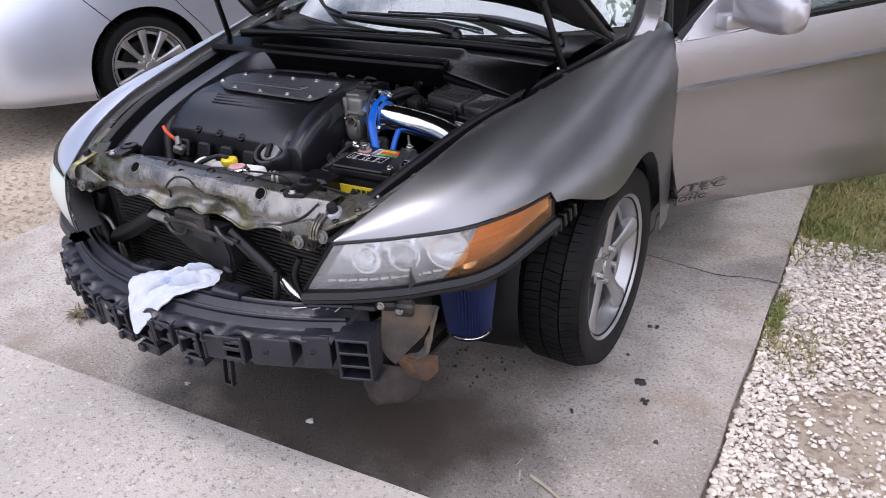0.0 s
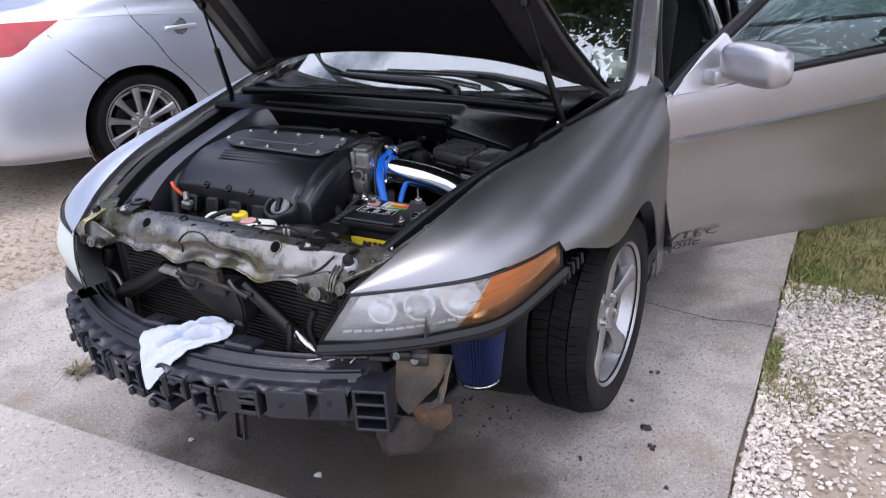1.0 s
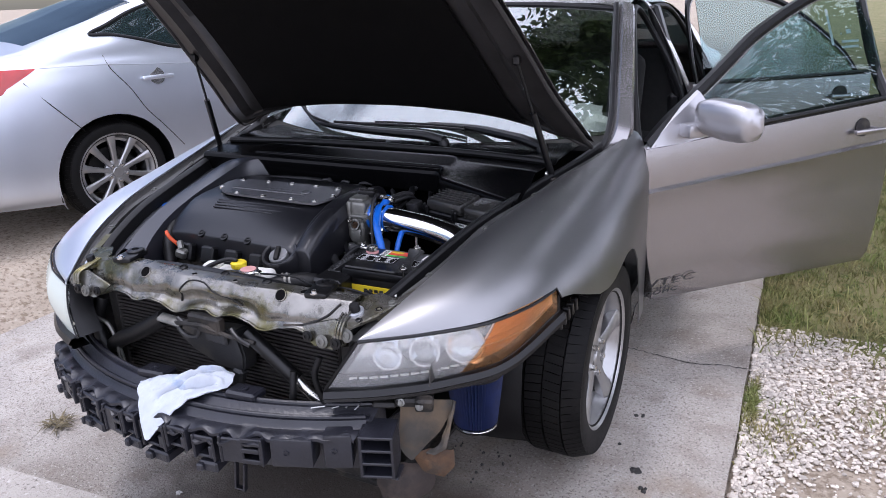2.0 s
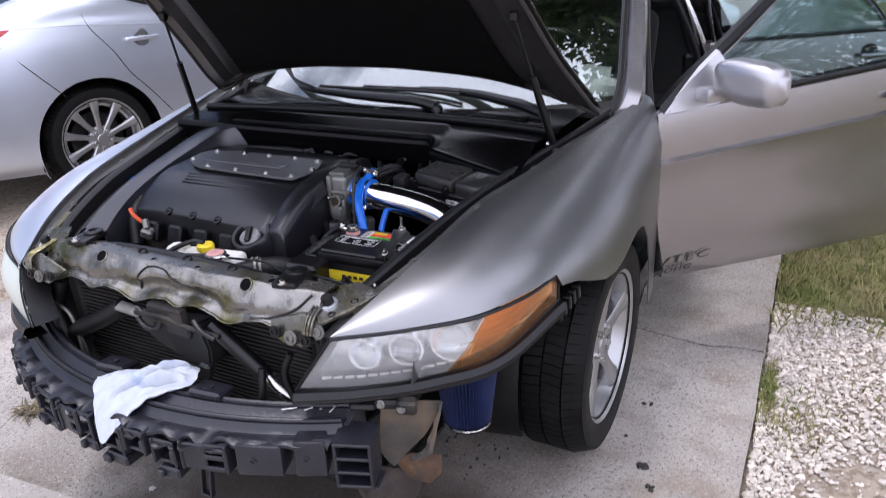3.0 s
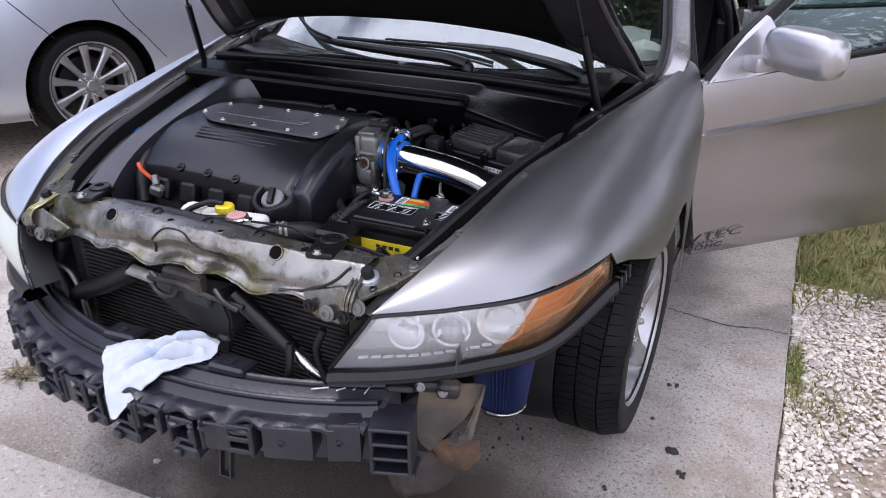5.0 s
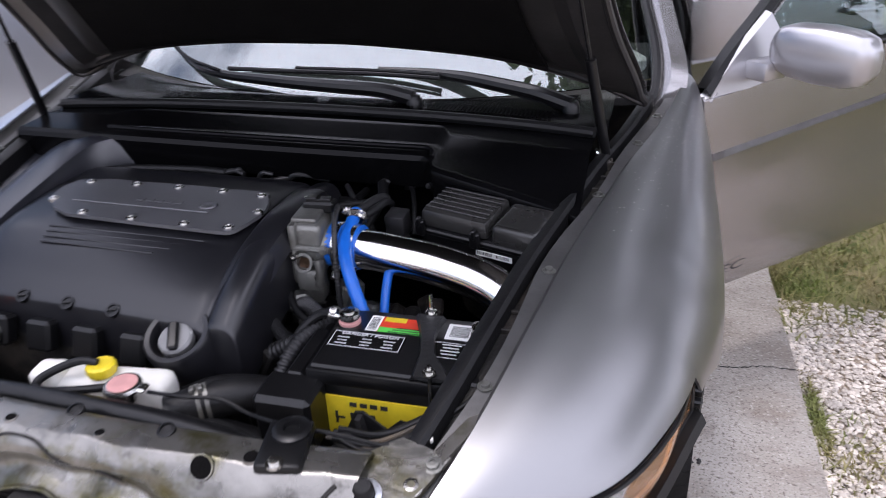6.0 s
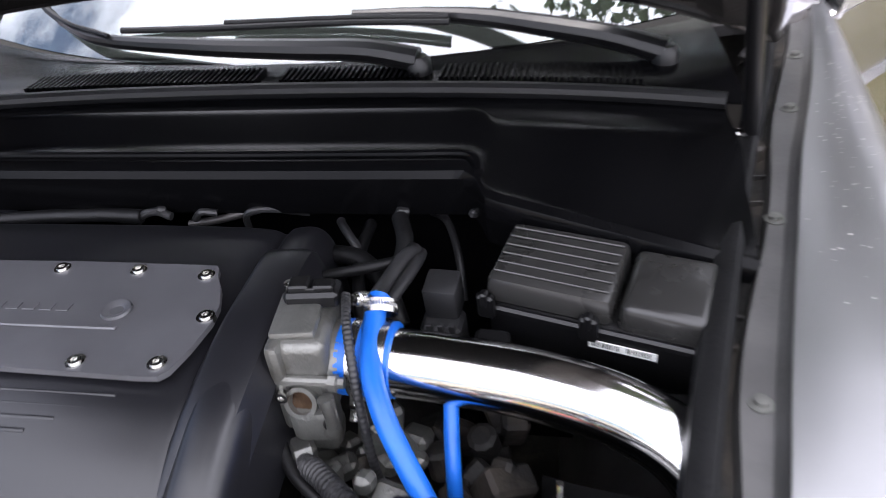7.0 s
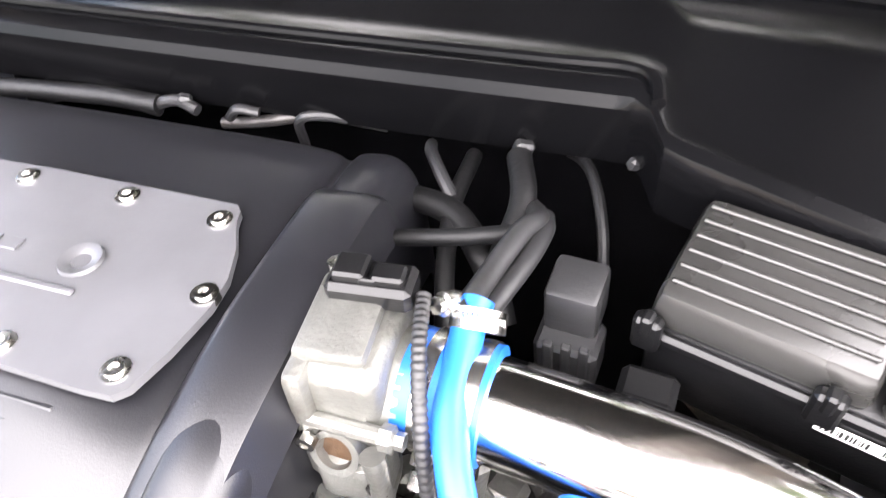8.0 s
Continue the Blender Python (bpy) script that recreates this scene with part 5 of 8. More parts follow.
        ctrl.append([(p[0] + 0.006, p[1], p[2] - 0.10), (p[0] + 0.004, p[1], p[2] - 0.02), (p[0] - 0.006, p[1], p[2] - 0.002), (p[0] - 0.05, p[1], p[2] + 0.004), ((p[0] + xo) / 2, p[1], zt), (xo + 0.06, p[1], zo - 0.006), (xo + 0.03, p[1], zo - 0.030), (xo, p[1], zo - 0.02)])
    bm = B()
    sheet(bm, np.array(ctrl))
    part("side_cover", bm, M_SIDE, car, "smooth black plastic cover beside the engine", thick=0.003)


def build_wipers():
    for arm, blade, pivot in (
        ([(0.235, 0.185, 0.978), (0.15, 0.196, 0.990), (0.03, 0.212, 0.990), (-0.15, 0.240, 0.990), (-0.36, 0.290, 0.992), (-0.47, 0.350, 1.008)], [(-0.33, 0.282, 0.992), (-0.46, 0.345, 1.006), (-0.57, 0.425, 1.040), (-0.66, 0.505, 1.085)], (0.235, 0.185, 0.964)),
        ([(0.60, 0.205, 0.972), (0.52, 0.232, 0.988), (0.42, 0.268, 0.996), (0.325, 0.300, 1.002), (0.22, 0.318, 1.006), (0.10, 0.322, 1.008)], [(0.27, 0.290, 1.000), (0.10, 0.300, 1.002), (-0.12, 0.305, 1.000), (-0.33, 0.315, 0.998)], (0.60, 0.205, 0.962)),
    ):
        w = thing("wiper", pivot, "black windscreen wiper resting at the glass base", "wiper", "windscreen wipers")
        bm = B()
        tube(bm, arm, [0.019, 0.018, 0.017, 0.015, 0.011, 0.008][:len(arm)], 10, 50)
        part("arm", bm, M_BLACK, w)
        bm = B()
        tube(bm, blade, 0.006, 8, 40)
        tube(bm, [(p[0], p[1] - 0.010, p[2] + 0.012) for p in blade[:3]], 0.004, 6, 30)
        part("blade", bm, M_RUBBER, w)
        bm = B()
        lathe(bm, [(0.02, -0.02), (0.02, 0.01), (0.014, 0.02), (0, 0.022)], pivot, seg=16)
        part("pivot_cap", bm, M_BLACK, w)


def support_profile(x):
    """Front rail section at x: rear top edge to lower front lip."""
    mid = math.exp(-((x - 0.05) / 0.16) ** 4)
    z = 0.798 - 0.10 * max(0.0, -x - 0.24)
    dip = 0.012 * math.sin(x * 19) + 0.010 * math.sin(x * 41 + 1)
    y = -0.80 - 0.03 * (1 - ((x - 0.03) / 0.5) ** 2)
    return [(x, y + 0.05, z - 0.03), (x, y + 0.045, z), (x, y + 0.006, z + 0.004), (x, y - 0.008, z), (x, y - 0.024, z - 0.020 + 0.3 * dip - 0.006 * mid), (x, y - 0.034 + 0.024 * mid, z - 0.042 + 0.3 * dip), (x, y - 0.033 + 0.028 * mid, z - 0.060 + 0.4 * dip), (x, y - 0.042 + 0.014 * mid, z - 0.070 + 0.6 * dip - 0.004 * mid), (x, y - 0.045 + 0.014 * mid, z - 0.076 + 0.6 * dip - 0.004 * mid)]


def build_front_rail():
    xs = np.linspace(-0.42, 0.475, 110)
    ctrl = np.array([support_profile(x) for x in xs])
    g = np.array([cat(r, 30) for r in ctrl])
    for i in range(110):
        for j in range(4, 30):
            p = g[i, j]
            w = min(1, (j - 3) / 6)
            d = 0.007 * noise.noise((p[0] * 13, p[2] * 16, 4.2)) + 0.0035 * noise.noise((p[0] * 34, p[2] * 30, 1.1))
            p[1] += w * d
            p[2] += w * 0.6 * d + (0.010 * noise.noise((p[0] * 22, 0.3, 7.7)) * max(0, (j - 24) / 5))
    bm = B()
    sheet(bm, g)
    rail = part("front_rail", bm, M_SUPPORT, car, "dented bare silver-green metal radiator support", thick=0.003)
    for x, s in ((-0.185, 1), (0.276, 1), (0.335, 0.7), (-0.245, 0.5), (0.12, 0.45), (-0.02, 0.5)):
        i = int(np.argmin(abs(xs - x)))
        j = 12 if s == 1 else 7
        p, a, b = Vector(g[i, j]), Vector(g[i, j + 1]) - Vector(g[i, j - 1]), Vector((1, 0, 0))
        n = a.cross(b).normalized()
        n = n if n.y < 0 or n.z > 0.5 else -n
        n = n if n.z > 0 else -n
        bm = B()
        lathe(bm, [(0.0175 * s, 0.0), (0.0165 * s, 0.0022), (0.0145 * s, 0.0024), (0.0138 * s, 0.001)], p, n, 20)
        part("hole_rim", bm, M_SUPPORT, rail)
        bm = B()
        lathe(bm, [(0.0, 0.0024), (0.0140 * s, 0.0026), (0.0140 * s, 0.001), (0.0, 0.001)], p, n, 20)
        part("hole", bm, M_INSUL, rail, "dark punched hole")
    # pressed outline in the middle and a bright folded lip below
    def on_rail(x, j, up=0.002):
        i = int(np.clip(np.argmin(abs(xs - x)), 1, 108))
        n = (Vector(g[i, j + 1]) - Vector(g[i, j - 1])).cross(Vector(g[i + 1, j]) - Vector(g[i - 1, j])).normalized()
        return Vector(g[i, j]) + (n if n.y < 0 else -n) * up

    bm = B()
    tube(bm, [on_rail(x, j, 0.001) for x, j in ((-0.055, 22), (-0.052, 18), (-0.045, 14), (-0.02, 12), (0.03, 12), (0.075, 14), (0.12, 17), (0.155, 20))], 0.0022, 6, 60)
    part("pressed_line", bm, M_DARK, rail)
    bm = B()
    tube(bm, [on_rail(x, 28, 0.002) for x in np.linspace(-0.41, 0.465, 60)], 0.0028, 6, 160)
    part("folded_lip", bm, M_SUPPORT, rail)
    bm = B()
    tube(bm, [on_rail(x, j, 0.002) for x, j in ((0.30, 25), (0.36, 22), (0.42, 17), (0.45, 12))], 0.003, 6, 40)
    part("seam", bm, M_DARK, rail)
    for x, j in ((0.20, 5), (0.06, 4), (-0.08, 5), (-0.30, 6)):
        bm = B()
        p = on_rail(x, j, 0.0)
        lathe(bm, [(0.012, -0.002), (0.012, 0.004), (0.008, 0.006), (0.008, 0.003), (0, 0.003)], p, (0, -0.3, 1), 14)
        part("rubber_plug", bm, M_RUBBER, rail)
    # end plates that carry the headlamps
    for sx in (1, -1):
        mx = lambda pts: [(sx * (x if sx > 0 else x - 0.045), y, z) for x, y, z in pts]
        bm = B()
        prism(bm, mx([(0.452, -0.835, 0.774), (0.498, -0.868, 0.760), (0.535, -0.80, 0.766), (0.568, -0.735, 0.784), (0.50, -0.72, 0.790), (0.45, -0.77, 0.788)]), (0, 0, -0.006))
        prism(bm, mx([(0.36, -0.862, 0.738), (0.452, -0.858, 0.770), (0.498, -0.870, 0.758), (0.488, -0.874, 0.716), (0.452, -0.880, 0.700), (0.43, -0.886, 0.708), (0.405, -0.884, 0.704), (0.378, -0.878, 0.716)]), (0, 0.006, 0))
        prism(bm, mx([(0.535, -0.80, 0.766), (0.56, -0.745, 0.784), (0.60, -0.66, 0.80), (0.585, -0.65, 0.80), (0.545, -0.73, 0.786)]), (0, 0, -0.012))
        e = part("end_plate", bm, M_SUPPORT, rail, "silver lamp mounting plate with ribs and bolts")
        for k in range(3):
            bm = B()
            tube(bm, mx([(0.458 + 0.008 * k, -0.80, 0.786), (0.462 + 0.008 * k, -0.838, 0.776), (0.468 + 0.008 * k, -0.872, 0.764), (0.466 + 0.008 * k, -0.882, 0.735)]), 0.0032, 8, 30)
            part("pressed_rib", bm, M_SUPPORT, e)
        for x, y, z, r, m, ax in ((0.494, -0.872, 0.742, 0.011, M_CAST, (0, -1, 0.25)), (0.530, -0.782, 0.772, 0.010, M_STEEL, (0, -0.2, 1)), (0.548, -0.750, 0.781, 0.009, M_CAST, (0, -0.2, 1)), (0.388, -0.884, 0.726, 0.009, M_BLACK, (0, -1, 0.2)), (0.432, -0.888, 0.722, 0.011, M_CAST, (0, -1, 0.2)), (0.468, -0.884, 0.722, 0.010, M_BLACK, (0, -1, 0.2)), (0.505, -0.835, 0.764, 0.007, M_BLACK, (0, -0.4, 1))):
            bm = B()
            at = mx([(x, y, z)])[0]
            lathe(bm, [(r * 1.5, -0.001), (r * 1.5, 0.0015), (r, 0.002), (r * 0.95, 0.006), (r * 0.5, 0.0065), (r * 0.5, 0.004), (0, 0.004)], at, ax, 16)
            part("bolt", bm, m, e)
        bm = B()
        lathe(bm, [(0.021, -0.004), (0.021, 0.003), (0.0135, 0.004), (0.0125, -0.002)], mx([(0.482, -0.812, 0.776)])[0], (0, -0.25, 1), 22)
        part("washer", bm, M_LIGHTSILVER, e)
        bm = B()
        lathe(bm, [(0.0125, -0.002), (0.0125, 0.018), (0.010, 0.022), (0, 0.022)], mx([(0.482, -0.812, 0.776)])[0], (0, -0.25, 1), 20)
        part("bump_stop", bm, M_RUBBER, e, "black rubber bump stop")
    # rubber-mounted stays
    for x in (-0.302, 0.368):
        bm = B()
        rbox(bm, (x, -0.785, 0.803), (0.06, 0.085, 0.016), (0, 0, 12), 0.006, 2)
        lathe(bm, [(0.025, 0.0), (0.025, 0.008), (0.019, 0.011), (0.011, 0.011), (0.010, 0.005), (0, 0.005)], (x, -0.765, 0.807), seg=20)
        s = part("radiator_stay", bm, M_BLACK, rail, "black bracket with rubber bush")
        bm = B()
        lathe(bm, [(0.011, 0), (0.011, 0.004), (0.007, 0.004), (0.007, 0.009), (0, 0.01)], (x + 0.005, -0.822, 0.809), seg=12)
        part("bolt", bm, M_STEEL, s)
    # bonnet catch
    bm = B()
    rbox(bm, (0.045, -0.868, 0.69), (0.11, 0.03, 0.05), (0, 0, 0), 0.006)
    rbox(bm, (0.0, -0.875, 0.675), (0.05, 0.03, 0.03), (0, 20, 0), 0.006)
    tube(bm, [(-0.07, -0.87, 0.672), (-0.02, -0.885, 0.685), (0.05, -0.885, 0.69), (0.12, -0.872, 0.668), (0.20, -0.865, 0.66)], 0.006, 8)
    part("bonnet_catch", bm, M_DARK, car, "greasy bonnet catch")


def build_radiator():
    bm = B()
    rbox(bm, (0.0, -0.765, 0.52), (0.80, 0.03, 0.36), (0, 0, 0), 0.004)
    rad = part("radiator_core", bm, M_FINS, car, "dark finned condenser")
    for k in range(30):
        bm = B()
        rbox(bm, (0.0, -0.783, 0.352 + 0.0115 * k), (0.79, 0.010, 0.0045), (0, 0, 0), 0.001)
        part("fin_tube", bm, M_FINS, rad)
    bm = B()
    tube(bm, [(-0.30, -0.748, 0.764), (-0.22, -0.752, 0.771), (-0.05, -0.752, 0.774), (0.15, -0.755, 0.774), (0.27, -0.765, 0.772), (0.345, -0.775, 0.764)], [0.012, 0.017, 0.018, 0.018, 0.018, 0.012], 12, 60)
    part("air_guide", bm, M_BLACK, car, "black moulded strip behind the radiator support")
    # shroud box and hoses in front
    bm = B()
    prism(bm, [(-0.075, -0.862, 0.655), (-0.02, -0.866, 0.645), (0.02, -0.868, 0.672), (0.085, -0.868, 0.682), (0.135, -0.862, 0.680), (0.142, -0.85, 0.60), (0.128, -0.842, 0.552), (0.10, -0.842, 0.540), (0.03, -0.846, 0.556), (-0.03, -0.852, 0.585), (-0.07, -0.858, 0.62)], (0, 0.055, -0.006))
    bmesh.ops.bevel(bm, geom=list(bm.edges), offset=0.006, segments=2, affect="EDGES")
    rbox(bm, (0.10, -0.835, 0.530), (0.035, 0.03, 0.05), (0, 18, 0), 0.008)
    rbox(bm, (0.075, -0.868, 0.655), (0.075, 0.014, 0.035), (4, 3, 0), 0.005)
    part("horn_cover", bm, M_HORN, car, "dull dark plastic box below the catch")
    bm = B()
    rbox(bm, (-0.085, -0.868, 0.676), (0.085, 0.03, 0.012), (20, 4, 0), 0.004)
    part("catch_plate", bm, M_CAST, car, "worn bright catch plate")
    for pts in ([(-0.06, -0.875, 0.672), (-0.02, -0.885, 0.650), (0.02, -0.882, 0.655), (0.03, -0.874, 0.690)], [(-0.05, -0.873, 0.690), (-0.01, -0.882, 0.678), (0.025, -0.876, 0.662)], [(0.13, -0.868, 0.688), (0.16, -0.878, 0.672), (0.19, -0.872, 0.655)]):
        bm = B()
        tube(bm, pts, 0.0065, 8, 24)
        part("catch_lever", bm, M_BRACKET, car)
    for name, pts, r, m in (
        ("radiator_hose", [(-0.12, -0.855, 0.672), (-0.25, -0.845, 0.60), (-0.36, -0.83, 0.545), (-0.47, -0.80, 0.47)], 0.024, M_RUBBER),
        ("radiator_hose", [(-0.44, -0.80, 0.66), (-0.46, -0.82, 0.58), (-0.43, -0.83, 0.50), (-0.40, -0.82, 0.42)], 0.020, M_RUBBER),
        ("coolant_pipe", [(-0.50, -0.79, 0.64), (-0.47, -0.83, 0.61), (-0.40, -0.83, 0.585), (-0.37, -0.83, 0.50), (-0.365, -0.83, 0.44)], 0.006, M_CAST),
        ("coolant_pipe", [(-0.365, -0.835, 0.56), (-0.36, -0.845, 0.50), (-0.355, -0.84, 0.42)], 0.005, M_CAST),
        ("diagonal_brace", [(0.16, -0.845, 0.675), (0.30, -0.835, 0.56)], 0.020, M_BLACK),
        ("coolant_pipe", [(0.30, -0.835, 0.56), (0.345, -0.83, 0.52), (0.40, -0.82, 0.475)], 0.015, M_STEEL),
        ("wiring", [(0.31, -0.86, 0.60), (0.315, -0.875, 0.55), (0.30, -0.87, 0.49), (0.30, -0.86, 0.46)], 0.009, M_RUBBER),
        ("wiring", [(0.40, -0.86, 0.66), (0.385, -0.87, 0.61), (0.40, -0.865, 0.54), (0.41, -0.85, 0.49)], 0.008, M_RUBBER),
    ):
        bm = B()
        tube(bm, pts, r, 12, 30)
        part(name, bm, m, car)
    for x in (-0.41, 0.43):
        bm = B()
        rbox(bm, (x, -0.76, 0.55), (0.05, 0.06, 0.42), (0, 0, 0), 0.01)
        part("side_bracket", bm, M_DARK, car)
    # near side: dusty sheet, torn strip and rusty flap behind the beam end
    def torn(name, outline, bend, material, label, thick):
        c = np.mean(outline, axis=0)
        bm = B()
        o = np.array(outline + [outline[0]])
        ring = np.array([[np.interp(t, range(len(o)), o[:, k]) for k in range(3)] for t in np.linspace(0, len(o) - 1, 40)])[:-1]
        rings = [np.array([c + (p - c) * f + np.array((0, bend * (1 - f * f) + 0.004 * noise.noise(tuple(p * 30)) * f, 0)) for p in ring]) for f in (0.02, 0.35, 0.7, 1.0)]
        vs = sheet(bm, np.array(rings), True)
        bm.faces.new(vs[0])
        return part(name, bm, material, car, label, thick=thick)

    torn("splash_panel", [(0.583, -0.80, 0.535), (0.575, -0.81, 0.43), (0.590, -0.80, 0.385), (0.603, -0.795, 0.372), (0.635, -0.77, 0.415), (0.665, -0.75, 0.45), (0.70, -0.72, 0.53), (0.65, -0.76, 0.545)], -0.008, M_GREYSHEET, "dusty grey-brown splash panel with a torn edge", 0.003)
    torn("rusty_flap", [(0.600, -0.79, 0.385), (0.64, -0.77, 0.405), (0.695, -0.74, 0.395), (0.702, -0.75, 0.355), (0.68, -0.77, 0.330), (0.63, -0.785, 0.340)], -0.012, M_RUST, "rusty brown bent flap", 0.004)
    torn("hanging_tray", [(0.485, -0.78, 0.335), (0.495, -0.80, 0.27), (0.515, -0.81, 0.238), (0.540, -0.812, 0.226), (0.565, -0.80, 0.236), (0.60, -0.775, 0.232), (0.635, -0.75, 0.262), (0.645, -0.745, 0.31), (0.61, -0.765, 0.345), (0.55, -0.78, 0.345)], -0.03, M_MUD, "mud-brown bent piece of undertray hanging low", 0.003)
    bm = B()
    strip = cat([(0.698, -0.735, 0.535), (0.692, -0.746, 0.49), (0.684, -0.757, 0.45), (0.678, -0.768, 0.42), (0.655, -0.776, 0.402), (0.640, -0.780, 0.395)], 30)
    wide = np.interp(np.arange(30), [0, 10, 20, 26, 29], [0.004, 0.007, 0.012, 0.010, 0.003])
    sheet(bm, np.array([[p + np.array((-w, 0.004 * math.sin(k * 0.9), 0.2 * w)), p + np.array((0, -0.004, 0)), p + np.array((w, 0.003 * math.sin(k * 0.7), -0.2 * w))] for k, (p, w) in enumerate(zip(strip, wide))]))
    part("torn_edge", bm, M_GREYSHEET, car, "tan torn strip", thick=0.002)
    bm = B()
    for x, y, z, sz in ((0.60, -0.80, 0.552, (0.055, 0.030, 0.026)), (0.645, -0.79, 0.548, (0.045, 0.028, 0.040)), (0.55, -0.82, 0.548, (0.060, 0.040, 0.016))):
        rbox(bm, (x, y, z), sz, (12, 6, 30), 0.006)
    br = part("carrier_bracket", bm, M_DARK, car, "grimy bracket under the headlamp")
    for x, y, z in ((0.596, -0.818, 0.556), (0.640, -0.806, 0.548)):
        bm = B()
        lathe(bm, [(0.010, 0), (0.010, 0.003), (0.006, 0.004), (0.006, 0.008), (0, 0.008)], (x, y, z), (0.2, -0.9, 0.3), 12)
        part("bolt", bm, M_CAST, br)


def beam_curve(x):
    return -1.045 + 0.175 * (abs(x + 0.005) / 0.61) ** 2.2


def build_beam():
    beam = thing("bumper_beam", (0, -0.95, 0.35), "dusty black bumper beam with moulded crash absorber blocks", "bumper beam")
    bm = B()
    rows = []
    for x in np.linspace(-0.62, 0.535, 60):
        y = beam_curve(x)
        rows.append([(x, y + 0.115, 0.38), (x, y + 0.118, 0.505), (x, y + 0.105, 0.528), (x, y + 0.090, 0.532), (x, y + 0.078, 0.522), (x, y + 0.052, 0.512), (x, y + 0.047, 0.42), (x, y + 0.06, 0.372)])
    vs = sheet(bm, np.array(rows), True)
    bm.faces.new(vs[0])
    bm.faces.new(vs[-1][::-1])
    part("rail", bm, M_ABSORB, beam)
    bm = B()
    tube(bm, [(x, beam_curve(x) + 0.058, 0.522) for x in np.linspace(-0.60, 0.52, 16)], 0.006, 8, 80)
    tube(bm, [(x, beam_curve(x) + 0.108, 0.530) for x in np.linspace(-0.60, 0.53, 16)], 0.007, 8, 80)
    part("ridge", bm, M_ABSORB, beam)
    for k, (x0, x1, top, low, out, form) in enumerate((
        (-0.615, -0.560, 0.500, 0.410, 0.0, 0), (-0.552, -0.470, 0.490, 0.415, 0.006, 1), (-0.462, -0.350, 0.500, 0.425, 0.008, 1), (-0.344, -0.300, 0.484, 0.400, 0.0, 2), (-0.294, -0.200, 0.502, 0.430, 0.010, 2), (-0.194, -0.112, 0.494, 0.410, 0.006, 1),
        (-0.106, -0.050, 0.503, 0.43, 0.010, 2), (-0.044, 0.040, 0.490, 0.410, 0.004, 2), (0.050, 0.118, 0.502, 0.435, 0.010, 2), (0.124, 0.190, 0.488, 0.415, 0.002, 2), (0.205, 0.322, 0.502, 0.422, 0.006, 1), (0.332, 0.437, 0.498, 0.422, 0.005, 0), (0.450, 0.520, 0.506, 0.418, 0.0, 0))):
        xm, wd = (x0 + x1) / 2, x1 - x0
        ang = math.degrees(math.atan2(beam_curve(xm + 0.03) - beam_curve(xm - 0.03), 0.06))
        y = beam_curve(xm) - out
        m = Matrix.Translation((xm, y, 0)) @ pose(0, 0, 0, 0, 0, ang)
        h = top - low
        at = lambda x, yy, z: m @ Vector((x, yy, z))
        bm = B()
        if form == 0:
            # closed block with a moulded dimple
            rbox(bm, at(0, 0.035, low + h / 2), (wd, 0.085, h), (-3, 0, ang), 0.006, 2)
            lathe(bm, [(0.008, 0.0), (0.0075, 0.003), (0.005, 0.003), (0.0045, 0.0005), (0, 0.0005)], at(-wd * 0.12, -0.0075, low + h * 0.55), m.to_3x3() @ Vector((0, -1, 0)), 14)
        else:
            # hollow block: wavy top, ribs and an open face
            g = np.array([[tuple(at(-wd / 2 + wd * u, -0.010 + 0.10 * v + 0.006 * math.sin(9 * u + k) * (1 - v), top - 0.006 + 0.004 * math.sin(6.3 * u * (1 + k % 3) + k) * (1 - v) - 0.010 * (1 - v) ** 3)) for u in np.linspace(0, 1, 13)] for v in np.linspace(0, 1, 7)])
            sheet(bm, g)
            low_g = g.copy()
            low_g[:, :, 2] -= 0.006
            sheet(bm, low_g)
            sheet(bm, np.array([g[0], low_g[0]]))
            for x in (-wd / 2 + 0.004, wd / 2 - 0.004):
                rbox(bm, at(x, 0.03, low + h / 2), (0.008, 0.085, h * 0.96), (0, 0, ang), 0.003)
            rbox(bm, at(0, 0.04, low + 0.005), (wd, 0.085, 0.009), (0, 0, ang), 0.003)
            rbox(bm, at(0, 0.055, low + h / 2), (wd, 0.010, h * 0.9), (0, 0, ang), 0.002)
            if form == 1:
                rbox(bm, at(-wd * 0.22, -0.004, low + h * 0.47), (wd * 0.52, 0.008, h * 0.86), (0, 0, ang), 0.003)
                for z in (0.12, 0.50, 0.86):
                    rbox(bm, at(wd * 0.20, -0.004, low + h * z), (wd * 0.42, 0.009, h * 0.16), (0, 0, ang), 0.002)
                rbox(bm, at(wd * 0.44, -0.004, low + h * 0.5), (wd * 0.10, 0.009, h * 0.9), (0, 0, ang), 0.002)
            else:
                rbox(bm, at(0, -0.004, low + h * 0.84), (wd, 0.008, h * 0.20), (0, 0, ang), 0.003)
                rbox(bm, at(wd * 0.30, -0.002, low + h * 0.30), (wd * 0.30, 0.010, h * 0.5), (0, 0, ang), 0.003)
        b = part("absorber_block", bm, M_ABSORB, beam)
        if k in (1, 3, 4, 6, 7, 9):
            bm = B()
            rbox(bm, at(0.004, 0.022, low - 0.020), (wd * 0.85, 0.065, 0.030), (0, 0, ang), 0.005)
            rbox(bm, at(-wd * 0.20, -0.014, low - 0.018), (wd * 0.30, 0.016, 0.022), (0, 0, ang), 0.004)
            part("lower_step", bm, M_ABSORB, b)
    # one moulded flange joins the blocks to the rail
    g = []
    for x in np.linspace(-0.60, 0.525, 200):
        wave = 0.005 * math.sin(x * 55) * math.sin(x * 13 + 1) + 0.004 * math.sin(x * 90)
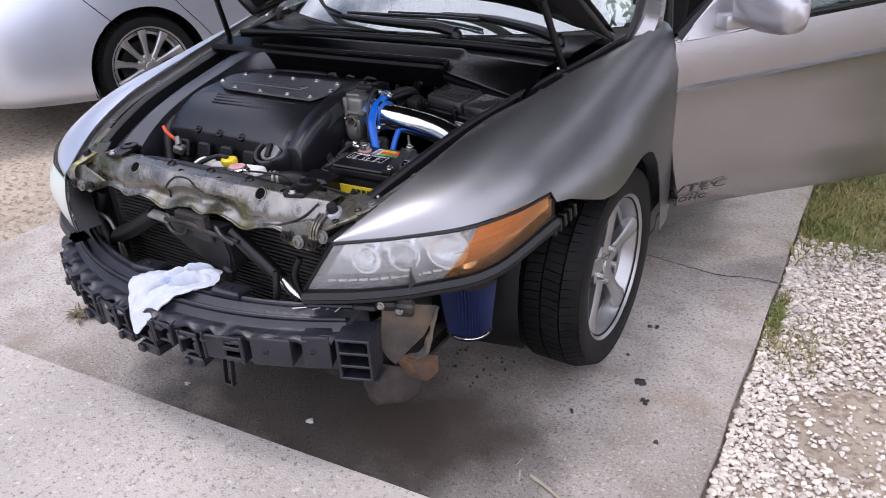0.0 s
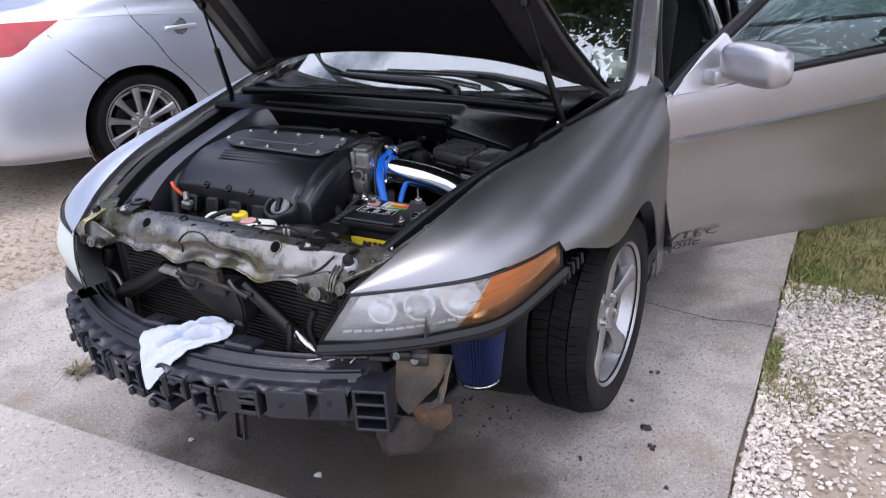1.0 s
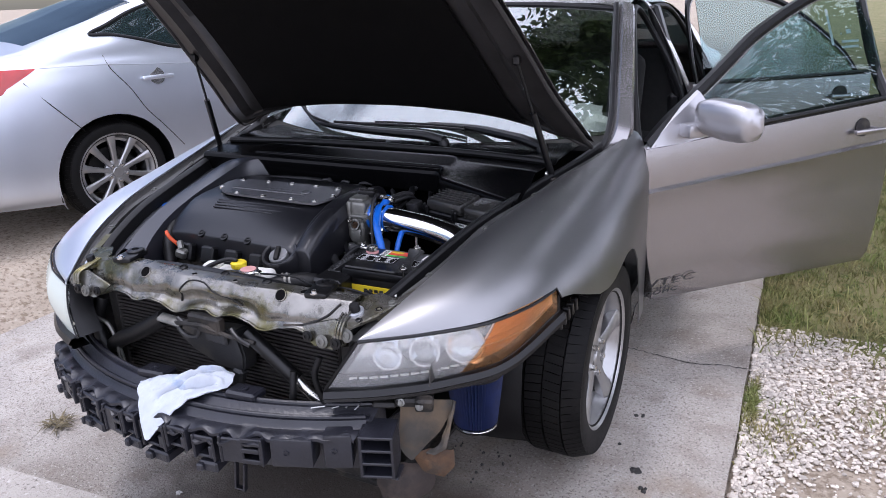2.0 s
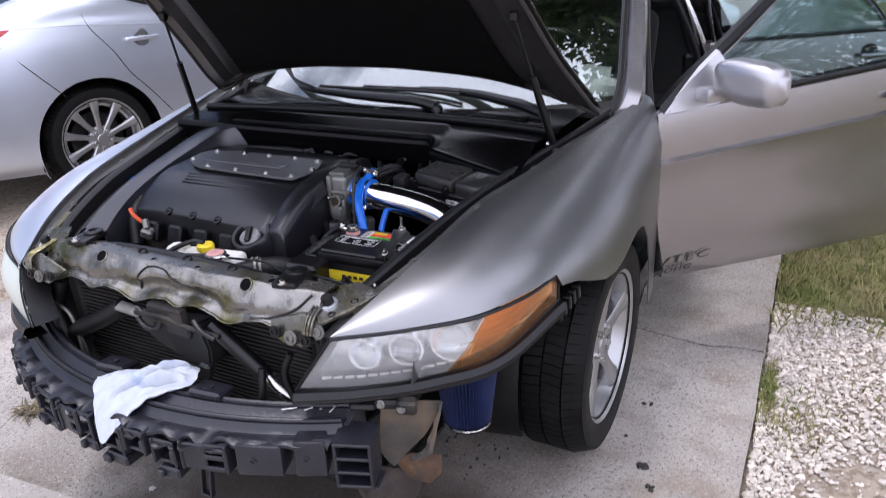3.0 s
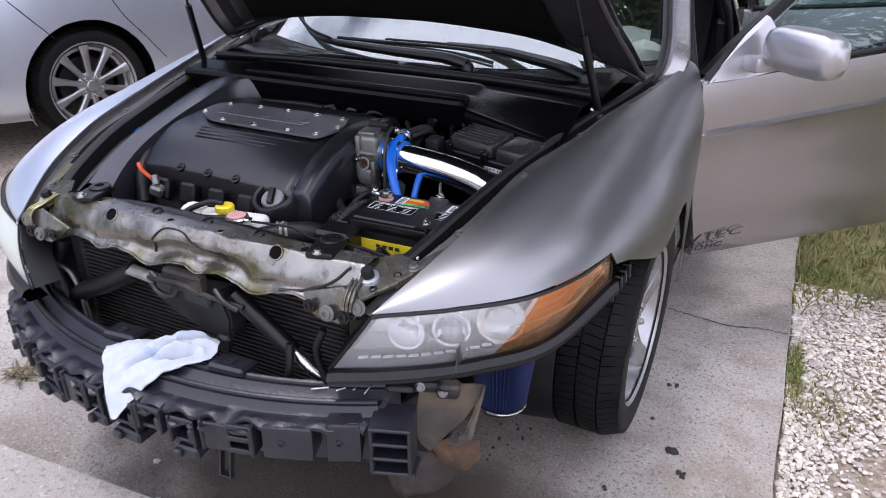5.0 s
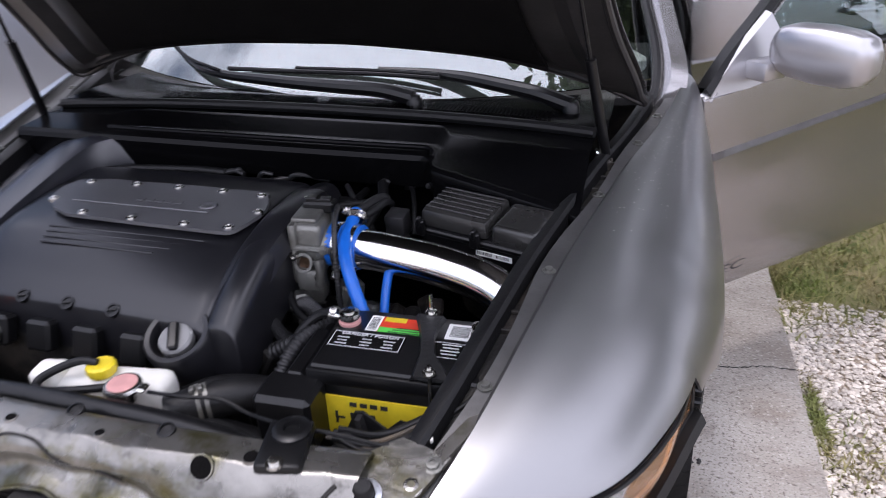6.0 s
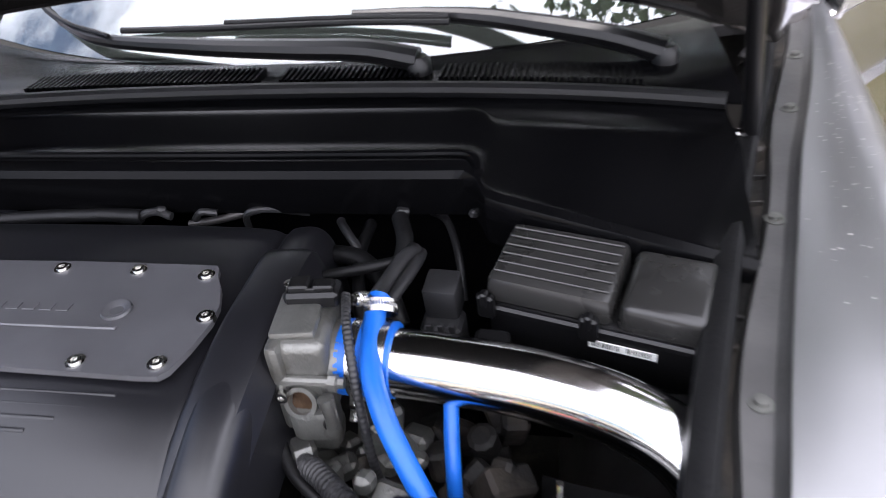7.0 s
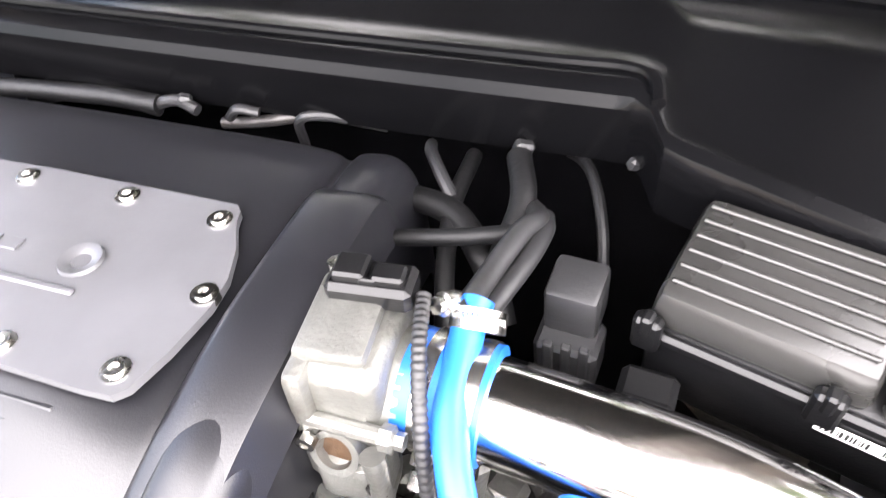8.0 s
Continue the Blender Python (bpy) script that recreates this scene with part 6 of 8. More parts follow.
        y = beam_curve(x)
        g.append([(x, y + 0.075, 0.519), (x, y + 0.050, 0.5175), (x, y + 0.043, 0.506), (x, y + 0.034, 0.501), (x, y + 0.020, 0.504 + 0.6 * wave), (x, y + 0.004, 0.503 + wave), (x, y - 0.006 + wave, 0.499 + wave), (x, y - 0.007 + wave, 0.492 + wave)])
    bm = B()
    sheet(bm, np.array(g))
    part("top_flange", bm, M_ABSORB, beam, thick=0.003)
    # slotted end box
    bm = B()
    y = beam_curve(0.565)
    for dz in (-0.054, -0.018, 0.018, 0.054):
        rbox(bm, (0.562, y + 0.02, 0.452 + dz), (0.075, 0.085, 0.008), (0, 0, 20), 0.002)
    for dx in (-0.036, 0.036):
        rbox(bm, (0.562 + dx, y + 0.02 + dx * 0.36, 0.452), (0.008, 0.085, 0.116), (0, 0, 20), 0.002)
    rbox(bm, (0.558, y + 0.055, 0.452), (0.07, 0.01, 0.11), (0, 0, 20), 0.002)
    part("slotted_end", bm, M_ABSORB, beam)
    bm = B()
    rbox(bm, (0.575, y + 0.03, 0.388), (0.07, 0.06, 0.008), (0, 12, 15), 0.003)
    part("lower_lip", bm, M_ABSORB, beam)
    for x in (-0.12, 0.185):
        bm = B()
        rbox(bm, (x, beam_curve(x) + 0.125, 0.535), (0.09, 0.06, 0.022), (-8, 0, 6), 0.006)
        lathe(bm, [(0.012, 0.0), (0.012, 0.007), (0.005, 0.007), (0.004, 0.004), (0, 0.004)], (x, beam_curve(x) + 0.12, 0.545), seg=14)
        part("mounting_tab", bm, M_ABSORB, beam)
    bm = B()
    for dx in (-0.014, 0.014):
        rbox(bm, (0.205 + dx, -0.985, 0.34), (0.005, 0.016, 0.085), (0, 8, 10), 0.001)
    rbox(bm, (0.20, -0.985, 0.30), (0.032, 0.016, 0.005), (0, 8, 10), 0.001)
    part("tow_bracket", bm, M_ABSORB, beam)
    bm = B()
    for k, (x, w) in enumerate(((0.40, 0.035), (0.44, 0.02), (0.465, 0.006), (0.49, 0.028))):
        rbox(bm, (x, beam_curve(x) + 0.085, 0.5355), (w, 0.003, 0.0012), (0, 0, 35 + 20 * k), 0)
    part("chalk_mark", bm, M_WHITEINK, beam, "white scrawled marks")


def build_rag():
    ctrl = [
        [(-0.112, -0.980, 0.540), (-0.060, -0.950, 0.554), (0.005, -0.915, 0.556), (0.060, -0.880, 0.562), (0.112, -0.868, 0.556)],
        [(-0.094, -1.000, 0.542), (-0.045, -0.975, 0.556), (0.018, -0.935, 0.566), (0.074, -0.896, 0.574), (0.128, -0.876, 0.562)],
        [(-0.070, -1.026, 0.528), (-0.030, -1.008, 0.542), (0.032, -0.958, 0.562), (0.090, -0.914, 0.570), (0.138, -0.890, 0.562)],
        [(-0.038, -1.058, 0.500), (-0.012, -1.046, 0.510), (0.046, -0.982, 0.544), (0.104, -0.932, 0.558), (0.144, -0.906, 0.556)],
        [(-0.002, -1.082, 0.456), (0.012, -1.076, 0.462), (0.060, -1.008, 0.528), (0.114, -0.950, 0.546), (0.142, -0.920, 0.548)],
    ]
    nu, nv = 90, 110
    g = smooth_grid(ctrl, nu, nv)
    arm = np.array((0.84, 0.52))
    for i in range(nu):
        for j in range(nv):
            p = g[i, j]
            u, v = p[0] * arm[0] + p[1] * arm[1], -p[0] * arm[1] + p[1] * arm[0]
            warp = 0.018 * noise.noise((u * 11, v * 11, 2.0))
            crease = 1 - 2 * abs(noise.noise((u * 7 + 3, (v + warp) * 34, 5.0)))
            edge = min(1, 6 * min(j, nv - 1 - j) / nv, 6 * min(i, nu - 1 - i) / nu)
            soft = float(np.clip((p[0] + 0.03) / 0.10, 0.25, 1))
            p[2] += edge * soft * (0.016 * crease - 0.006) + 0.004 * noise.noise((p[0] * 60, p[1] * 60, 5))
            for v0, slope, u0, u1 in ((-0.812, 0.10, -0.50, -0.36), (-0.830, -0.10, -0.49, -0.38), (-0.796, 0.05, -0.46, -0.36), (-0.845, 0.35, -0.55, -0.45)):
                line = v0 + slope * (u - u0) + 0.006 * noise.noise((u * 25, v0, 1.0))
                fade = float(np.clip(min(u - u0, u1 - u) / 0.03, 0, 1))
                p[2] += fade * (0.007 * math.exp(-((v - line - 0.010) / 0.006) ** 2) - 0.020 * math.exp(-((v - line) / 0.0042) ** 2))
            p[1] += 0.005 * noise.noise((p[0] * 40, p[1] * 40, 9))
            p[0] += 0.004 * noise.noise((p[0] * 40, p[1] * 40, 14))
    bm = B()
    sheet(bm, g)
    solo("cleaning_rag", bm, M_CLOTH, "crumpled white cotton rag with blue-painted shade, draped over the bumper beam", "rag", thick=0.003)


build_bay_walls()
build_cowl()
build_wipers()
build_front_rail()
build_radiator()
build_beam()
build_rag()


# ---- engine bay ----
def build_engine():
    eng = thing("engine", (-0.15, -0.35, 0.3), "engine under a black plastic cover with a bolted grey plate", "engine")
    ys = [-0.115, -0.122, -0.14, -0.20, -0.30, -0.40, -0.46, -0.51, -0.546, -0.556, -0.560, -0.562, -0.565]
    zs = [0.82, 0.866, 0.878, 0.881, 0.881, 0.875, 0.856, 0.832, 0.808, 0.800, 0.790, 0.76, 0.70]
    rows = []
    for y, z in zip(ys, zs):
        f = (-0.115 - y) / 0.45
        row = []
        for x, dz in ((-0.475, -0.12), (-0.468, -0.035), (-0.445, -0.010), (-0.38, 0.0), (-0.20, 0.003), (0.0, 0.003), (0.085, 0.0), (0.108, -0.008), (0.122, 0.002), (0.150, 0.004), (0.166, -0.012), (0.172, -0.05), (0.174, -0.13)):
            row.append((x + (0.05 * f if x < -0.3 else 0), y + (0.03 * (x + 0.15) * -1.0 * f), z + dz))
        rows.append(row)
    g = smooth_grid(rows, 60, 70)
    bm = B()
    sheet(bm, g)
    cover = part("engine_cover", bm, M_COVER, eng, "satin black moulded engine cover", thick=0.003)
    # plate with rounded ends
    out = [(-0.36, -0.250), (-0.30, -0.234), (-0.10, -0.231), (0.064, -0.233), (0.070, -0.239), (0.074, -0.252), (0.088, -0.276), (0.098, -0.304), (0.100, -0.330), (0.094, -0.370), (0.086, -0.400), (0.078, -0.408), (0.055, -0.409), (-0.10, -0.406), (-0.27, -0.400), (-0.315, -0.380), (-0.36, -0.335), (-0.372, -0.288)]
    bm = B()
    prism(bm, [(x, y, 0.8865 + 0.012 * (y + 0.3)) for x, y in out], (0, 0, 0.007))
    plate = part("cover_plate", bm, M_PLATE, cover, "grey metal plate held by ten screws")
    for x, y in ((0.060, -0.252), (-0.028, -0.246), (-0.128, -0.246), (-0.225, -0.248), (-0.33, -0.256), (0.090, -0.321), (0.070, -0.391), (-0.018, -0.394), (-0.13, -0.394), (-0.24, -0.390), (-0.345, -0.345)):
        bm = B()
        lathe(bm, [(0.0105, -0.004), (0.0100, 0.0022), (0.0070, 0.0025), (0.0070, 0.0048), (0.0036, 0.005), (0.003, 0.0025), (0, 0.0025)], (x, y, 0.8925 + 0.012 * (y + 0.3)), seg=16)
        part("screw", bm, M_STEEL, plate)
    bm = B()
    lathe(bm, [(0.017, 0.0), (0.016, 0.003), (0.010, 0.002), (0.006, -0.001), (0.0, -0.001)], (-0.016, -0.317, 0.894), seg=20)
    part("centre_boss", bm, M_PLATE, plate)
    bm = B()
    for k in range(5):
        rbox(bm, (-0.165 + 0.021 * k, -0.315, 0.8942), (0.015, 0.012, 0.0014), (0, 0, 0), 0.0005)
    part("embossed_mark", bm, M_PLATE, plate)
    bm = B()
    rbox(bm, (-0.15, -0.345, 0.8945), (0.30, 0.006, 0.003), (0, 0, 0), 0.0014)
    part("plate_rib", bm, M_PLATE, plate)
    for k in range(4):
        bm = B()
        y = -0.418 - 0.013 * k
        z = float(np.interp(-y, [-v for v in ys], zs)) + 0.004
        rbox(bm, (-0.13 - 0.012 * k, y, z), (0.33 - 0.03 * k, 0.005, 0.004), (0, 0, 0), 0.0015)
        part("cover_rib", bm, M_COVER, cover)
    for x in (-0.254, -0.158, -0.064):
        bm = B()
        c = (x, -0.553 - 0.03 * (x + 0.25), 0.803)
        ax = (0, -0.62, 0.78)
        lathe(bm, [(0.0125, -0.006), (0.0125, 0.003), (0.009, 0.003), (0.008, 0.001), (0, 0.001)], c, ax, 18)
        rbox(bm, Vector(c) + Vector(ax) * 0.003, (0.016, 0.0035, 0.004), (38, 0, 20), 0.0008)
        part("slotted_cap", bm, M_BLACK, cover)
    # runner along the cover's edge
    bm = B()
    rows = []
    for (x, y, z) in cat([(0.141, -0.185, 0.874), (0.140, -0.205, 0.886), (0.140, -0.27, 0.888), (0.139, -0.34, 0.885), (0.134, -0.42, 0.864), (0.126, -0.50, 0.824), (0.118, -0.545, 0.786)], 24):
        rows.append([(x - 0.040, y, z - 0.012), (x - 0.028, y, z + 0.006), (x - 0.022, y, z + 0.009), (x + 0.020, y, z + 0.010), (x + 0.028, y, z + 0.006), (x + 0.040, y, z - 0.03)])
    sheet(bm, np.array(rows))
    part("cover_runner", bm, M_COVER, cover, thick=0.003)
    # block, belt side and lower mass
    bm = B()
    rbox(bm, (-0.16, -0.32, 0.60), (0.58, 0.40, 0.36), (0, 0, 0), 0.03, 2)
    rbox(bm, (0.20, -0.36, 0.52), (0.26, 0.34, 0.30), (0, 0, 0), 0.05, 2)
    rbox(bm, (-0.15, -0.52, 0.66), (0.50, 0.09, 0.14), (0, 0, 0), 0.02, 2)
    part("block", bm, M_DARK, eng, "grimy engine block and gearbox casing")
    rnd = random.Random(21)
    bm = B()
    for k in range(70):
        p = (rnd.uniform(0.12, 0.42), rnd.uniform(-0.50, -0.24), rnd.uniform(0.60, 0.70))
        if rnd.random() < 0.5:
            rbox(bm, p, (rnd.uniform(0.02, 0.06), rnd.uniform(0.02, 0.05), rnd.uniform(0.02, 0.07)), (rnd.uniform(-30, 30), rnd.uniform(-30, 30), rnd.uniform(0, 90)), 0.005)
        else:
            lathe(bm, [(0.018, -0.02), (0.018, 0.012), (0.012, 0.016), (0, 0.016)], p, (rnd.uniform(-1, 1), rnd.uniform(-1, 0.2), 1), 10)
    part("gearbox_ribs", bm, M_DARK, eng, "cast ribs and lugs of the gearbox")["kind"] = "stuff"
    bm = B()
    for k in range(26):
        p = (rnd.uniform(0.15, 0.30), rnd.uniform(-0.42, -0.30), rnd.uniform(0.66, 0.76))
        rbox(bm, p, (rnd.uniform(0.015, 0.05), rnd.uniform(0.015, 0.04), rnd.uniform(0.015, 0.05)), (rnd.uniform(-25, 25), rnd.uniform(-25, 25), rnd.uniform(0, 90)), 0.006)
    part("inlet_casting", bm, M_CAST, eng, "weathered cast aluminium inlet parts")["kind"] = "stuff"
    bm = B()
    lathe(bm, [(0.060, -0.07), (0.058, 0.010), (0.053, 0.018), (0.045, 0.017), (0.040, 0.006), (0.039, -0.05)], (0.069, -0.572, 0.776), (0, -0.45, 0.9), 36, caps=False)
    part("filler_collar", bm, M_COVER, cover, "raised collar round the oil filler")
    # coil covers under the front edge
    for x in (-0.30, -0.21, -0.115, -0.02):
        bm = B()
        rbox(bm, (x, -0.578, 0.745), (0.05, 0.03, 0.055), (-18, 0, 0), 0.006)
        part("coil_cover", bm, M_BLACK, eng)
    # oil filler
    bm = B()
    lathe(bm, [(0.038, -0.06), (0.038, -0.01), (0.034, -0.004), (0.0, -0.004)], (0.069, -0.575, 0.772), (0, -0.45, 0.9), 24)
    nk = part("filler_neck", bm, M_BLACK, eng)
    bm = B()
    c, ax = Vector((0.069, -0.580, 0.776)), Vector((0, -0.45, 0.9)).normalized()
    prof = []
    lathe(bm, [(0.027, -0.006), (0.029, 0.0), (0.029, 0.010), (0.026, 0.014), (0.0, 0.014)], c, ax, 24)
    q = ax.to_track_quat("Z", "Y").to_euler()
    cap = part("oil_cap", bm, M_GREYCAP, eng, "grey metal oil filler cap with a grip bar")
    bm = B()
    rbox(bm, c + ax * 0.018, (0.016, 0.050, 0.012), (26, 0, 25), 0.003)
    part("grip", bm, M_BLACK, cap)
    bm = B()
    lathe(bm, [(0.0075, 0.014), (0.0075, 0.0152), (0.004, 0.0152), (0.004, 0.014)], c + Vector((0.018, 0.010, 0.002)), ax, 16)
    part("printed_ring", bm, M_WHITEINK, cap)
    # hoses round the cover
    for name, pts, r, m in (
        ("coolant_hose", [(-0.36, -0.60, 0.70), (-0.40, -0.55, 0.775), (-0.43, -0.47, 0.80), (-0.45, -0.40, 0.78), (-0.46, -0.32, 0.72)], 0.020, M_RUBBER),
        ("coolant_hose", [(0.10, -0.63, 0.70), (0.16, -0.62, 0.725), (0.22, -0.60, 0.72), (0.27, -0.56, 0.68)], 0.024, M_RUBBER),
        ("coolant_hose", [(0.12, -0.70, 0.72), (0.20, -0.69, 0.70), (0.27, -0.66, 0.66)], 0.028, M_RUBBER),
        ("breather_hose", [(-0.50, -0.13, 0.85), (-0.36, -0.10, 0.862), (-0.20, -0.09, 0.868), (-0.12, -0.088, 0.866)], 0.010, M_RUBBER),
        ("vacuum_pipe", [(-0.06, -0.075, 0.845), (-0.01, -0.07, 0.852), (0.06, -0.05, 0.862), (0.10, -0.03, 0.865)], 0.006, M_UNDERHOOD),
        ("heater_hose", [(0.16, -0.13, 0.84), (0.21, -0.15, 0.845), (0.25, -0.19, 0.83), (0.27, -0.22, 0.80)], 0.012, M_RUBBER),
        ("heater_hose", [(0.25, -0.09, 0.87), (0.265, -0.14, 0.86), (0.255, -0.20, 0.83), (0.24, -0.25, 0.79)], 0.011, M_RUBBER),
        ("wiring_loom", [(0.20, -0.06, 0.84), (0.205, -0.14, 0.845), (0.22, -0.21, 0.83), (0.235, -0.26, 0.80)], 0.008, M_RUBBER),
        ("wiring_loom", [(0.17, -0.20, 0.855), (0.23, -0.20, 0.87), (0.275, -0.185, 0.872), (0.29, -0.17, 0.865)], 0.007, M_RUBBER),
        ("wiring_loom", [(0.135, -0.30, 0.80), (0.18, -0.40, 0.76), (0.26, -0.45, 0.73), (0.30, -0.50, 0.70)], 0.007, M_RUBBER),
    ):
        bm = B()
        tube(bm, pts, r, 12, 40)
        part(name, bm, m, eng)
    for pts, r in (([(0.19, -0.50, 0.72), (0.235, -0.50, 0.745), (0.275, -0.51, 0.745), (0.30, -0.545, 0.71), (0.29, -0.60, 0.66), (0.285, -0.64, 0.62)], 0.0135), ([(0.17, -0.37, 0.73), (0.215, -0.41, 0.765), (0.255, -0.445, 0.77), (0.29, -0.475, 0.765)], 0.012), ([(0.285, -0.455, 0.775), (0.262, -0.495, 0.77), (0.245, -0.545, 0.75), (0.238, -0.60, 0.70), (0.235, -0.64, 0.64)], 0.0125), ([(0.17, -0.455, 0.745), (0.20, -0.475, 0.735), (0.235, -0.478, 0.735), (0.27, -0.47, 0.75)], 0.011)):
        bm = B()
        tube(bm, pts, r, 12, 110, ridge=0.10)
        part("corrugated_loom", bm, M_SLEEVE, eng, "ribbed black cable sleeve")
    for pts, r, m in (([(-0.13, -0.088, 0.864), (-0.10, -0.085, 0.872), (-0.075, -0.088, 0.866)], 0.006, M_BRACKET), ([(-0.045, -0.082, 0.858), (-0.03, -0.085, 0.872), (-0.01, -0.08, 0.868)], 0.005, M_BRACKET),
                      ([(0.02, -0.06, 0.82), (0.03, -0.075, 0.862), (0.06, -0.07, 0.868), (0.11, -0.05, 0.85)], 0.005, M_SLEEVE), ([(0.15, -0.04, 0.83), (0.17, -0.09, 0.858), (0.20, -0.13, 0.85), (0.24, -0.16, 0.81)], 0.006, M_SLEEVE),
                      ([(0.28, -0.03, 0.84), (0.31, -0.08, 0.858), (0.33, -0.13, 0.84), (0.34, -0.17, 0.80)], 0.005, M_RUBBER), ([(-0.30, -0.075, 0.84), (-0.22, -0.072, 0.858), (-0.14, -0.07, 0.846)], 0.008, M_SLEEVE)):
        bm = B()
        tube(bm, pts, r, 10, 26)
        part("vacuum_hose", bm, m, eng)
    for p, s in (((0.30, -0.055, 0.862), (0.022, 0.014, 0.016)), ((0.345, -0.075, 0.868), (0.012, 0.010, 0.012)), ((-0.09, -0.084, 0.874), (0.014, 0.012, 0.010)), ((0.25, -0.075, 0.868), (0.018, 0.012, 0.014))):
        bm = B()
        rbox(bm, p, s, (10, 20, 30), 0.003)
        part("hose_clip", bm, M_SLEEVE if s[0] < 0.015 else M_BRACKET, eng)
    # dipstick and sensor plugs
    bm = B()
    tube(bm, [(-0.325, -0.585, 0.765), (-0.345, -0.60, 0.795), (-0.355, -0.60, 0.815)], 0.006, 8)
    part("dipstick_grip", bm, M_ORANGE, eng, "orange dipstick grip")
    bm = B()
    rbox(bm, (-0.30, -0.602, 0.748), (0.035, 0.03, 0.03), (10, 20, 20), 0.006)
    tube(bm, [(-0.30, -0.602, 0.76), (-0.315, -0.59, 0.78)], 0.010, 10)
    part("sensor_plug", bm, M_CAST, eng)
    # throttle body
    tb = thing("throttle_body", (0.2, -0.32, 0.76), "cast aluminium throttle body with a black sensor on top", "throttle body")
    bm = B()
    rbox(bm, (0.198, -0.318, 0.845), (0.060, 0.088, 0.100), (0, 0, 4), 0.012, 3)
    rbox(bm, (0.176, -0.318, 0.840), (0.016, 0.108, 0.116), (0, 0, 4), 0.008, 2)
    lathe(bm, [(0.046, -0.02), (0.046, 0.012), (0.040, 0.016), (0.040, 0.030), (0.036, 0.030)], (0.208, -0.318, 0.842), (1, 0.0, 0), 28)
    rbox(bm, (0.205, -0.358, 0.792), (0.05, 0.04, 0.045), (0, 0, 5), 0.010, 2)
    rbox(bm, (0.205, -0.345, 0.757), (0.04, 0.035, 0.04), (0, 10, 5), 0.010, 2)
    part("housing", bm, M_CAST, tb)
    bm = B()
    lathe(bm, [(0.019, 0.0), (0.018, 0.012), (0.013, 0.012), (0.0125, -0.004), (0.0, -0.004)], (0.198, -0.362, 0.822), (0, -0.93, 0.35), 22)
    prt = part("side_port", bm, M_CAST, tb)
    bm = B()
    lathe(bm, [(0.0125, 0.004), (0.0, 0.004)], (0.198, -0.362, 0.822), (0, -0.93, 0.35), 22)
    part("port_bore", bm, M_RUST, prt)
    bm = B()
    tube(bm, [(0.172, -0.366, 0.852), (0.236, -0.366, 0.852)], 0.0060, 10)
    lathe(bm, [(0.009, 0), (0.009, 0.008), (0.006, 0.010), (0.006, 0.016), (0, 0.016)], (0.232, -0.366, 0.852), (1, 0, 0), 6)
    part("through_bolt", bm, M_CAST, tb)
    bm = B()
    rbox(bm, (0.203, -0.292, 0.905), (0.058, 0.030, 0.020), (0, 0, 6), 0.004)
    rbox(bm, (0.190, -0.292, 0.917), (0.022, 0.022, 0.010), (0, 0, 6), 0.002)
    rbox(bm, (0.216, -0.292, 0.917), (0.022, 0.016, 0.008), (0, 0, 6), 0.002)
    part("position_sensor", bm, M_BLACK, tb, "black plastic position sensor")
    bm = B()
    rbox(bm, (0.193, -0.318, 0.898), (0.048, 0.070, 0.012), (0, 0, 6), 0.005, 2)
    part("sensor_pad", bm, M_CAST, tb)
    bm = B()
    rbox(bm, (0.172, -0.352, 0.800), (0.018, 0.03, 0.05), (0, 8, 0), 0.006, 2)
    part("side_lug", bm, M_CAST, tb)
    bm = B()
    tube(bm, [(0.226, -0.372, 0.835), (0.230, -0.376, 0.81), (0.226, -0.372, 0.785)], [0.009, 0.007, 0.010], 12, 16)
    part("boss", bm, M_CAST, tb)
    bm = B()
    for x, y, w in ((0.180, -0.291, 0.004), (0.192, -0.283, 0.010), (0.204, -0.300, 0.012), (0.220, -0.286, 0.004)):
        rbox(bm, (x, y, 0.9155), (w, 0.004, 0.008), (0, 0, 6), 0.001)
    part("connector_rib", bm, M_BLACK, tb)
    for p, ax, r in (((0.178, -0.290, 0.912), (0, 0, 1), 0.006), ((0.182, -0.372, 0.838), (0, -1, 0), 0.007), ((0.228, -0.372, 0.802), (0, -1, 0.2), 0.008)):
        bm = B()
        lathe(bm, [(r, 0), (r, r), (r * 0.5, r * 1.05), (r * 0.45, r * 0.6), (0, r * 0.6)], p, ax, 10)
        part("screw", bm, M_STEEL, tb)


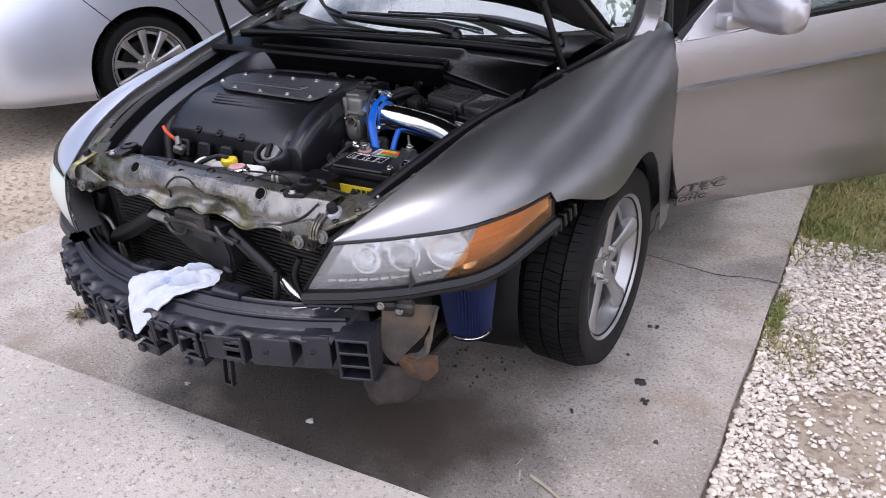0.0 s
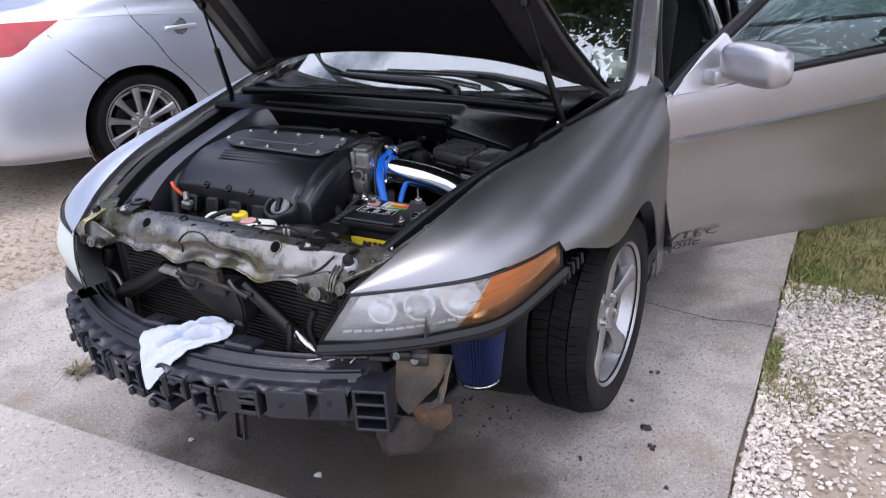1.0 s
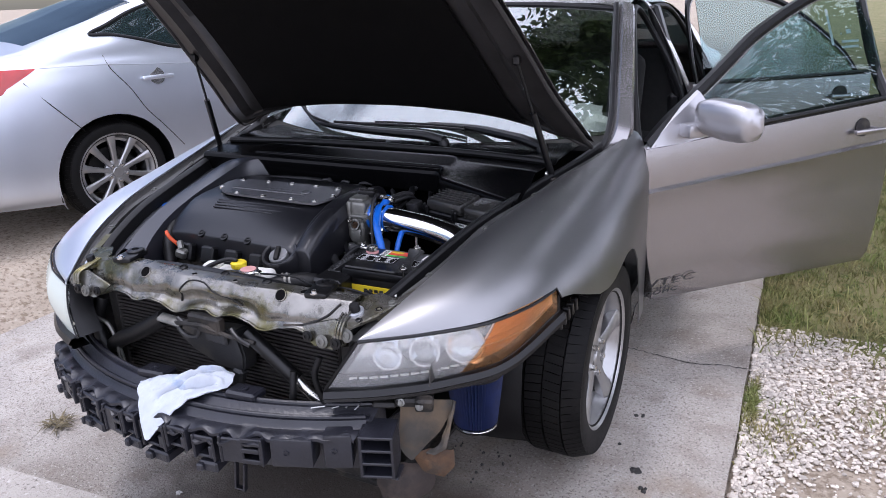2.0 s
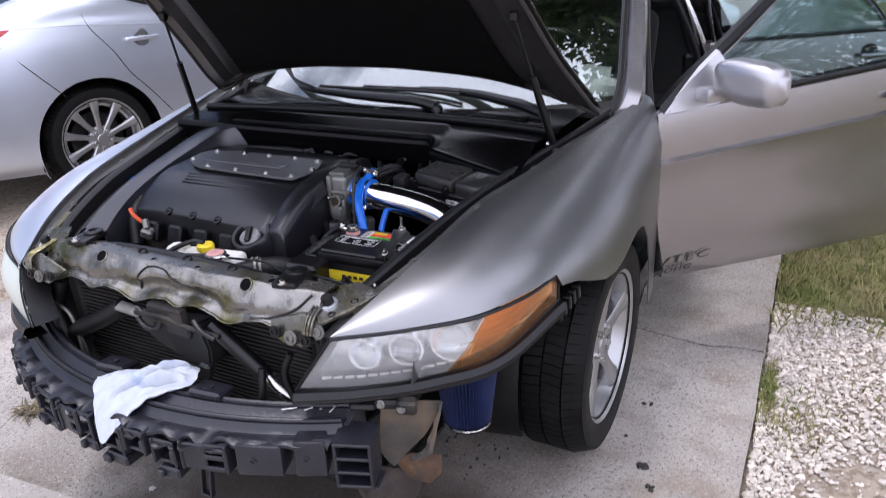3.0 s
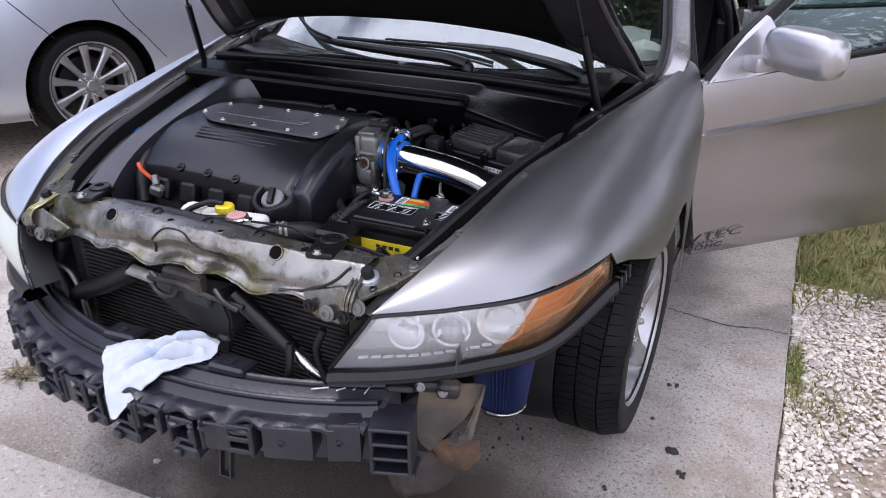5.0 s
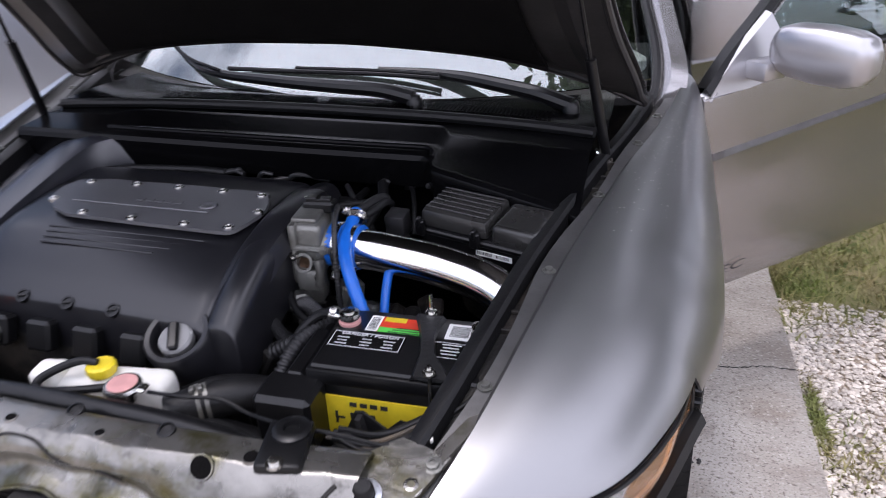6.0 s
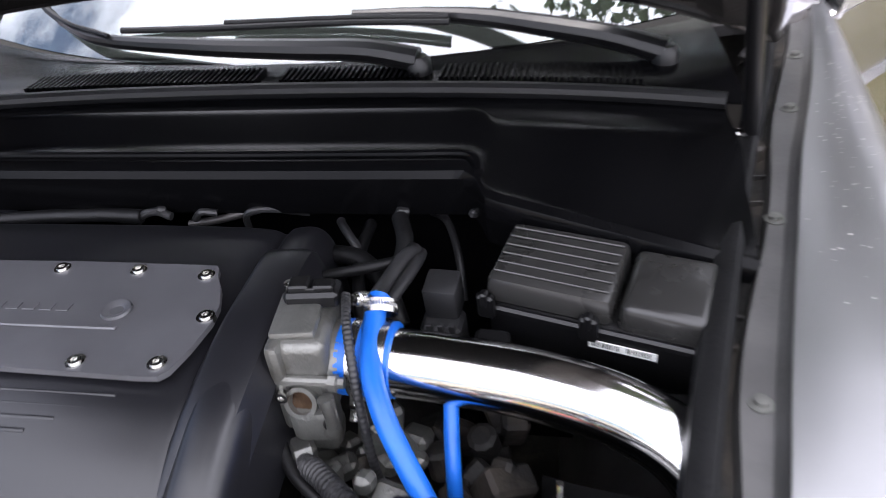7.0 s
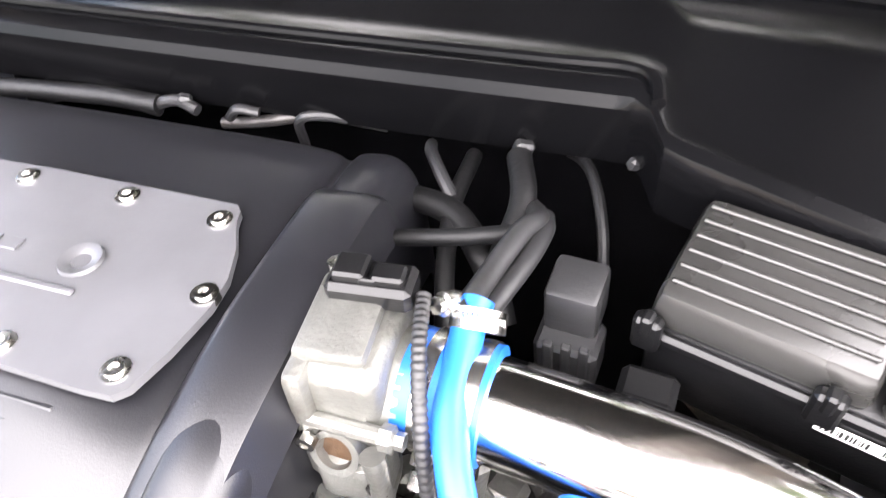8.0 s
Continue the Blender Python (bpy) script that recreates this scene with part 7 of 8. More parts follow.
def build_intake():
    pipe = thing("air_intake", (0.45, -0.36, 0.6), "polished metal intake tube with blue silicone couplers", "intake pipe")
    line = [(0.265, -0.318, 0.840), (0.35, -0.324, 0.836), (0.44, -0.334, 0.829), (0.525, -0.355, 0.817), (0.585, -0.386, 0.795), (0.615, -0.425, 0.752), (0.618, -0.462, 0.69), (0.635, -0.49, 0.61), (0.65, -0.51, 0.52)]
    bm = B()
    tube(bm, line, 0.0365, 36, 90)
    part("tube", bm, M_CHROME, pipe, "polished bent tube")
    ax = Vector((1, -0.03, -0.02))
    bm = B()
    lathe(bm, [(0.037, -0.001), (0.041, 0.0), (0.041, 0.056), (0.037, 0.057)], (0.234, -0.317, 0.8415), ax, 36)
    coup = part("coupler", bm, M_BLUE, pipe, "bright blue silicone coupler")
    for dx in (0.012, 0.042):
        bm = B()
        lathe(bm, [(0.0412, 0.0), (0.0425, 0.0), (0.0425, 0.010), (0.0412, 0.010)], Vector((0.234, -0.317, 0.8415)) + ax * dx, ax, 40)
        lathe(bm, [(0.007, -0.006), (0.0085, -0.004), (0.0085, 0.005), (0.006, 0.006)], Vector((0.239 + dx, -0.351, 0.811)), (0, -0.7, -0.7), 12)
        part("hose_clamp", bm, M_STEEL, coup, "steel worm clamp")
        bm = B()
        lathe(bm, [(0.007, 0), (0.007, 0.012), (0, 0.013)], Vector((0.239 + dx, -0.358, 0.804)), (0, -0.8, -0.6), 8)
        part("clamp_screw", bm, M_STEEL, coup)
    # breather hose
    bm = B()
    tube(bm, [(0.269, -0.276, 0.892), (0.268, -0.300, 0.882), (0.273, -0.350, 0.866), (0.296, -0.40, 0.84), (0.338, -0.445, 0.78), (0.37, -0.47, 0.72)], 0.0115, 16, 60)
    hose = part("breather_hose", bm, M_BLUE, pipe, "blue silicone breather hose")
    bm = B()
    lathe(bm, [(0.0165, -0.007), (0.0188, -0.007), (0.0188, 0.007), (0.0165, 0.007), (0.0165, -0.007)], (0.272, -0.286, 0.884), (0.05, -0.80, -0.58), 36, caps=False)
    lathe(bm, [(0.0075, -0.010), (0.0085, -0.006), (0.0085, 0.004), (0.006, 0.005), (0.006, 0.010), (0.0, 0.010)], (0.252, -0.288, 0.897), (-0.5, -0.75, 0.45), 12)
    part("hose_clamp", bm, M_STEEL, hose, "steel worm clamp")
    bm = B()
    q = Vector((0, 0, 1)).rotation_difference(Vector((0.05, -0.80, -0.58)).normalized())
    for k in range(14):
        t = 0.4 + k * 0.16
        rbox(bm, Vector((0.272, -0.286, 0.884)) + q @ Vector((0.0189 * math.cos(t), 0.0189 * math.sin(t), 0)), (0.0014, 0.0014, 0.009), (0, 0, 0), 0)
    part("clamp_slots", bm, M_STEEL, hose)["kind"] = "stuff"
    bm = B()
    tube(bm, [(0.262, -0.290, 0.892), (0.266, -0.255, 0.885), (0.278, -0.20, 0.885), (0.285, -0.17, 0.875), (0.27, -0.13, 0.85)], 0.0085, 12, 40)
    part("vent_pipe", bm, M_SLEEVE, hose)
    bm = B()
    tube(bm, [(0.274, -0.270, 0.876), (0.288, -0.22, 0.878), (0.292, -0.18, 0.872), (0.285, -0.14, 0.85)], 0.0075, 12, 40)
    part("vent_pipe", bm, M_SLEEVE, hose)
    bm = B()
    tube(bm, [(0.350, -0.345, 0.815), (0.353, -0.375, 0.790), (0.357, -0.405, 0.75), (0.360, -0.43, 0.69)], 0.0082, 14, 30)
    part("lower_hose", bm, M_BLUE, pipe, "blue silicone hose below the tube")
    bm = B()
    tube(bm, [(0.238, -0.292, 0.905), (0.248, -0.33, 0.898), (0.258, -0.362, 0.87), (0.264, -0.378, 0.82), (0.268, -0.385, 0.76), (0.27, -0.38, 0.70)], 0.0050, 10, 170, ridge=0.07)
    part("corrugated_loom", bm, M_SLEEVE, pipe, "ribbed black cable sleeve")
    # cone filter
    fil = thing("air_filter", (0.655, -0.515, 0.33), "blue pleated cone air filter hanging before the wheel", "air filter")
    n = 104
    rings = []
    for z, r in ((0.50, 0.078), (0.335, 0.058)):
        rings.append([(0.655 + (r + (0.004 if k % 2 else -0.004)) * math.cos(2 * math.pi * k / n), -0.515 + (r + (0.004 if k % 2 else -0.004)) * math.sin(2 * math.pi * k / n), z) for k in range(n)])
    bm = B()
    sheet(bm, np.array(rings), True)
    part("pleats", bm, M_FILTER, fil, flat=True)
    bm = B()
    lathe(bm, [(0.0, -0.012), (0.05, -0.012), (0.060, -0.008), (0.064, 0.0), (0.062, 0.006), (0.0, 0.006)], (0.655, -0.515, 0.332), seg=40)
    part("end_cap", bm, M_RUBBER, fil)
    bm = B()
    tube(bm, [(0.655 + 0.0625 * math.cos(a), -0.515 + 0.0625 * math.sin(a), 0.334) for a in np.linspace(0, 2 * math.pi, 33)], 0.003, 8, 96)
    part("end_ring", bm, M_STEEL, fil)
    bm = B()
    lathe(bm, [(0.0, 0.03), (0.045, 0.03), (0.05, 0.01), (0.082, 0.006), (0.082, -0.008), (0.0, -0.008)], (0.655, -0.515, 0.505), seg=40)
    part("top_flange", bm, M_RUBBER, fil)


def build_fusebox():
    fb = thing("fuse_box", (0.49, -0.24, 0.76), "black fuse box with ribbed lid and a white barcode label", "fuse box")
    tilt = (7, 1, -15)
    R = Matrix.Translation((0.503, -0.215, 0.862)) @ pose(0, 0, 0, *tilt)
    at = lambda x, y, z: R @ Vector((x, y, z))
    bm = B()
    rbox(bm, at(0.0, 0.0, -0.045), (0.235, 0.105, 0.085), tilt, 0.008, 2)
    rbox(bm, at(0.0, -0.05, -0.012), (0.225, 0.012, 0.012), tilt, 0.003)
    part("base", bm, M_BLACK, fb)
    bm = B()
    rbox(bm, at(-0.048, 0.0, 0.014), (0.142, 0.104, 0.036), tilt, 0.008, 2, 0.95)
    lid = part("lid", bm, M_LID, fb, "ribbed black lid")
    for k in range(6):
        bm = B()
        rbox(bm, at(-0.048, -0.036 + 0.0145 * k, 0.0335), (0.126, 0.0035, 0.003), tilt, 0.001)
        part("lid_rib", bm, M_LID, lid)
    bm = B()
    rbox(bm, at(0.073, -0.002, 0.010), (0.092, 0.100, 0.040), tilt, 0.010, 3, 0.95)
    part("side_lid", bm, M_LID, fb, "plain black lid")
    for x in (0.0, -0.115):
        bm = B()
        rbox(bm, at(x, -0.057, -0.004), (0.020, 0.012, 0.034), tilt, 0.003)
        rbox(bm, at(x, -0.060, 0.010), (0.008, 0.012, 0.020), tilt, 0.002)
        part("clip", bm, M_BLACK, fb)
    bm = B()
    rbox(bm, at(0.036, -0.0545, -0.030), (0.072, 0.0012, 0.0115), tilt, 0)
    lab = part("label", bm, M_PAPER, fb, "white label with a barcode")
    rnd = random.Random(5)
    bm = B()
    x = 0.004
    while x < 0.066:
        w = rnd.uniform(0.0006, 0.0018)
        if not 0.033 < x < 0.039:
            rbox(bm, at(x, -0.0553, -0.029), (w, 0.0006, 0.007), tilt, 0)
        x += w + rnd.uniform(0.0008, 0.002)
    part("barcode", bm, M_DARKINK, lab)
    # relay beside it and a connector
    rl = thing("relay_block", (0.325, -0.215, 0.80), "black relay block beside the fuse box", "relay")
    bm = B()
    rbox(bm, (0.325, -0.215, 0.845), (0.040, 0.040, 0.050), (8, 0, -5), 0.005, 2)
    rbox(bm, (0.325, -0.228, 0.80), (0.048, 0.035, 0.05), (8, 0, -5), 0.004)
    part("housing", bm, M_SLEEVE, rl)
    for k in range(3):
        bm = B()
        rbox(bm, (0.312 + 0.013 * k, -0.246, 0.806), (0.007, 0.006, 0.05), (8, 0, -5), 0.001)
        part("rib", bm, M_SLEEVE, rl)
    bm = B()
    rbox(bm, (0.385, -0.262, 0.80), (0.04, 0.03, 0.06), (8, 0, -5), 0.005)
    part("connector", bm, M_BLACK, rl)
    # chassis shelf showing behind
    bm = B()
    rbox(bm, (0.628, -0.22, 0.846), (0.07, 0.17, 0.02), (0, 8, 0), 0.005)
    rbox(bm, (0.60, -0.36, 0.79), (0.10, 0.12, 0.02), (0, 18, 20), 0.005)
    part("apron_shelf", bm, M_FENDER, car, "bare grey apron shelf")
    bm = B()
    rbox(bm, (0.628, -0.21, 0.856), (0.03, 0.03, 0.012), (0, 8, 0), 0.003)
    part("pale_patch", bm, M_LIGHTSILVER, car)


def build_battery():
    bat = thing("battery", (0.445, -0.56, 0.59), "black car battery with yellow front label and steel hold-down", "battery")
    tz = 2
    R = Matrix.Translation((0.443, -0.528, 0.792)) @ pose(0, 0, 0, 0, 0, tz)
    at = lambda x, y, z=0.0: R @ Vector((x, y, z))
    bm = B()
    rbox(bm, at(0, 0, -0.115), (0.262, 0.168, 0.20), (0, 0, tz), 0.006, 2)
    part("case", bm, M_BLACK, bat)
    bm = B()
    rbox(bm, at(0, 0, -0.012), (0.268, 0.174, 0.026), (0, 0, tz), 0.006, 2)
    rbox(bm, at(0, -0.03, 0.003), (0.255, 0.105, 0.008), (0, 0, tz), 0.004)
    part("lid", bm, M_BLACK, bat)
    # labels on the lid
    bm = B()
    rbox(bm, at(-0.025, 0.045, 0.0022), (0.105, 0.046, 0.0012), (0, 0, tz), 0)
    lab = part("top_label", bm, M_REDPRINT, bat, "red, yellow and green printed label")
    for c, s, m, nm in (((-0.068, 0.045), (0.020, 0.046), M_PAPER, "barcode_strip"), ((-0.015, 0.030), (0.084, 0.016), M_GREEN, "green_band"), ((-0.036, 0.061), (0.036, 0.012), M_YELLOW, "yellow_mark")):
        bm = B()
        rbox(bm, at(c[0], c[1], 0.0030), (s[0], s[1], 0.0008), (0, 0, tz), 0)
        part(nm, bm, m, lab)
    bm = B()
    for k in range(3):
        rbox(bm, at(-0.010, 0.026 + 0.006 * k, 0.0037), (0.06 - 0.012 * k, 0.002, 0.0004), (0, 0, tz), 0)
    for k in range(9):
        rbox(bm, at(-0.068, 0.029 + 0.004 * k, 0.0037), (0.014, 0.0016, 0.0004), (0, 0, tz), 0)
    part("fine_print", bm, M_DARKINK, lab)["kind"] = "stuff"
    bm = B()
    rbox(bm, at(0.073, 0.045, 0.0022), (0.043, 0.046, 0.0012), (0, 0, tz), 0)
    lab2 = part("white_label", bm, M_PAPER, bat, "white barcode label")
    bm = B()
    for k in range(8):
        rbox(bm, at(0.073, 0.034 + 0.0038 * k, 0.0030), (0.030, 0.0017, 0.0004), (0, 0, tz), 0)
    part("barcode", bm, M_DARKINK, lab2)["kind"] = "stuff"
    bm = B()
    rbox(bm, at(-0.062, -0.012, 0.0075), (0.118, 0.040, 0.002), (0, 0, tz), 0.0008)
    rbox(bm, at(0.082, -0.012, 0.0075), (0.085, 0.040, 0.002), (0, 0, tz), 0.0008)
    wp = part("warning_panel", bm, M_INSUL, bat, "black warning panel with white print")
    text_mesh("lettering", "DANGER / POISON", 0.0105, R @ Matrix.Translation((-0.060, 0.003, 0.0088)), M_WHITEINK, wp, 1.05)
    bm = B()
    for k, x in enumerate((-0.100, -0.062, -0.026)):
        for j in range(3):
            rbox(bm, at(x, -0.008 - 0.008 * j, 0.0088), (0.019 - 0.004 * ((k + j) % 2), 0.0016, 0.0004), (0, 0, tz), 0)
    for j in range(4):
        rbox(bm, at(0.070, 0.002 - 0.008 * j, 0.0088), (0.030 - 0.006 * (j % 2), 0.0018, 0.0004), (0, 0, tz), 0)
    for a in range(5):
        rbox(bm, at(0.107 + 0.009 * math.cos(1.26 * a), -0.012 + 0.009 * math.sin(1.26 * a), 0.0088), (0.007, 0.005, 0.0004), (0, 0, tz + 72 * a), 0)
    for cx, w in ((-0.062, 0.112), (0.082, 0.079)):
        for yy in (-0.031, 0.007):
            rbox(bm, at(cx, yy, 0.0088), (w, 0.0009, 0.0004), (0, 0, tz), 0)
        for s in (-1, 1):
            rbox(bm, at(cx + s * w / 2, -0.012, 0.0088), (0.0009, 0.038, 0.0004), (0, 0, tz), 0)
    part("warning_print", bm, M_WHITEINK, wp)["kind"] = "stuff"
    # front label
    bm = B()
    rbox(bm, at(-0.01, -0.0852, -0.085), (0.19, 0.0015, 0.085), (0, 0, tz), 0)
    fl = part("front_label", bm, M_YELLOW, bat, "yellow front label with black shapes")
    bm = B()
    for x, w, h in ((-0.09, 0.004, 0.022), (-0.083, 0.012, 0.004), (-0.065, 0.006, 0.022), (-0.05, 0.006, 0.022), (-0.035, 0.012, 0.022)):
        rbox(bm, at(x, -0.0863, -0.082), (w, 0.001, h), (0, 0, tz), 0)
    for k in range(4):
        rbox(bm, at(-0.062 + 0.016 * k, -0.0863, -0.055), (0.011, 0.001, 0.008), (0, 0, tz), 0)
    prism(bm, [at(-0.045, -0.0862, -0.126), at(0.086, -0.0862, -0.126), at(0.086, -0.0862, -0.085), at(0.01, -0.0862, -0.072)], (0, -0.001, 0))
    part("black_shape", bm, M_DARKINK, fl)
    # terminals
    for x, m, nm in ((-0.110, M_PINK, "positive"), (0.108, M_RUBBER, "negative")):
        bm = B()
        lathe(bm, [(0.018, 0.0), (0.018, 0.005), (0.012, 0.007), (0.0, 0.007)], at(x, 0.045, 0.001), seg=20)
        t = part("terminal", bm, m, bat, nm + " battery post with clamp")
        bm = B()
        lathe(bm, [(0.011, 0.0), (0.010, 0.020), (0.0, 0.021)], at(x, 0.045, 0.004), seg=16)
        lathe(bm, [(0.0165, 0.006), (0.0165, 0.016), (0.011, 0.017)], at(x, 0.045, 0.004), seg=18)
        rbox(bm, at(x + (0.022 if x > 0 else -0.022), 0.040, 0.014), (0.026, 0.014, 0.010), (0, 20, tz + 20), 0.003)
        lathe(bm, [(0.006, 0.0), (0.006, 0.012), (0.0, 0.013)], at(x + (0.026 if x > 0 else -0.026), 0.04, 0.018), (0.3, -0.5, 0.8), 8)
        part("cable_clamp", bm, M_STEEL, t)
    # hold-down
    bm = B()
    rows = []
    for y, x, w, z in ((0.062, 0.022, 0.026, 0.020), (0.045, 0.024, 0.020, 0.020), (0.01, 0.030, 0.012, 0.017), (-0.03, 0.040, 0.012, 0.016), (-0.062, 0.052, 0.024, 0.014), (-0.085, 0.058, 0.032, 0.010)):
        rows.append([at(x - w, y, z - 0.007), at(x - w * 0.8, y, z), at(x + w * 0.8, y, z), at(x + w, y, z - 0.007)])
    sheet(bm, np.array([[tuple(p) for p in r] for r in rows]))
    hd = part("hold_down", bm, M_BRACKET, bat, "black steel hold-down bracket", thick=0.003)
    for x, y, h in ((0.022, 0.066, 0.055), (0.058, -0.088, 0.035)):
        bm = B()
        tube(bm, [at(x, y, -0.15), at(x, y, h)], 0.0032, 8)
        lathe(bm, [(0.011, 0.020), (0.011, 0.023), (0.0065, 0.024), (0.0065, 0.030), (0.0, 0.030)], at(x, y, 0.0), seg=6)
        part("hold_down_rod", bm, M_STEEL, hd)
    # tray and cables
    bm = B()
    rbox(bm, at(0, 0, -0.225), (0.29, 0.19, 0.02), (0, 0, tz), 0.006)
    part("tray", bm, M_BLACK, bat)
    for pts, r, m in (([at(-0.13, 0.045, 0.014), at(-0.165, 0.05, 0.005), at(-0.20, 0.03, -0.03), at(-0.21, 0.0, -0.09)], 0.008, M_RUBBER), ([at(0.13, 0.035, 0.010), at(0.155, 0.02, -0.01), at(0.16, -0.02, -0.06)], 0.007, M_RUBBER)):
        bm = B()
        tube(bm, pts, r, 10, 24)
        part("cable", bm, m, bat)
    bm = B()
    rbox(bm, at(-0.155, -0.02, -0.06), (0.035, 0.13, 0.09), (0, 0, tz), 0.008)
    rbox(bm, at(-0.15, -0.11, -0.065), (0.09, 0.07, 0.10), (0, 0, tz), 0.008)
    part("cable_box", bm, M_BLACK, bat)
    # loose wires in front of the battery
    rnd = random.Random(3)
    lo = thing("wiring_loom", (0.46, -0.70, 0.70), "loose bundle of taped wires with a white clip", "wiring")
    for k in range(9):
        bm = B()
        o = Vector((rnd.uniform(-0.01, 0.01), rnd.uniform(-0.012, 0.012), rnd.uniform(-0.01, 0.012)))
        tube(bm, [Vector((0.40, -0.72, 0.77)) + o, Vector((0.46, -0.735 + 0.006 * k, 0.755)) + o * 0.6, Vector((0.53, -0.68 + 0.006 * k, 0.765)) + o, Vector((0.585, -0.60, 0.775)) + o * 1.5, Vector((0.60, -0.50, 0.78)) + o], rnd.uniform(0.0025, 0.005), 8, 30)
        part("wire", bm, M_GREYSHEET if k % 3 == 0 else M_RUBBER, lo)
    bm = B()
    rbox(bm, (0.515, -0.705, 0.778), (0.012, 0.026, 0.010), (0, 0, 30), 0.002)
    rbox(bm, (0.522, -0.712, 0.782), (0.03, 0.007, 0.006), (0, 0, 20), 0.001)
    part("clip", bm, M_WHITEPL, lo)


def build_reservoir():
    rs = thing("coolant_reservoir", (0.0, -0.66, 0.70), "white plastic coolant tank with a yellow cap", "coolant tank")
    bm = B()
    rbox(bm, (0.002, -0.668, 0.730), (0.205, 0.056, 0.072), (0, -1, 7), 0.016, 3)
    rbox(bm, (-0.090, -0.684, 0.757), (0.055, 0.05, 0.040), (0, 0, 10), 0.014, 3)
    part("tank", bm, M_WHITEPL, rs)
    bm = B()
    lathe(bm, [(0.019, 0.0), (0.0215, 0.004), (0.0215, 0.016), (0.018, 0.019), (0.0, 0.019)], (-0.003, -0.672, 0.768), seg=24)
    for v in bm.verts:
        d = Vector((v.co.x + 0.003, v.co.y + 0.672, 0))
        if d.length > 0.0205:
            v.co += d.normalized() * (0.0012 if int(round(math.atan2(d.y, d.x) / (2 * math.pi / 24))) % 2 else -0.0006)
    part("cap", bm, M_YELLOW, rs, "yellow screw cap")
    bm = B()
    tube(bm, [(-0.005, -0.674, 0.789), (-0.03, -0.680, 0.792), (-0.06, -0.697, 0.784), (-0.082, -0.717, 0.772), (-0.06, -0.733, 0.770), (0.0, -0.718, 0.772), (0.03, -0.702, 0.770)], 0.0065, 10, 50)
    part("overflow_hose", bm, M_RUBBER, rs)
    cp = thing("radiator_cap", (0.042, -0.69, 0.75), "metal radiator cap with a pale red label", "radiator cap")
    bm = B()
    lathe(bm, [(0.014, -0.02), (0.016, 0.0), (0.026, 0.001), (0.028, 0.006), (0.026, 0.011), (0.0, 0.012)], (0.060, -0.703, 0.772), seg=26)
    rbox(bm, (0.089, -0.700, 0.778), (0.018, 0.020, 0.007), (0, 0, 5), 0.003)
    part("cap", bm, M_STEEL, cp)
    bm = B()
    lathe(bm, [(0.022, 0.012), (0.021, 0.0130), (0.0, 0.0132)], (0.060, -0.703, 0.772), seg=26)
    part("label", bm, M_PINK, cp)


def build_bay_details():
    cap = thing("washer_cap", (-0.56, -0.405, 0.77), "blue washer bottle cap beside the black side cover", "bottle cap")
    bm = B()
    lathe(bm, [(0.010, -0.05), (0.010, 0.0), (0.016, 0.001), (0.017, 0.008), (0.013, 0.011), (0.0, 0.011)], (-0.56, -0.405, 0.815), (0.2, -0.2, 1), 22)
    part("cap", bm, M_BLUE, cap)
    hz = thing("lower_hose", (0.20, -0.66, 0.70), "thick black radiator hose with a pale spring clamp", "hose")
    bm = B()
    tube(bm, [(0.125, -0.700, 0.735), (0.165, -0.672, 0.742), (0.215, -0.640, 0.742), (0.265, -0.600, 0.715), (0.285, -0.565, 0.66)], 0.028, 18, 40)
    part("hose", bm, M_RUBBER, hz)
    for o in (0.0, 0.012):
        bm = B()
        lathe(bm, [(0.0285, 0.0), (0.0305, 0.0), (0.0305, 0.006), (0.0285, 0.006), (0.0285, 0.0)], Vector((0.160, -0.676, 0.7415)) + Vector((0.8, 0.6, 0)) * o, (0.8, 0.6, 0.05), 26, caps=False)
        rbox(bm, Vector((0.160, -0.682, 0.772)) + Vector((0.8, 0.6, 0)) * o, (0.008, 0.012, 0.012), (0, 0, 30), 0.002)
        part("spring_clamp", bm, M_CAST, hz)
    wr = thing("sensor_lead", (0.27, -0.70, 0.76), "thin black lead running along the radiator strip", "cable")
    bm = B()
    tube(bm, [(0.105, -0.706, 0.778), (0.17, -0.712, 0.786), (0.22, -0.700, 0.782), (0.274, -0.712, 0.775), (0.34, -0.735, 0.79), (0.42, -0.742, 0.796), (0.49, -0.735, 0.786), (0.515, -0.700, 0.785)], 0.003, 8, 70)
    part("lead", bm, M_RUBBER, wr)
    bk = thing("battery_bracket", (0.41, -0.64, 0.62), "black folded steel bracket before the battery", "bracket")
    bm = B()
    prism(bm, [(0.360, -0.632, 0.66), (0.398, -0.640, 0.748), (0.412, -0.642, 0.752), (0.456, -0.640, 0.716), (0.448, -0.632, 0.66)], (0, -0.004, 0))
    prism(bm, [(0.404, -0.646, 0.748), (0.412, -0.646, 0.748), (0.432, -0.652, 0.665), (0.420, -0.652, 0.665)], (0, -0.014, 0))
    rbox(bm, (0.405, -0.64, 0.655), (0.10, 0.04, 0.012), (0, 0, 0), 0.003)
    part("plate", bm, M_BRACKET, bk)


build_bay_details()
build_engine()
build_intake()
build_fusebox()
build_battery()
build_reservoir()


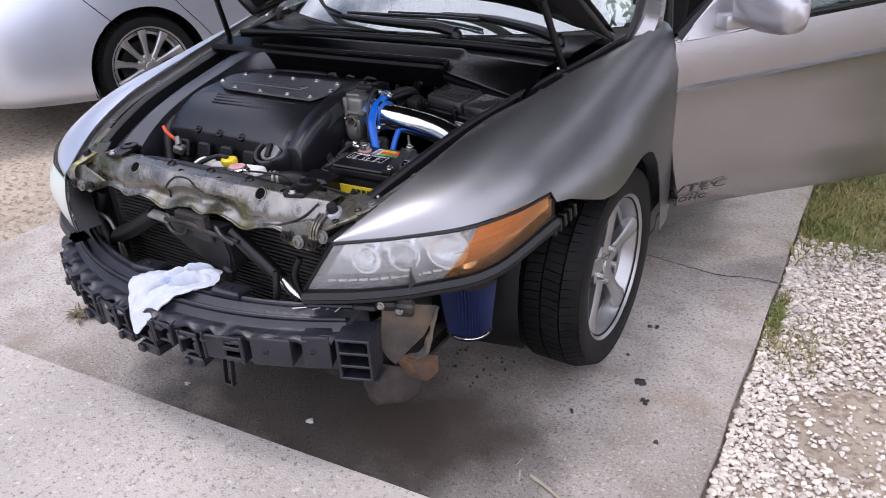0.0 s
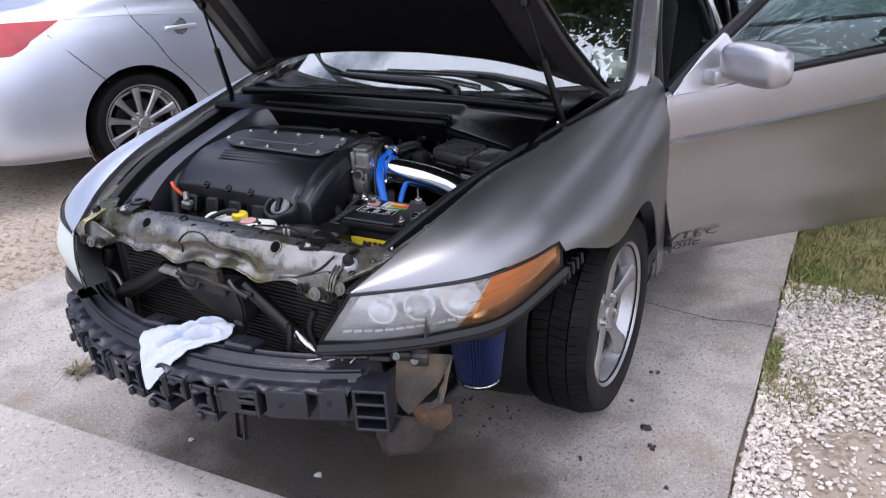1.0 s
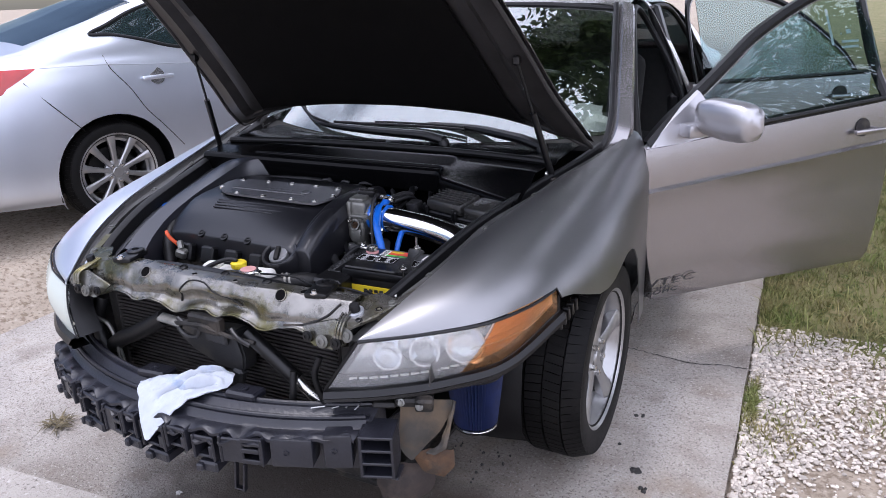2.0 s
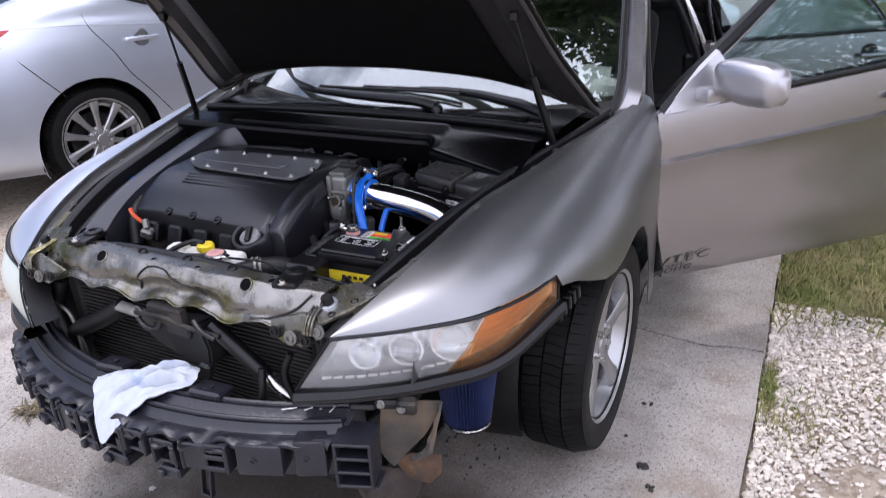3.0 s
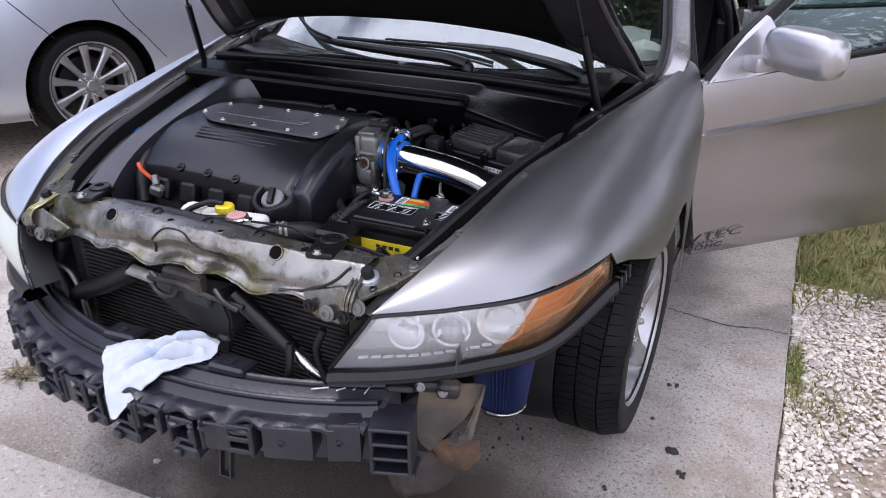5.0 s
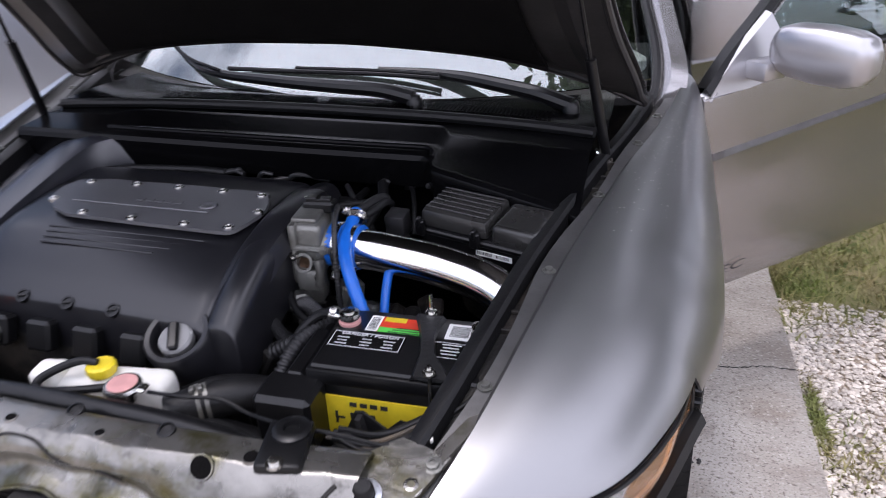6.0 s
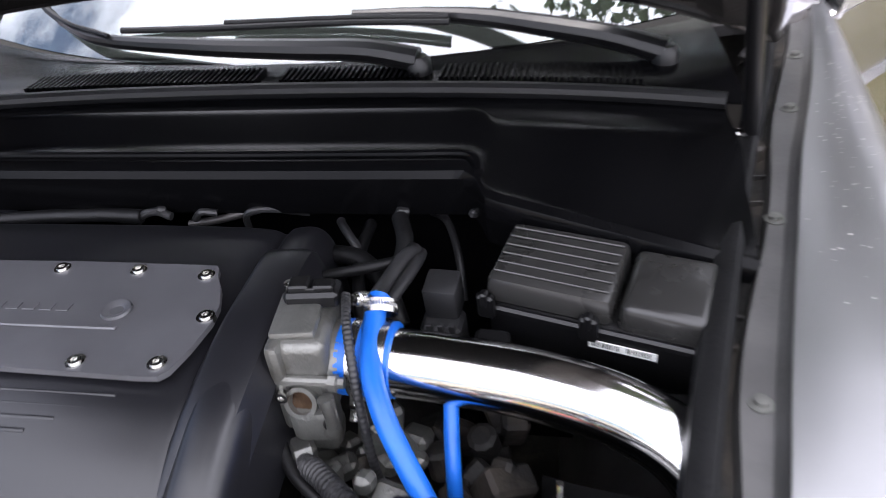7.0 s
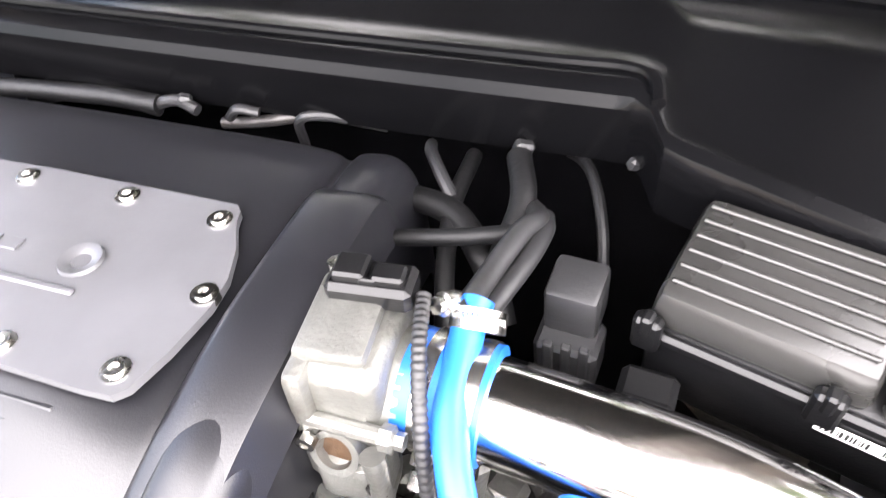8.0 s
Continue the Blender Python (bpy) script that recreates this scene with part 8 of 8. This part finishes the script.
# ---- the pale silver saloon beside the drive ----
OTHER = [
    (-0.93, [(0.50, 0.25), (0.60, 0.30), (0.62, 0.45), (0.58, 0.55), (0.50, 0.62), (0.45, 0.64), (0.35, 0.66), (0.20, 0.67), (0, 0.68)]),
    (-0.70, [(0.80, 0.22), (0.84, 0.30), (0.85, 0.50), (0.82, 0.65), (0.76, 0.74), (0.70, 0.77), (0.60, 0.79), (0.35, 0.82), (0, 0.83)]),
    (-0.20, [(0.86, 0.20), (0.90, 0.30), (0.92, 0.55), (0.90, 0.75), (0.86, 0.86), (0.80, 0.89), (0.70, 0.91), (0.40, 0.94), (0, 0.95)]),
    (0.45, [(0.86, 0.19), (0.90, 0.28), (0.92, 0.58), (0.91, 0.80), (0.88, 0.92), (0.84, 0.98), (0.76, 1.02), (0.45, 1.05), (0, 1.07)]),
    (1.05, [(0.86, 0.18), (0.90, 0.28), (0.92, 0.58), (0.91, 0.82), (0.88, 0.93), (0.80, 1.12), (0.67, 1.32), (0.40, 1.37), (0, 1.39)]),
    (1.60, [(0.86, 0.18), (0.90, 0.28), (0.92, 0.58), (0.91, 0.83), (0.88, 0.95), (0.79, 1.18), (0.64, 1.40), (0.40, 1.44), (0, 1.455)]),
    (2.30, [(0.86, 0.18), (0.90, 0.28), (0.925, 0.60), (0.920, 0.90), (0.885, 1.03), (0.79, 1.19), (0.66, 1.335), (0.40, 1.385), (0, 1.40)]),
    (2.80, [(0.86, 0.18), (0.91, 0.30), (0.935, 0.60), (0.930, 0.92), (0.885, 1.06), (0.80, 1.13), (0.69, 1.20), (0.40, 1.225), (0, 1.24)]),
    (3.20, [(0.84, 0.20), (0.90, 0.30), (0.92, 0.60), (0.915, 0.92), (0.86, 1.04), (0.79, 1.075), (0.70, 1.09), (0.40, 1.11), (0, 1.12)]),
    (3.60, [(0.78, 0.24), (0.86, 0.32), (0.88, 0.60), (0.86, 0.84), (0.80, 0.98), (0.74, 1.03), (0.64, 1.05), (0.35, 1.07), (0, 1.075)]),
    (3.80, [(0.55, 0.28), (0.70, 0.35), (0.76, 0.55), (0.74, 0.78), (0.66, 0.92), (0.60, 0.97), (0.50, 0.99), (0.30, 1.0), (0, 1.01)]),
]


def build_other():
    m = pose(-2.55, 3.83, 0.159, 0, 0, 165)
    oc = new("car")
    tagged(oc, "pale silver saloon parked on the dirt beside the drive", "car", "", "")

    def holes(sx, x, y, z, k):
        low, high = 4.2 + max(0, (y - 2.3) / 0.46) ** 1.5 * 1.15, 6.0 - max(0, (y - 2.2) / 0.56) ** 1.3 * 0.65
        if low < k < high and 0.75 + 0.55 * (k - 4.35) / 1.5 < y and not (1.62 < y < 1.72):
            return "side_window_near" if sx < 0 else "side_window_far"
        if k > 6.1 and 0.48 < y < 1.12:
            return "windscreen"
        if k > 6.15 and 2.42 < y < 3.12:
            return "rear_window"
        return None

    body, panes = shell(OTHER, 190, 72, [(0.0, 0.325, 0.365), (2.80, 0.325, 0.372)], holes)
    b = part("body", body, M_LIGHTSILVER, oc, "pale silver painted body", thick=0.004, offset=0)
    for n, bm in panes.items():
        part(n.replace("_near", "").replace("_far", ""), bm, M_TINT, oc, "dark tinted glass", thick=0.004)
    for end, s in ((OTHER[0], -1), (OTHER[-1], 1)):
        bm = B()
        last = cat([(x, end[0], z) for x, z in end[1]], 24)
        prism(bm, [tuple(p) for p in last] + [(-p[0], p[1], p[2]) for p in last[::-1][1:]], (0, 0.02 * s, 0))
        part("end_panel", bm, M_LIGHTSILVER, oc)
    ctrl = np.array([[(x, y, z) for x, z in prof] for y, prof in OTHER])
    g = smooth_grid(ctrl, 190, 72)

    def on(y, k, push=0.0025):
        i = int(np.argmin(abs(g[:, 40, 1] - y)))
        p = g[i, int(round(k / 8 * 71))]
        return np.array([-(p[0] + push), p[1], p[2] + push * 0.3])

    def on2(y, z, push=0.003):
        i = int(np.argmin(abs(g[:, 40, 1] - y)))
        row = g[i, :46]
        return np.array([-(float(np.interp(z, row[:, 2], row[:, 0])) + push), row[0, 1], z])

    for pts in (((1.66, 0.25), (1.68, 0.5), (1.69, 0.75), (1.70, 1.0)), ((2.36, 0.43), (2.47, 0.575), (2.56, 0.70), (2.65, 0.83), (2.74, 0.96), (2.78, 1.04)), ((2.98, 0.62), (3.12, 0.78), (3.25, 0.93))):
        bm = B()
        tube(bm, [on2(y, z, 0.0015) for y, z in pts], 0.003, 6, 50)
        part("panel_gap", bm, M_RUBBER, oc)
    bm = B()
    tube(bm, [on2(y, z, 0.003) for y, z in ((3.14, 1.0), (2.8, 0.99), (2.4, 0.96), (1.8, 0.93), (1.0, 0.89))], 0.004, 8, 60)
    part("waist_crease", bm, M_LIGHTSILVER, oc)
    bm = B()
    tube(bm, [on(0.85, 4.18), on(1.5, 4.18), on(2.0, 4.18), on(2.3, 4.19), on(2.5, 4.52), on(2.64, 4.92), on(2.76, 5.35), on(2.64, 5.53), on(2.5, 5.72), on(2.35, 5.89), on(2.2, 6.0), on(1.8, 6.03), on(1.5, 6.03)], 0.012, 8, 130)
    part("window_trim", bm, M_RUBBER, oc)
    bm = B()
    rbox(bm, on2(2.47, 0.885, 0.022), (0.020, 0.21, 0.026), (0, 0, 0), 0.009, 3)
    part("handle", bm, M_LIGHTSILVER, oc, "pale silver pull handle")
    bm = B()
    lathe(bm, [(0.0, 0.0), (0.05, 0.002), (0.052, 0.004), (0.0, 0.0045)], on2(2.47, 0.890, 0.0), (-1, 0, 0.15), 24)
    part("handle_recess", bm, M_SILVER, oc)
    bm = B()
    rows = []
    for y in np.linspace(3.15, 3.78, 16):
        f = (y - 3.15) / 0.63
        rows.append([on2(y, 1.0 + 0.02 * f - t * 0.17 * min(1, f * 2.2), 0.006) for t in np.linspace(0, 1, 6)])
    sheet(bm, np.array(rows))
    part("tail_lamp", bm, M_RED, oc, "red tail lamp", thick=0.01)
    for cy in (0.0, 2.80):
        for sx in (1, -1):
            bm = B()
            rows = []
            for a in np.linspace(-0.3, math.pi + 0.3, 20):
                y, z = cy - 0.378 * math.cos(a), 0.325 + 0.378 * math.sin(a)
                rows.append([(sx * 0.895, y, z), (sx * 0.60, y, z), (sx * 0.56, cy + (y - cy) * 0.1, 0.325 + (z - 0.325) * 0.1)])
            sheet(bm, np.array(rows))
            part("wheel_liner", bm, M_RUBBER, oc)
    bm = B()
    rbox(bm, (0, 1.4, 0.24), (1.6, 4.2, 0.06), (0, 0, 0), 0.02)
    part("underbody", bm, M_DARK, oc)
    wl = build_wheel("ten-spoke silver alloy wheel", 0.326, 0.215, 0.248, 10, False, None)
    wl.parent = oc
    wl.matrix_basis = pose(-0.80, 2.80, 0.33, 20, 0, 180)
    for mm in (pose(0.80, 2.80, 0.33), pose(-0.80, 0, 0.33, 0, 0, 180), pose(0.80, 0, 0.33)):
        copy_part(wl, oc, mm)
    oc.matrix_basis = m


parent_base["car.001"] = Matrix()
build_other()


# ---- loose ground cover ----
def scatter_gravel():
    rnd = np.random.RandomState(12)
    base = bmesh.new()
    bmesh.ops.create_icosphere(base, subdivisions=1, radius=1.0)
    bv = np.array([v.co[:] for v in base.verts])
    bf = np.array([[v.index for v in f.verts] for f in base.faces])
    base.free()
    n = 58000
    x = 1.33 + 3.2 * rnd.rand(n) ** 1.7
    y = 1.2 - 4.6 * rnd.rand(n) ** 1.25
    far = np.clip((x - 2.9) / 1.5, 0, 1) + np.clip((-1.9 - y) / 1.5, 0, 1)
    thin = rnd.rand(n) > far
    x, y = x[thin], y[thin]
    n = len(x)
    keep = (y < 1.05 + 0.16 * np.sin(x * 5) + 0.1 * rnd.randn(n)) & ~((np.hypot((x - 1.75) / 0.30, (y + 0.02) / 0.22) < 1) & (rnd.rand(n) < 0.75))
    x, y = x[keep], y[keep]
    n = len(x)
    r = 0.0040 + 0.0062 * rnd.rand(n) ** 2
    sc = np.stack([r * (0.8 + 0.6 * rnd.rand(n)), r * (0.8 + 0.6 * rnd.rand(n)), r * (0.5 + 0.4 * rnd.rand(n))], 1)
    a = rnd.rand(n) * 6.28
    v = bv[None] * sc[:, None] * (1 + 0.22 * rnd.randn(n, len(bv), 1))
    vx = v[:, :, 0] * np.cos(a)[:, None] - v[:, :, 1] * np.sin(a)[:, None] + x[:, None]
    vy = v[:, :, 0] * np.sin(a)[:, None] + v[:, :, 1] * np.cos(a)[:, None] + y[:, None]
    vz = v[:, :, 2] + (-0.036 + 0.010 * rnd.rand(n) + r * 0.25)[:, None]
    verts = np.stack([vx, vy, vz], 2).reshape(-1, 3)
    faces = (bf[None] + (np.arange(n) * len(bv))[:, None, None]).reshape(-1, 3)
    me = bpy.data.meshes.new("gravel")
    me.from_pydata(verts.tolist(), [], faces.tolist())
    me.materials.append(M_STONE)
    tagged(new("gravel", me), "pale rounded gravel beside the concrete drive", "gravel", kind="stuff")


def scatter_grass():
    rnd = np.random.RandomState(31)
    n = 26000
    x = 1.33 + 3.4 * rnd.rand(n) ** 1.3
    y = 0.9 + 3.6 * rnd.rand(n) ** 1.2
    keep = y > 1.02 + 0.14 * np.sin(x * 5) + 0.12 * rnd.randn(n)
    x, y = x[keep], y[keep]
    # tufts along the slab's edge and in the gravel
    tx = np.concatenate([1.33 + 0.035 * rnd.rand(700), 1.42 + 0.08 * rnd.randn(300), 1.9 + 0.12 * rnd.randn(260), 2.2 + 0.15 * rnd.randn(260)])
    ty = np.concatenate([0.50 + 0.09 * rnd.randn(700), 0.33 + 0.09 * rnd.randn(300), 0.55 + 0.1 * rnd.randn(260), -0.2 + 0.12 * rnd.randn(260)])
    tx = np.maximum(tx, 1.325)
    x, y = np.concatenate([x, tx]), np.concatenate([y, ty])
    n = len(x)
    h = 0.03 + 0.06 * rnd.rand(n)
    h[-1520:] *= 0.55
    w = 0.0018 + 0.0022 * rnd.rand(n)
    a, lean, la = rnd.rand(n) * 6.28, 0.3 + 0.9 * rnd.rand(n), rnd.rand(n) * 6.28
    ca, sa = np.cos(a), np.sin(a)
    v = np.zeros((n, 5, 3))
    z0 = -0.035
    dx, dy = np.cos(la) * lean * h, np.sin(la) * lean * h
    for k, (t, ww, s) in enumerate(((0, 1, -1), (0, 1, 1), (0.55, 0.8, 1), (0.55, 0.8, -1), (1, 0, 0))):
        v[:, k, 0] = x + s * ww * w * ca + dx * t * t
        v[:, k, 1] = y + s * ww * w * sa + dy * t * t
        v[:, k, 2] = z0 + h * t * (1 - 0.25 * lean * t)
    idx = np.arange(n) * 5
    quads = np.stack([idx, idx + 1, idx + 2, idx + 3], 1).tolist()
    tris = np.stack([idx + 3, idx + 2, idx + 4], 1).tolist()
    me = bpy.data.meshes.new("grass")
    me.from_pydata(v.reshape(-1, 3).tolist(), [], quads + tris)
    me.materials.append(M_GRASS)
    tagged(new("grass", me), "short dry yellow-green grass past the gravel", "grass", kind="stuff")


def blot(name, x, y, r, material, label, category, seed, pieces=1):
    rnd = random.Random(seed)
    bm = B()
    for k in range(pieces):
        cx, cy, rr = x + rnd.uniform(-r, r) * (pieces > 1), y + rnd.uniform(-r, r) * (pieces > 1), (r * rnd.uniform(0.3, 0.6) if pieces < 10 else rnd.uniform(0.002, 0.006)) if pieces > 1 else r
        top = [bm.verts.new((cx + rr * rnd.uniform(0.6, 1.2) * math.cos(a), cy + rr * rnd.uniform(0.6, 1.2) * math.sin(a), 0.0045)) for a in [2 * math.pi * i / 11 for i in range(11)]]
        c = bm.verts.new((cx, cy, 0.010))
        low = [bm.verts.new((v.co.x + (v.co.x - cx) * 0.1, v.co.y + (v.co.y - cy) * 0.1, 0.001)) for v in top]
        for i in range(11):
            j = (i + 1) % 11
            bm.faces.new((top[i], top[j], c))
            bm.faces.new((low[i], low[j], top[j], top[i]))
    solo(name, bm, material, label, category, "stuff" if pieces > 10 else "")


def build_litter():
    for k, (x, y, r, n) in enumerate(((0.988, 0.197, 0.016, 3), (1.04, -0.12, 0.018, 1), (1.072, -0.214, 0.017, 3), (0.911, -0.353, 0.011, 2), (1.16, -0.36, 0.008, 1), (0.96, 0.0, 0.006, 1))):
        blot("tar_lump", x, y, r, M_OIL, "small black tar lumps on the concrete", "tar lump", k, n)
    blot("oil_specks", 0.545, -0.30, 0.10, M_OIL, "scattered black oil specks under the car", "oil specks", 40, 22)
    for k, (x, y, r) in enumerate(((-0.149, -0.928, 0.022), (-0.266, -0.811, 0.010), (0.223, -0.76, 0.012))):
        blot("bird_dropping", x, y, r, M_PALE, "pale dried splash on the concrete", "dropping", 70 + k)
    for a, b, r in (((0.905, -0.645, 0.006), (1.02, -0.69, 0.006), 0.005), ((0.872, -0.64, 0.006), (0.885, -0.675, 0.006), 0.003), ((0.86, -0.60, 0.006), (0.855, -0.63, 0.006), 0.0015)):
        bm = B()
        tube(bm, [a, ((a[0] + b[0]) / 2, (a[1] + b[1]) / 2 + 0.004, a[2]), b], [r, r * 0.9, r * 0.6], 7, 12)
        solo("twig", bm, M_WOOD, "dry pale twig lying on the concrete", "twig")
    rnd = random.Random(17)
    bm = B()
    for k in range(46):
        a, l = rnd.uniform(0, 6.28), rnd.uniform(0.03, 0.10)
        p = Vector((-0.993 + rnd.uniform(-0.03, 0.03), -0.711 + rnd.uniform(-0.03, 0.03), 0.002))
        d = Vector((math.cos(a), math.sin(a), 0))
        s = Vector((-d.y, d.x, 0)) * rnd.uniform(0.002, 0.005)
        up = rnd.uniform(0.004, 0.02)
        m1 = p + d * l * 0.5 + Vector((0, 0, up))
        e = p + d * l + Vector((0, 0, up * 0.6))
        v = [bm.verts.new(q) for q in (p - s * 0.5, p + s * 0.5, m1 + s, m1 - s, e)]
        bm.faces.new((v[0], v[1], v[2], v[3]))
        bm.faces.new((v[3], v[2], v[4]))
    tagged(part("weed", bm, M_WEED), "small dry weed in a slab crack", "weed")
    # crack across the slab
    bm = B()
    pts = cat([(0.80, 0.705, 0), (0.90, 0.69, 0), (1.0, 0.672, 0), (1.116, 0.664, 0), (1.2, 0.69, 0), (1.315, 0.70, 0)], 60)
    rr = random.Random(2)
    rows = []
    for p in pts:
        w = rr.uniform(0.0012, 0.0035)
        o = rr.uniform(-0.004, 0.004)
        rows.append([(p[0], p[1] + o - w, 0.0042), (p[0], p[1] + o, 0.0046), (p[0], p[1] + o + w, 0.0042)])
    sheet(bm, np.array(rows))
    tagged(part("slab_crack", bm, M_OIL), "fine dark crack across the slab", "crack", kind="structure")


def build_tree(x, y, h, r, seed, n_leaf=7000, reach=(0, 0)):
    """A tapered trunk with limbs and a ragged crown of separate leaves."""
    rnd = random.Random(seed)
    rs = np.random.RandomState(seed)
    z0 = float(ground_height(x, y)) - 0.05
    t = thing("tree", (x, y, z0), "tall leafy tree added out of direct view for dark reflections", "tree", "trees behind the drive")
    bm = B()
    lean = Vector((rnd.uniform(-0.4, 0.4), rnd.uniform(-0.4, 0.4), 0))
    tube(bm, [(x, y, z0), Vector((x, y, h * 0.3)) + lean * 0.4, Vector((x, y, h * 0.6)) + lean, Vector((x, y, h * 0.88)) + lean * 1.3], [0.26, 0.19, 0.12, 0.03], 10, 30)
    part("trunk", bm, M_BARK, t)
    ends = []
    for k in range(9):
        a, zz = rnd.uniform(0, 6.28), rnd.uniform(0.35, 0.75) * h
        e = Vector((x + reach[0] + math.cos(a) * r * rnd.uniform(0.5, 0.95), y + reach[1] + math.sin(a) * r * rnd.uniform(0.5, 0.95), zz + rnd.uniform(0.08, 0.25) * h))
        b0 = Vector((x, y, zz)) + lean * (zz / h)
        bm = B()
        tube(bm, [b0, b0.lerp(e, 0.5) + Vector((0, 0, 0.25)), e], [0.08, 0.05, 0.015], 7, 14)
        part("limb", bm, M_BARK, t)
        ends.append(e)
    ends += [Vector((x, y, h * 0.92)) + lean, Vector((x, y, h * 0.78)) + lean]
    c = np.array([e[:] for e in ends])[rs.randint(0, len(ends), n_leaf)]
    p = c + rs.randn(n_leaf, 3) * np.array([0.30, 0.30, 0.24]) * r * 0.8
    d1, d2 = rs.randn(n_leaf, 3), rs.randn(n_leaf, 3)
    d1 /= np.linalg.norm(d1, axis=1)[:, None]
    d2 -= d1 * (d1 * d2).sum(1)[:, None]
    d2 /= np.linalg.norm(d2, axis=1)[:, None]
    s = (0.07 + 0.09 * rs.rand(n_leaf))[:, None]
    v = np.stack([p - d1 * s, p + d2 * s * 0.5, p + d1 * s, p - d2 * s * 0.5], 1).reshape(-1, 3)
    me = bpy.data.meshes.new("crown")
    me.from_pydata(v.tolist(), [], (np.arange(n_leaf)[:, None] * 4 + np.arange(4)).tolist())
    me.materials.append(M_LEAF)
    ob = new("crown", me)
    ob.parent = t
    ob.matrix_parent_inverse = parent_base[t.name].inverted()
    ob["kind"] = "stuff"


scatter_gravel()
scatter_grass()
# trees out of direct view, placed so the wing reflects something dark
for k, (tx, ty, th, tr) in enumerate(((-9.0, 12.5, 9.5, 3.0), (-4.5, 15.0, 10.5, 3.2), (-2.2, 14.5, 10.0, 3.2), (2.9, 12.8, 10.0, 3.0), (4.8, 11.5, 10.0, 3.0), (9.0, 9.0, 9.5, 3.0), (11.5, 3.0, 9.0, 2.8))):
    build_tree(tx, ty, th, tr, 100 + k)
build_tree(7.5, 6.5, 11.0, 2.6, 120, 44000, (-6.0, -2.2))
# two more unseen trees, added to darken the wing's side
build_tree(9.5, 6.0, 8.0, 2.6, 121, 12000)
build_tree(7.6, 8.6, 8.0, 2.6, 122, 12000)
build_litter()
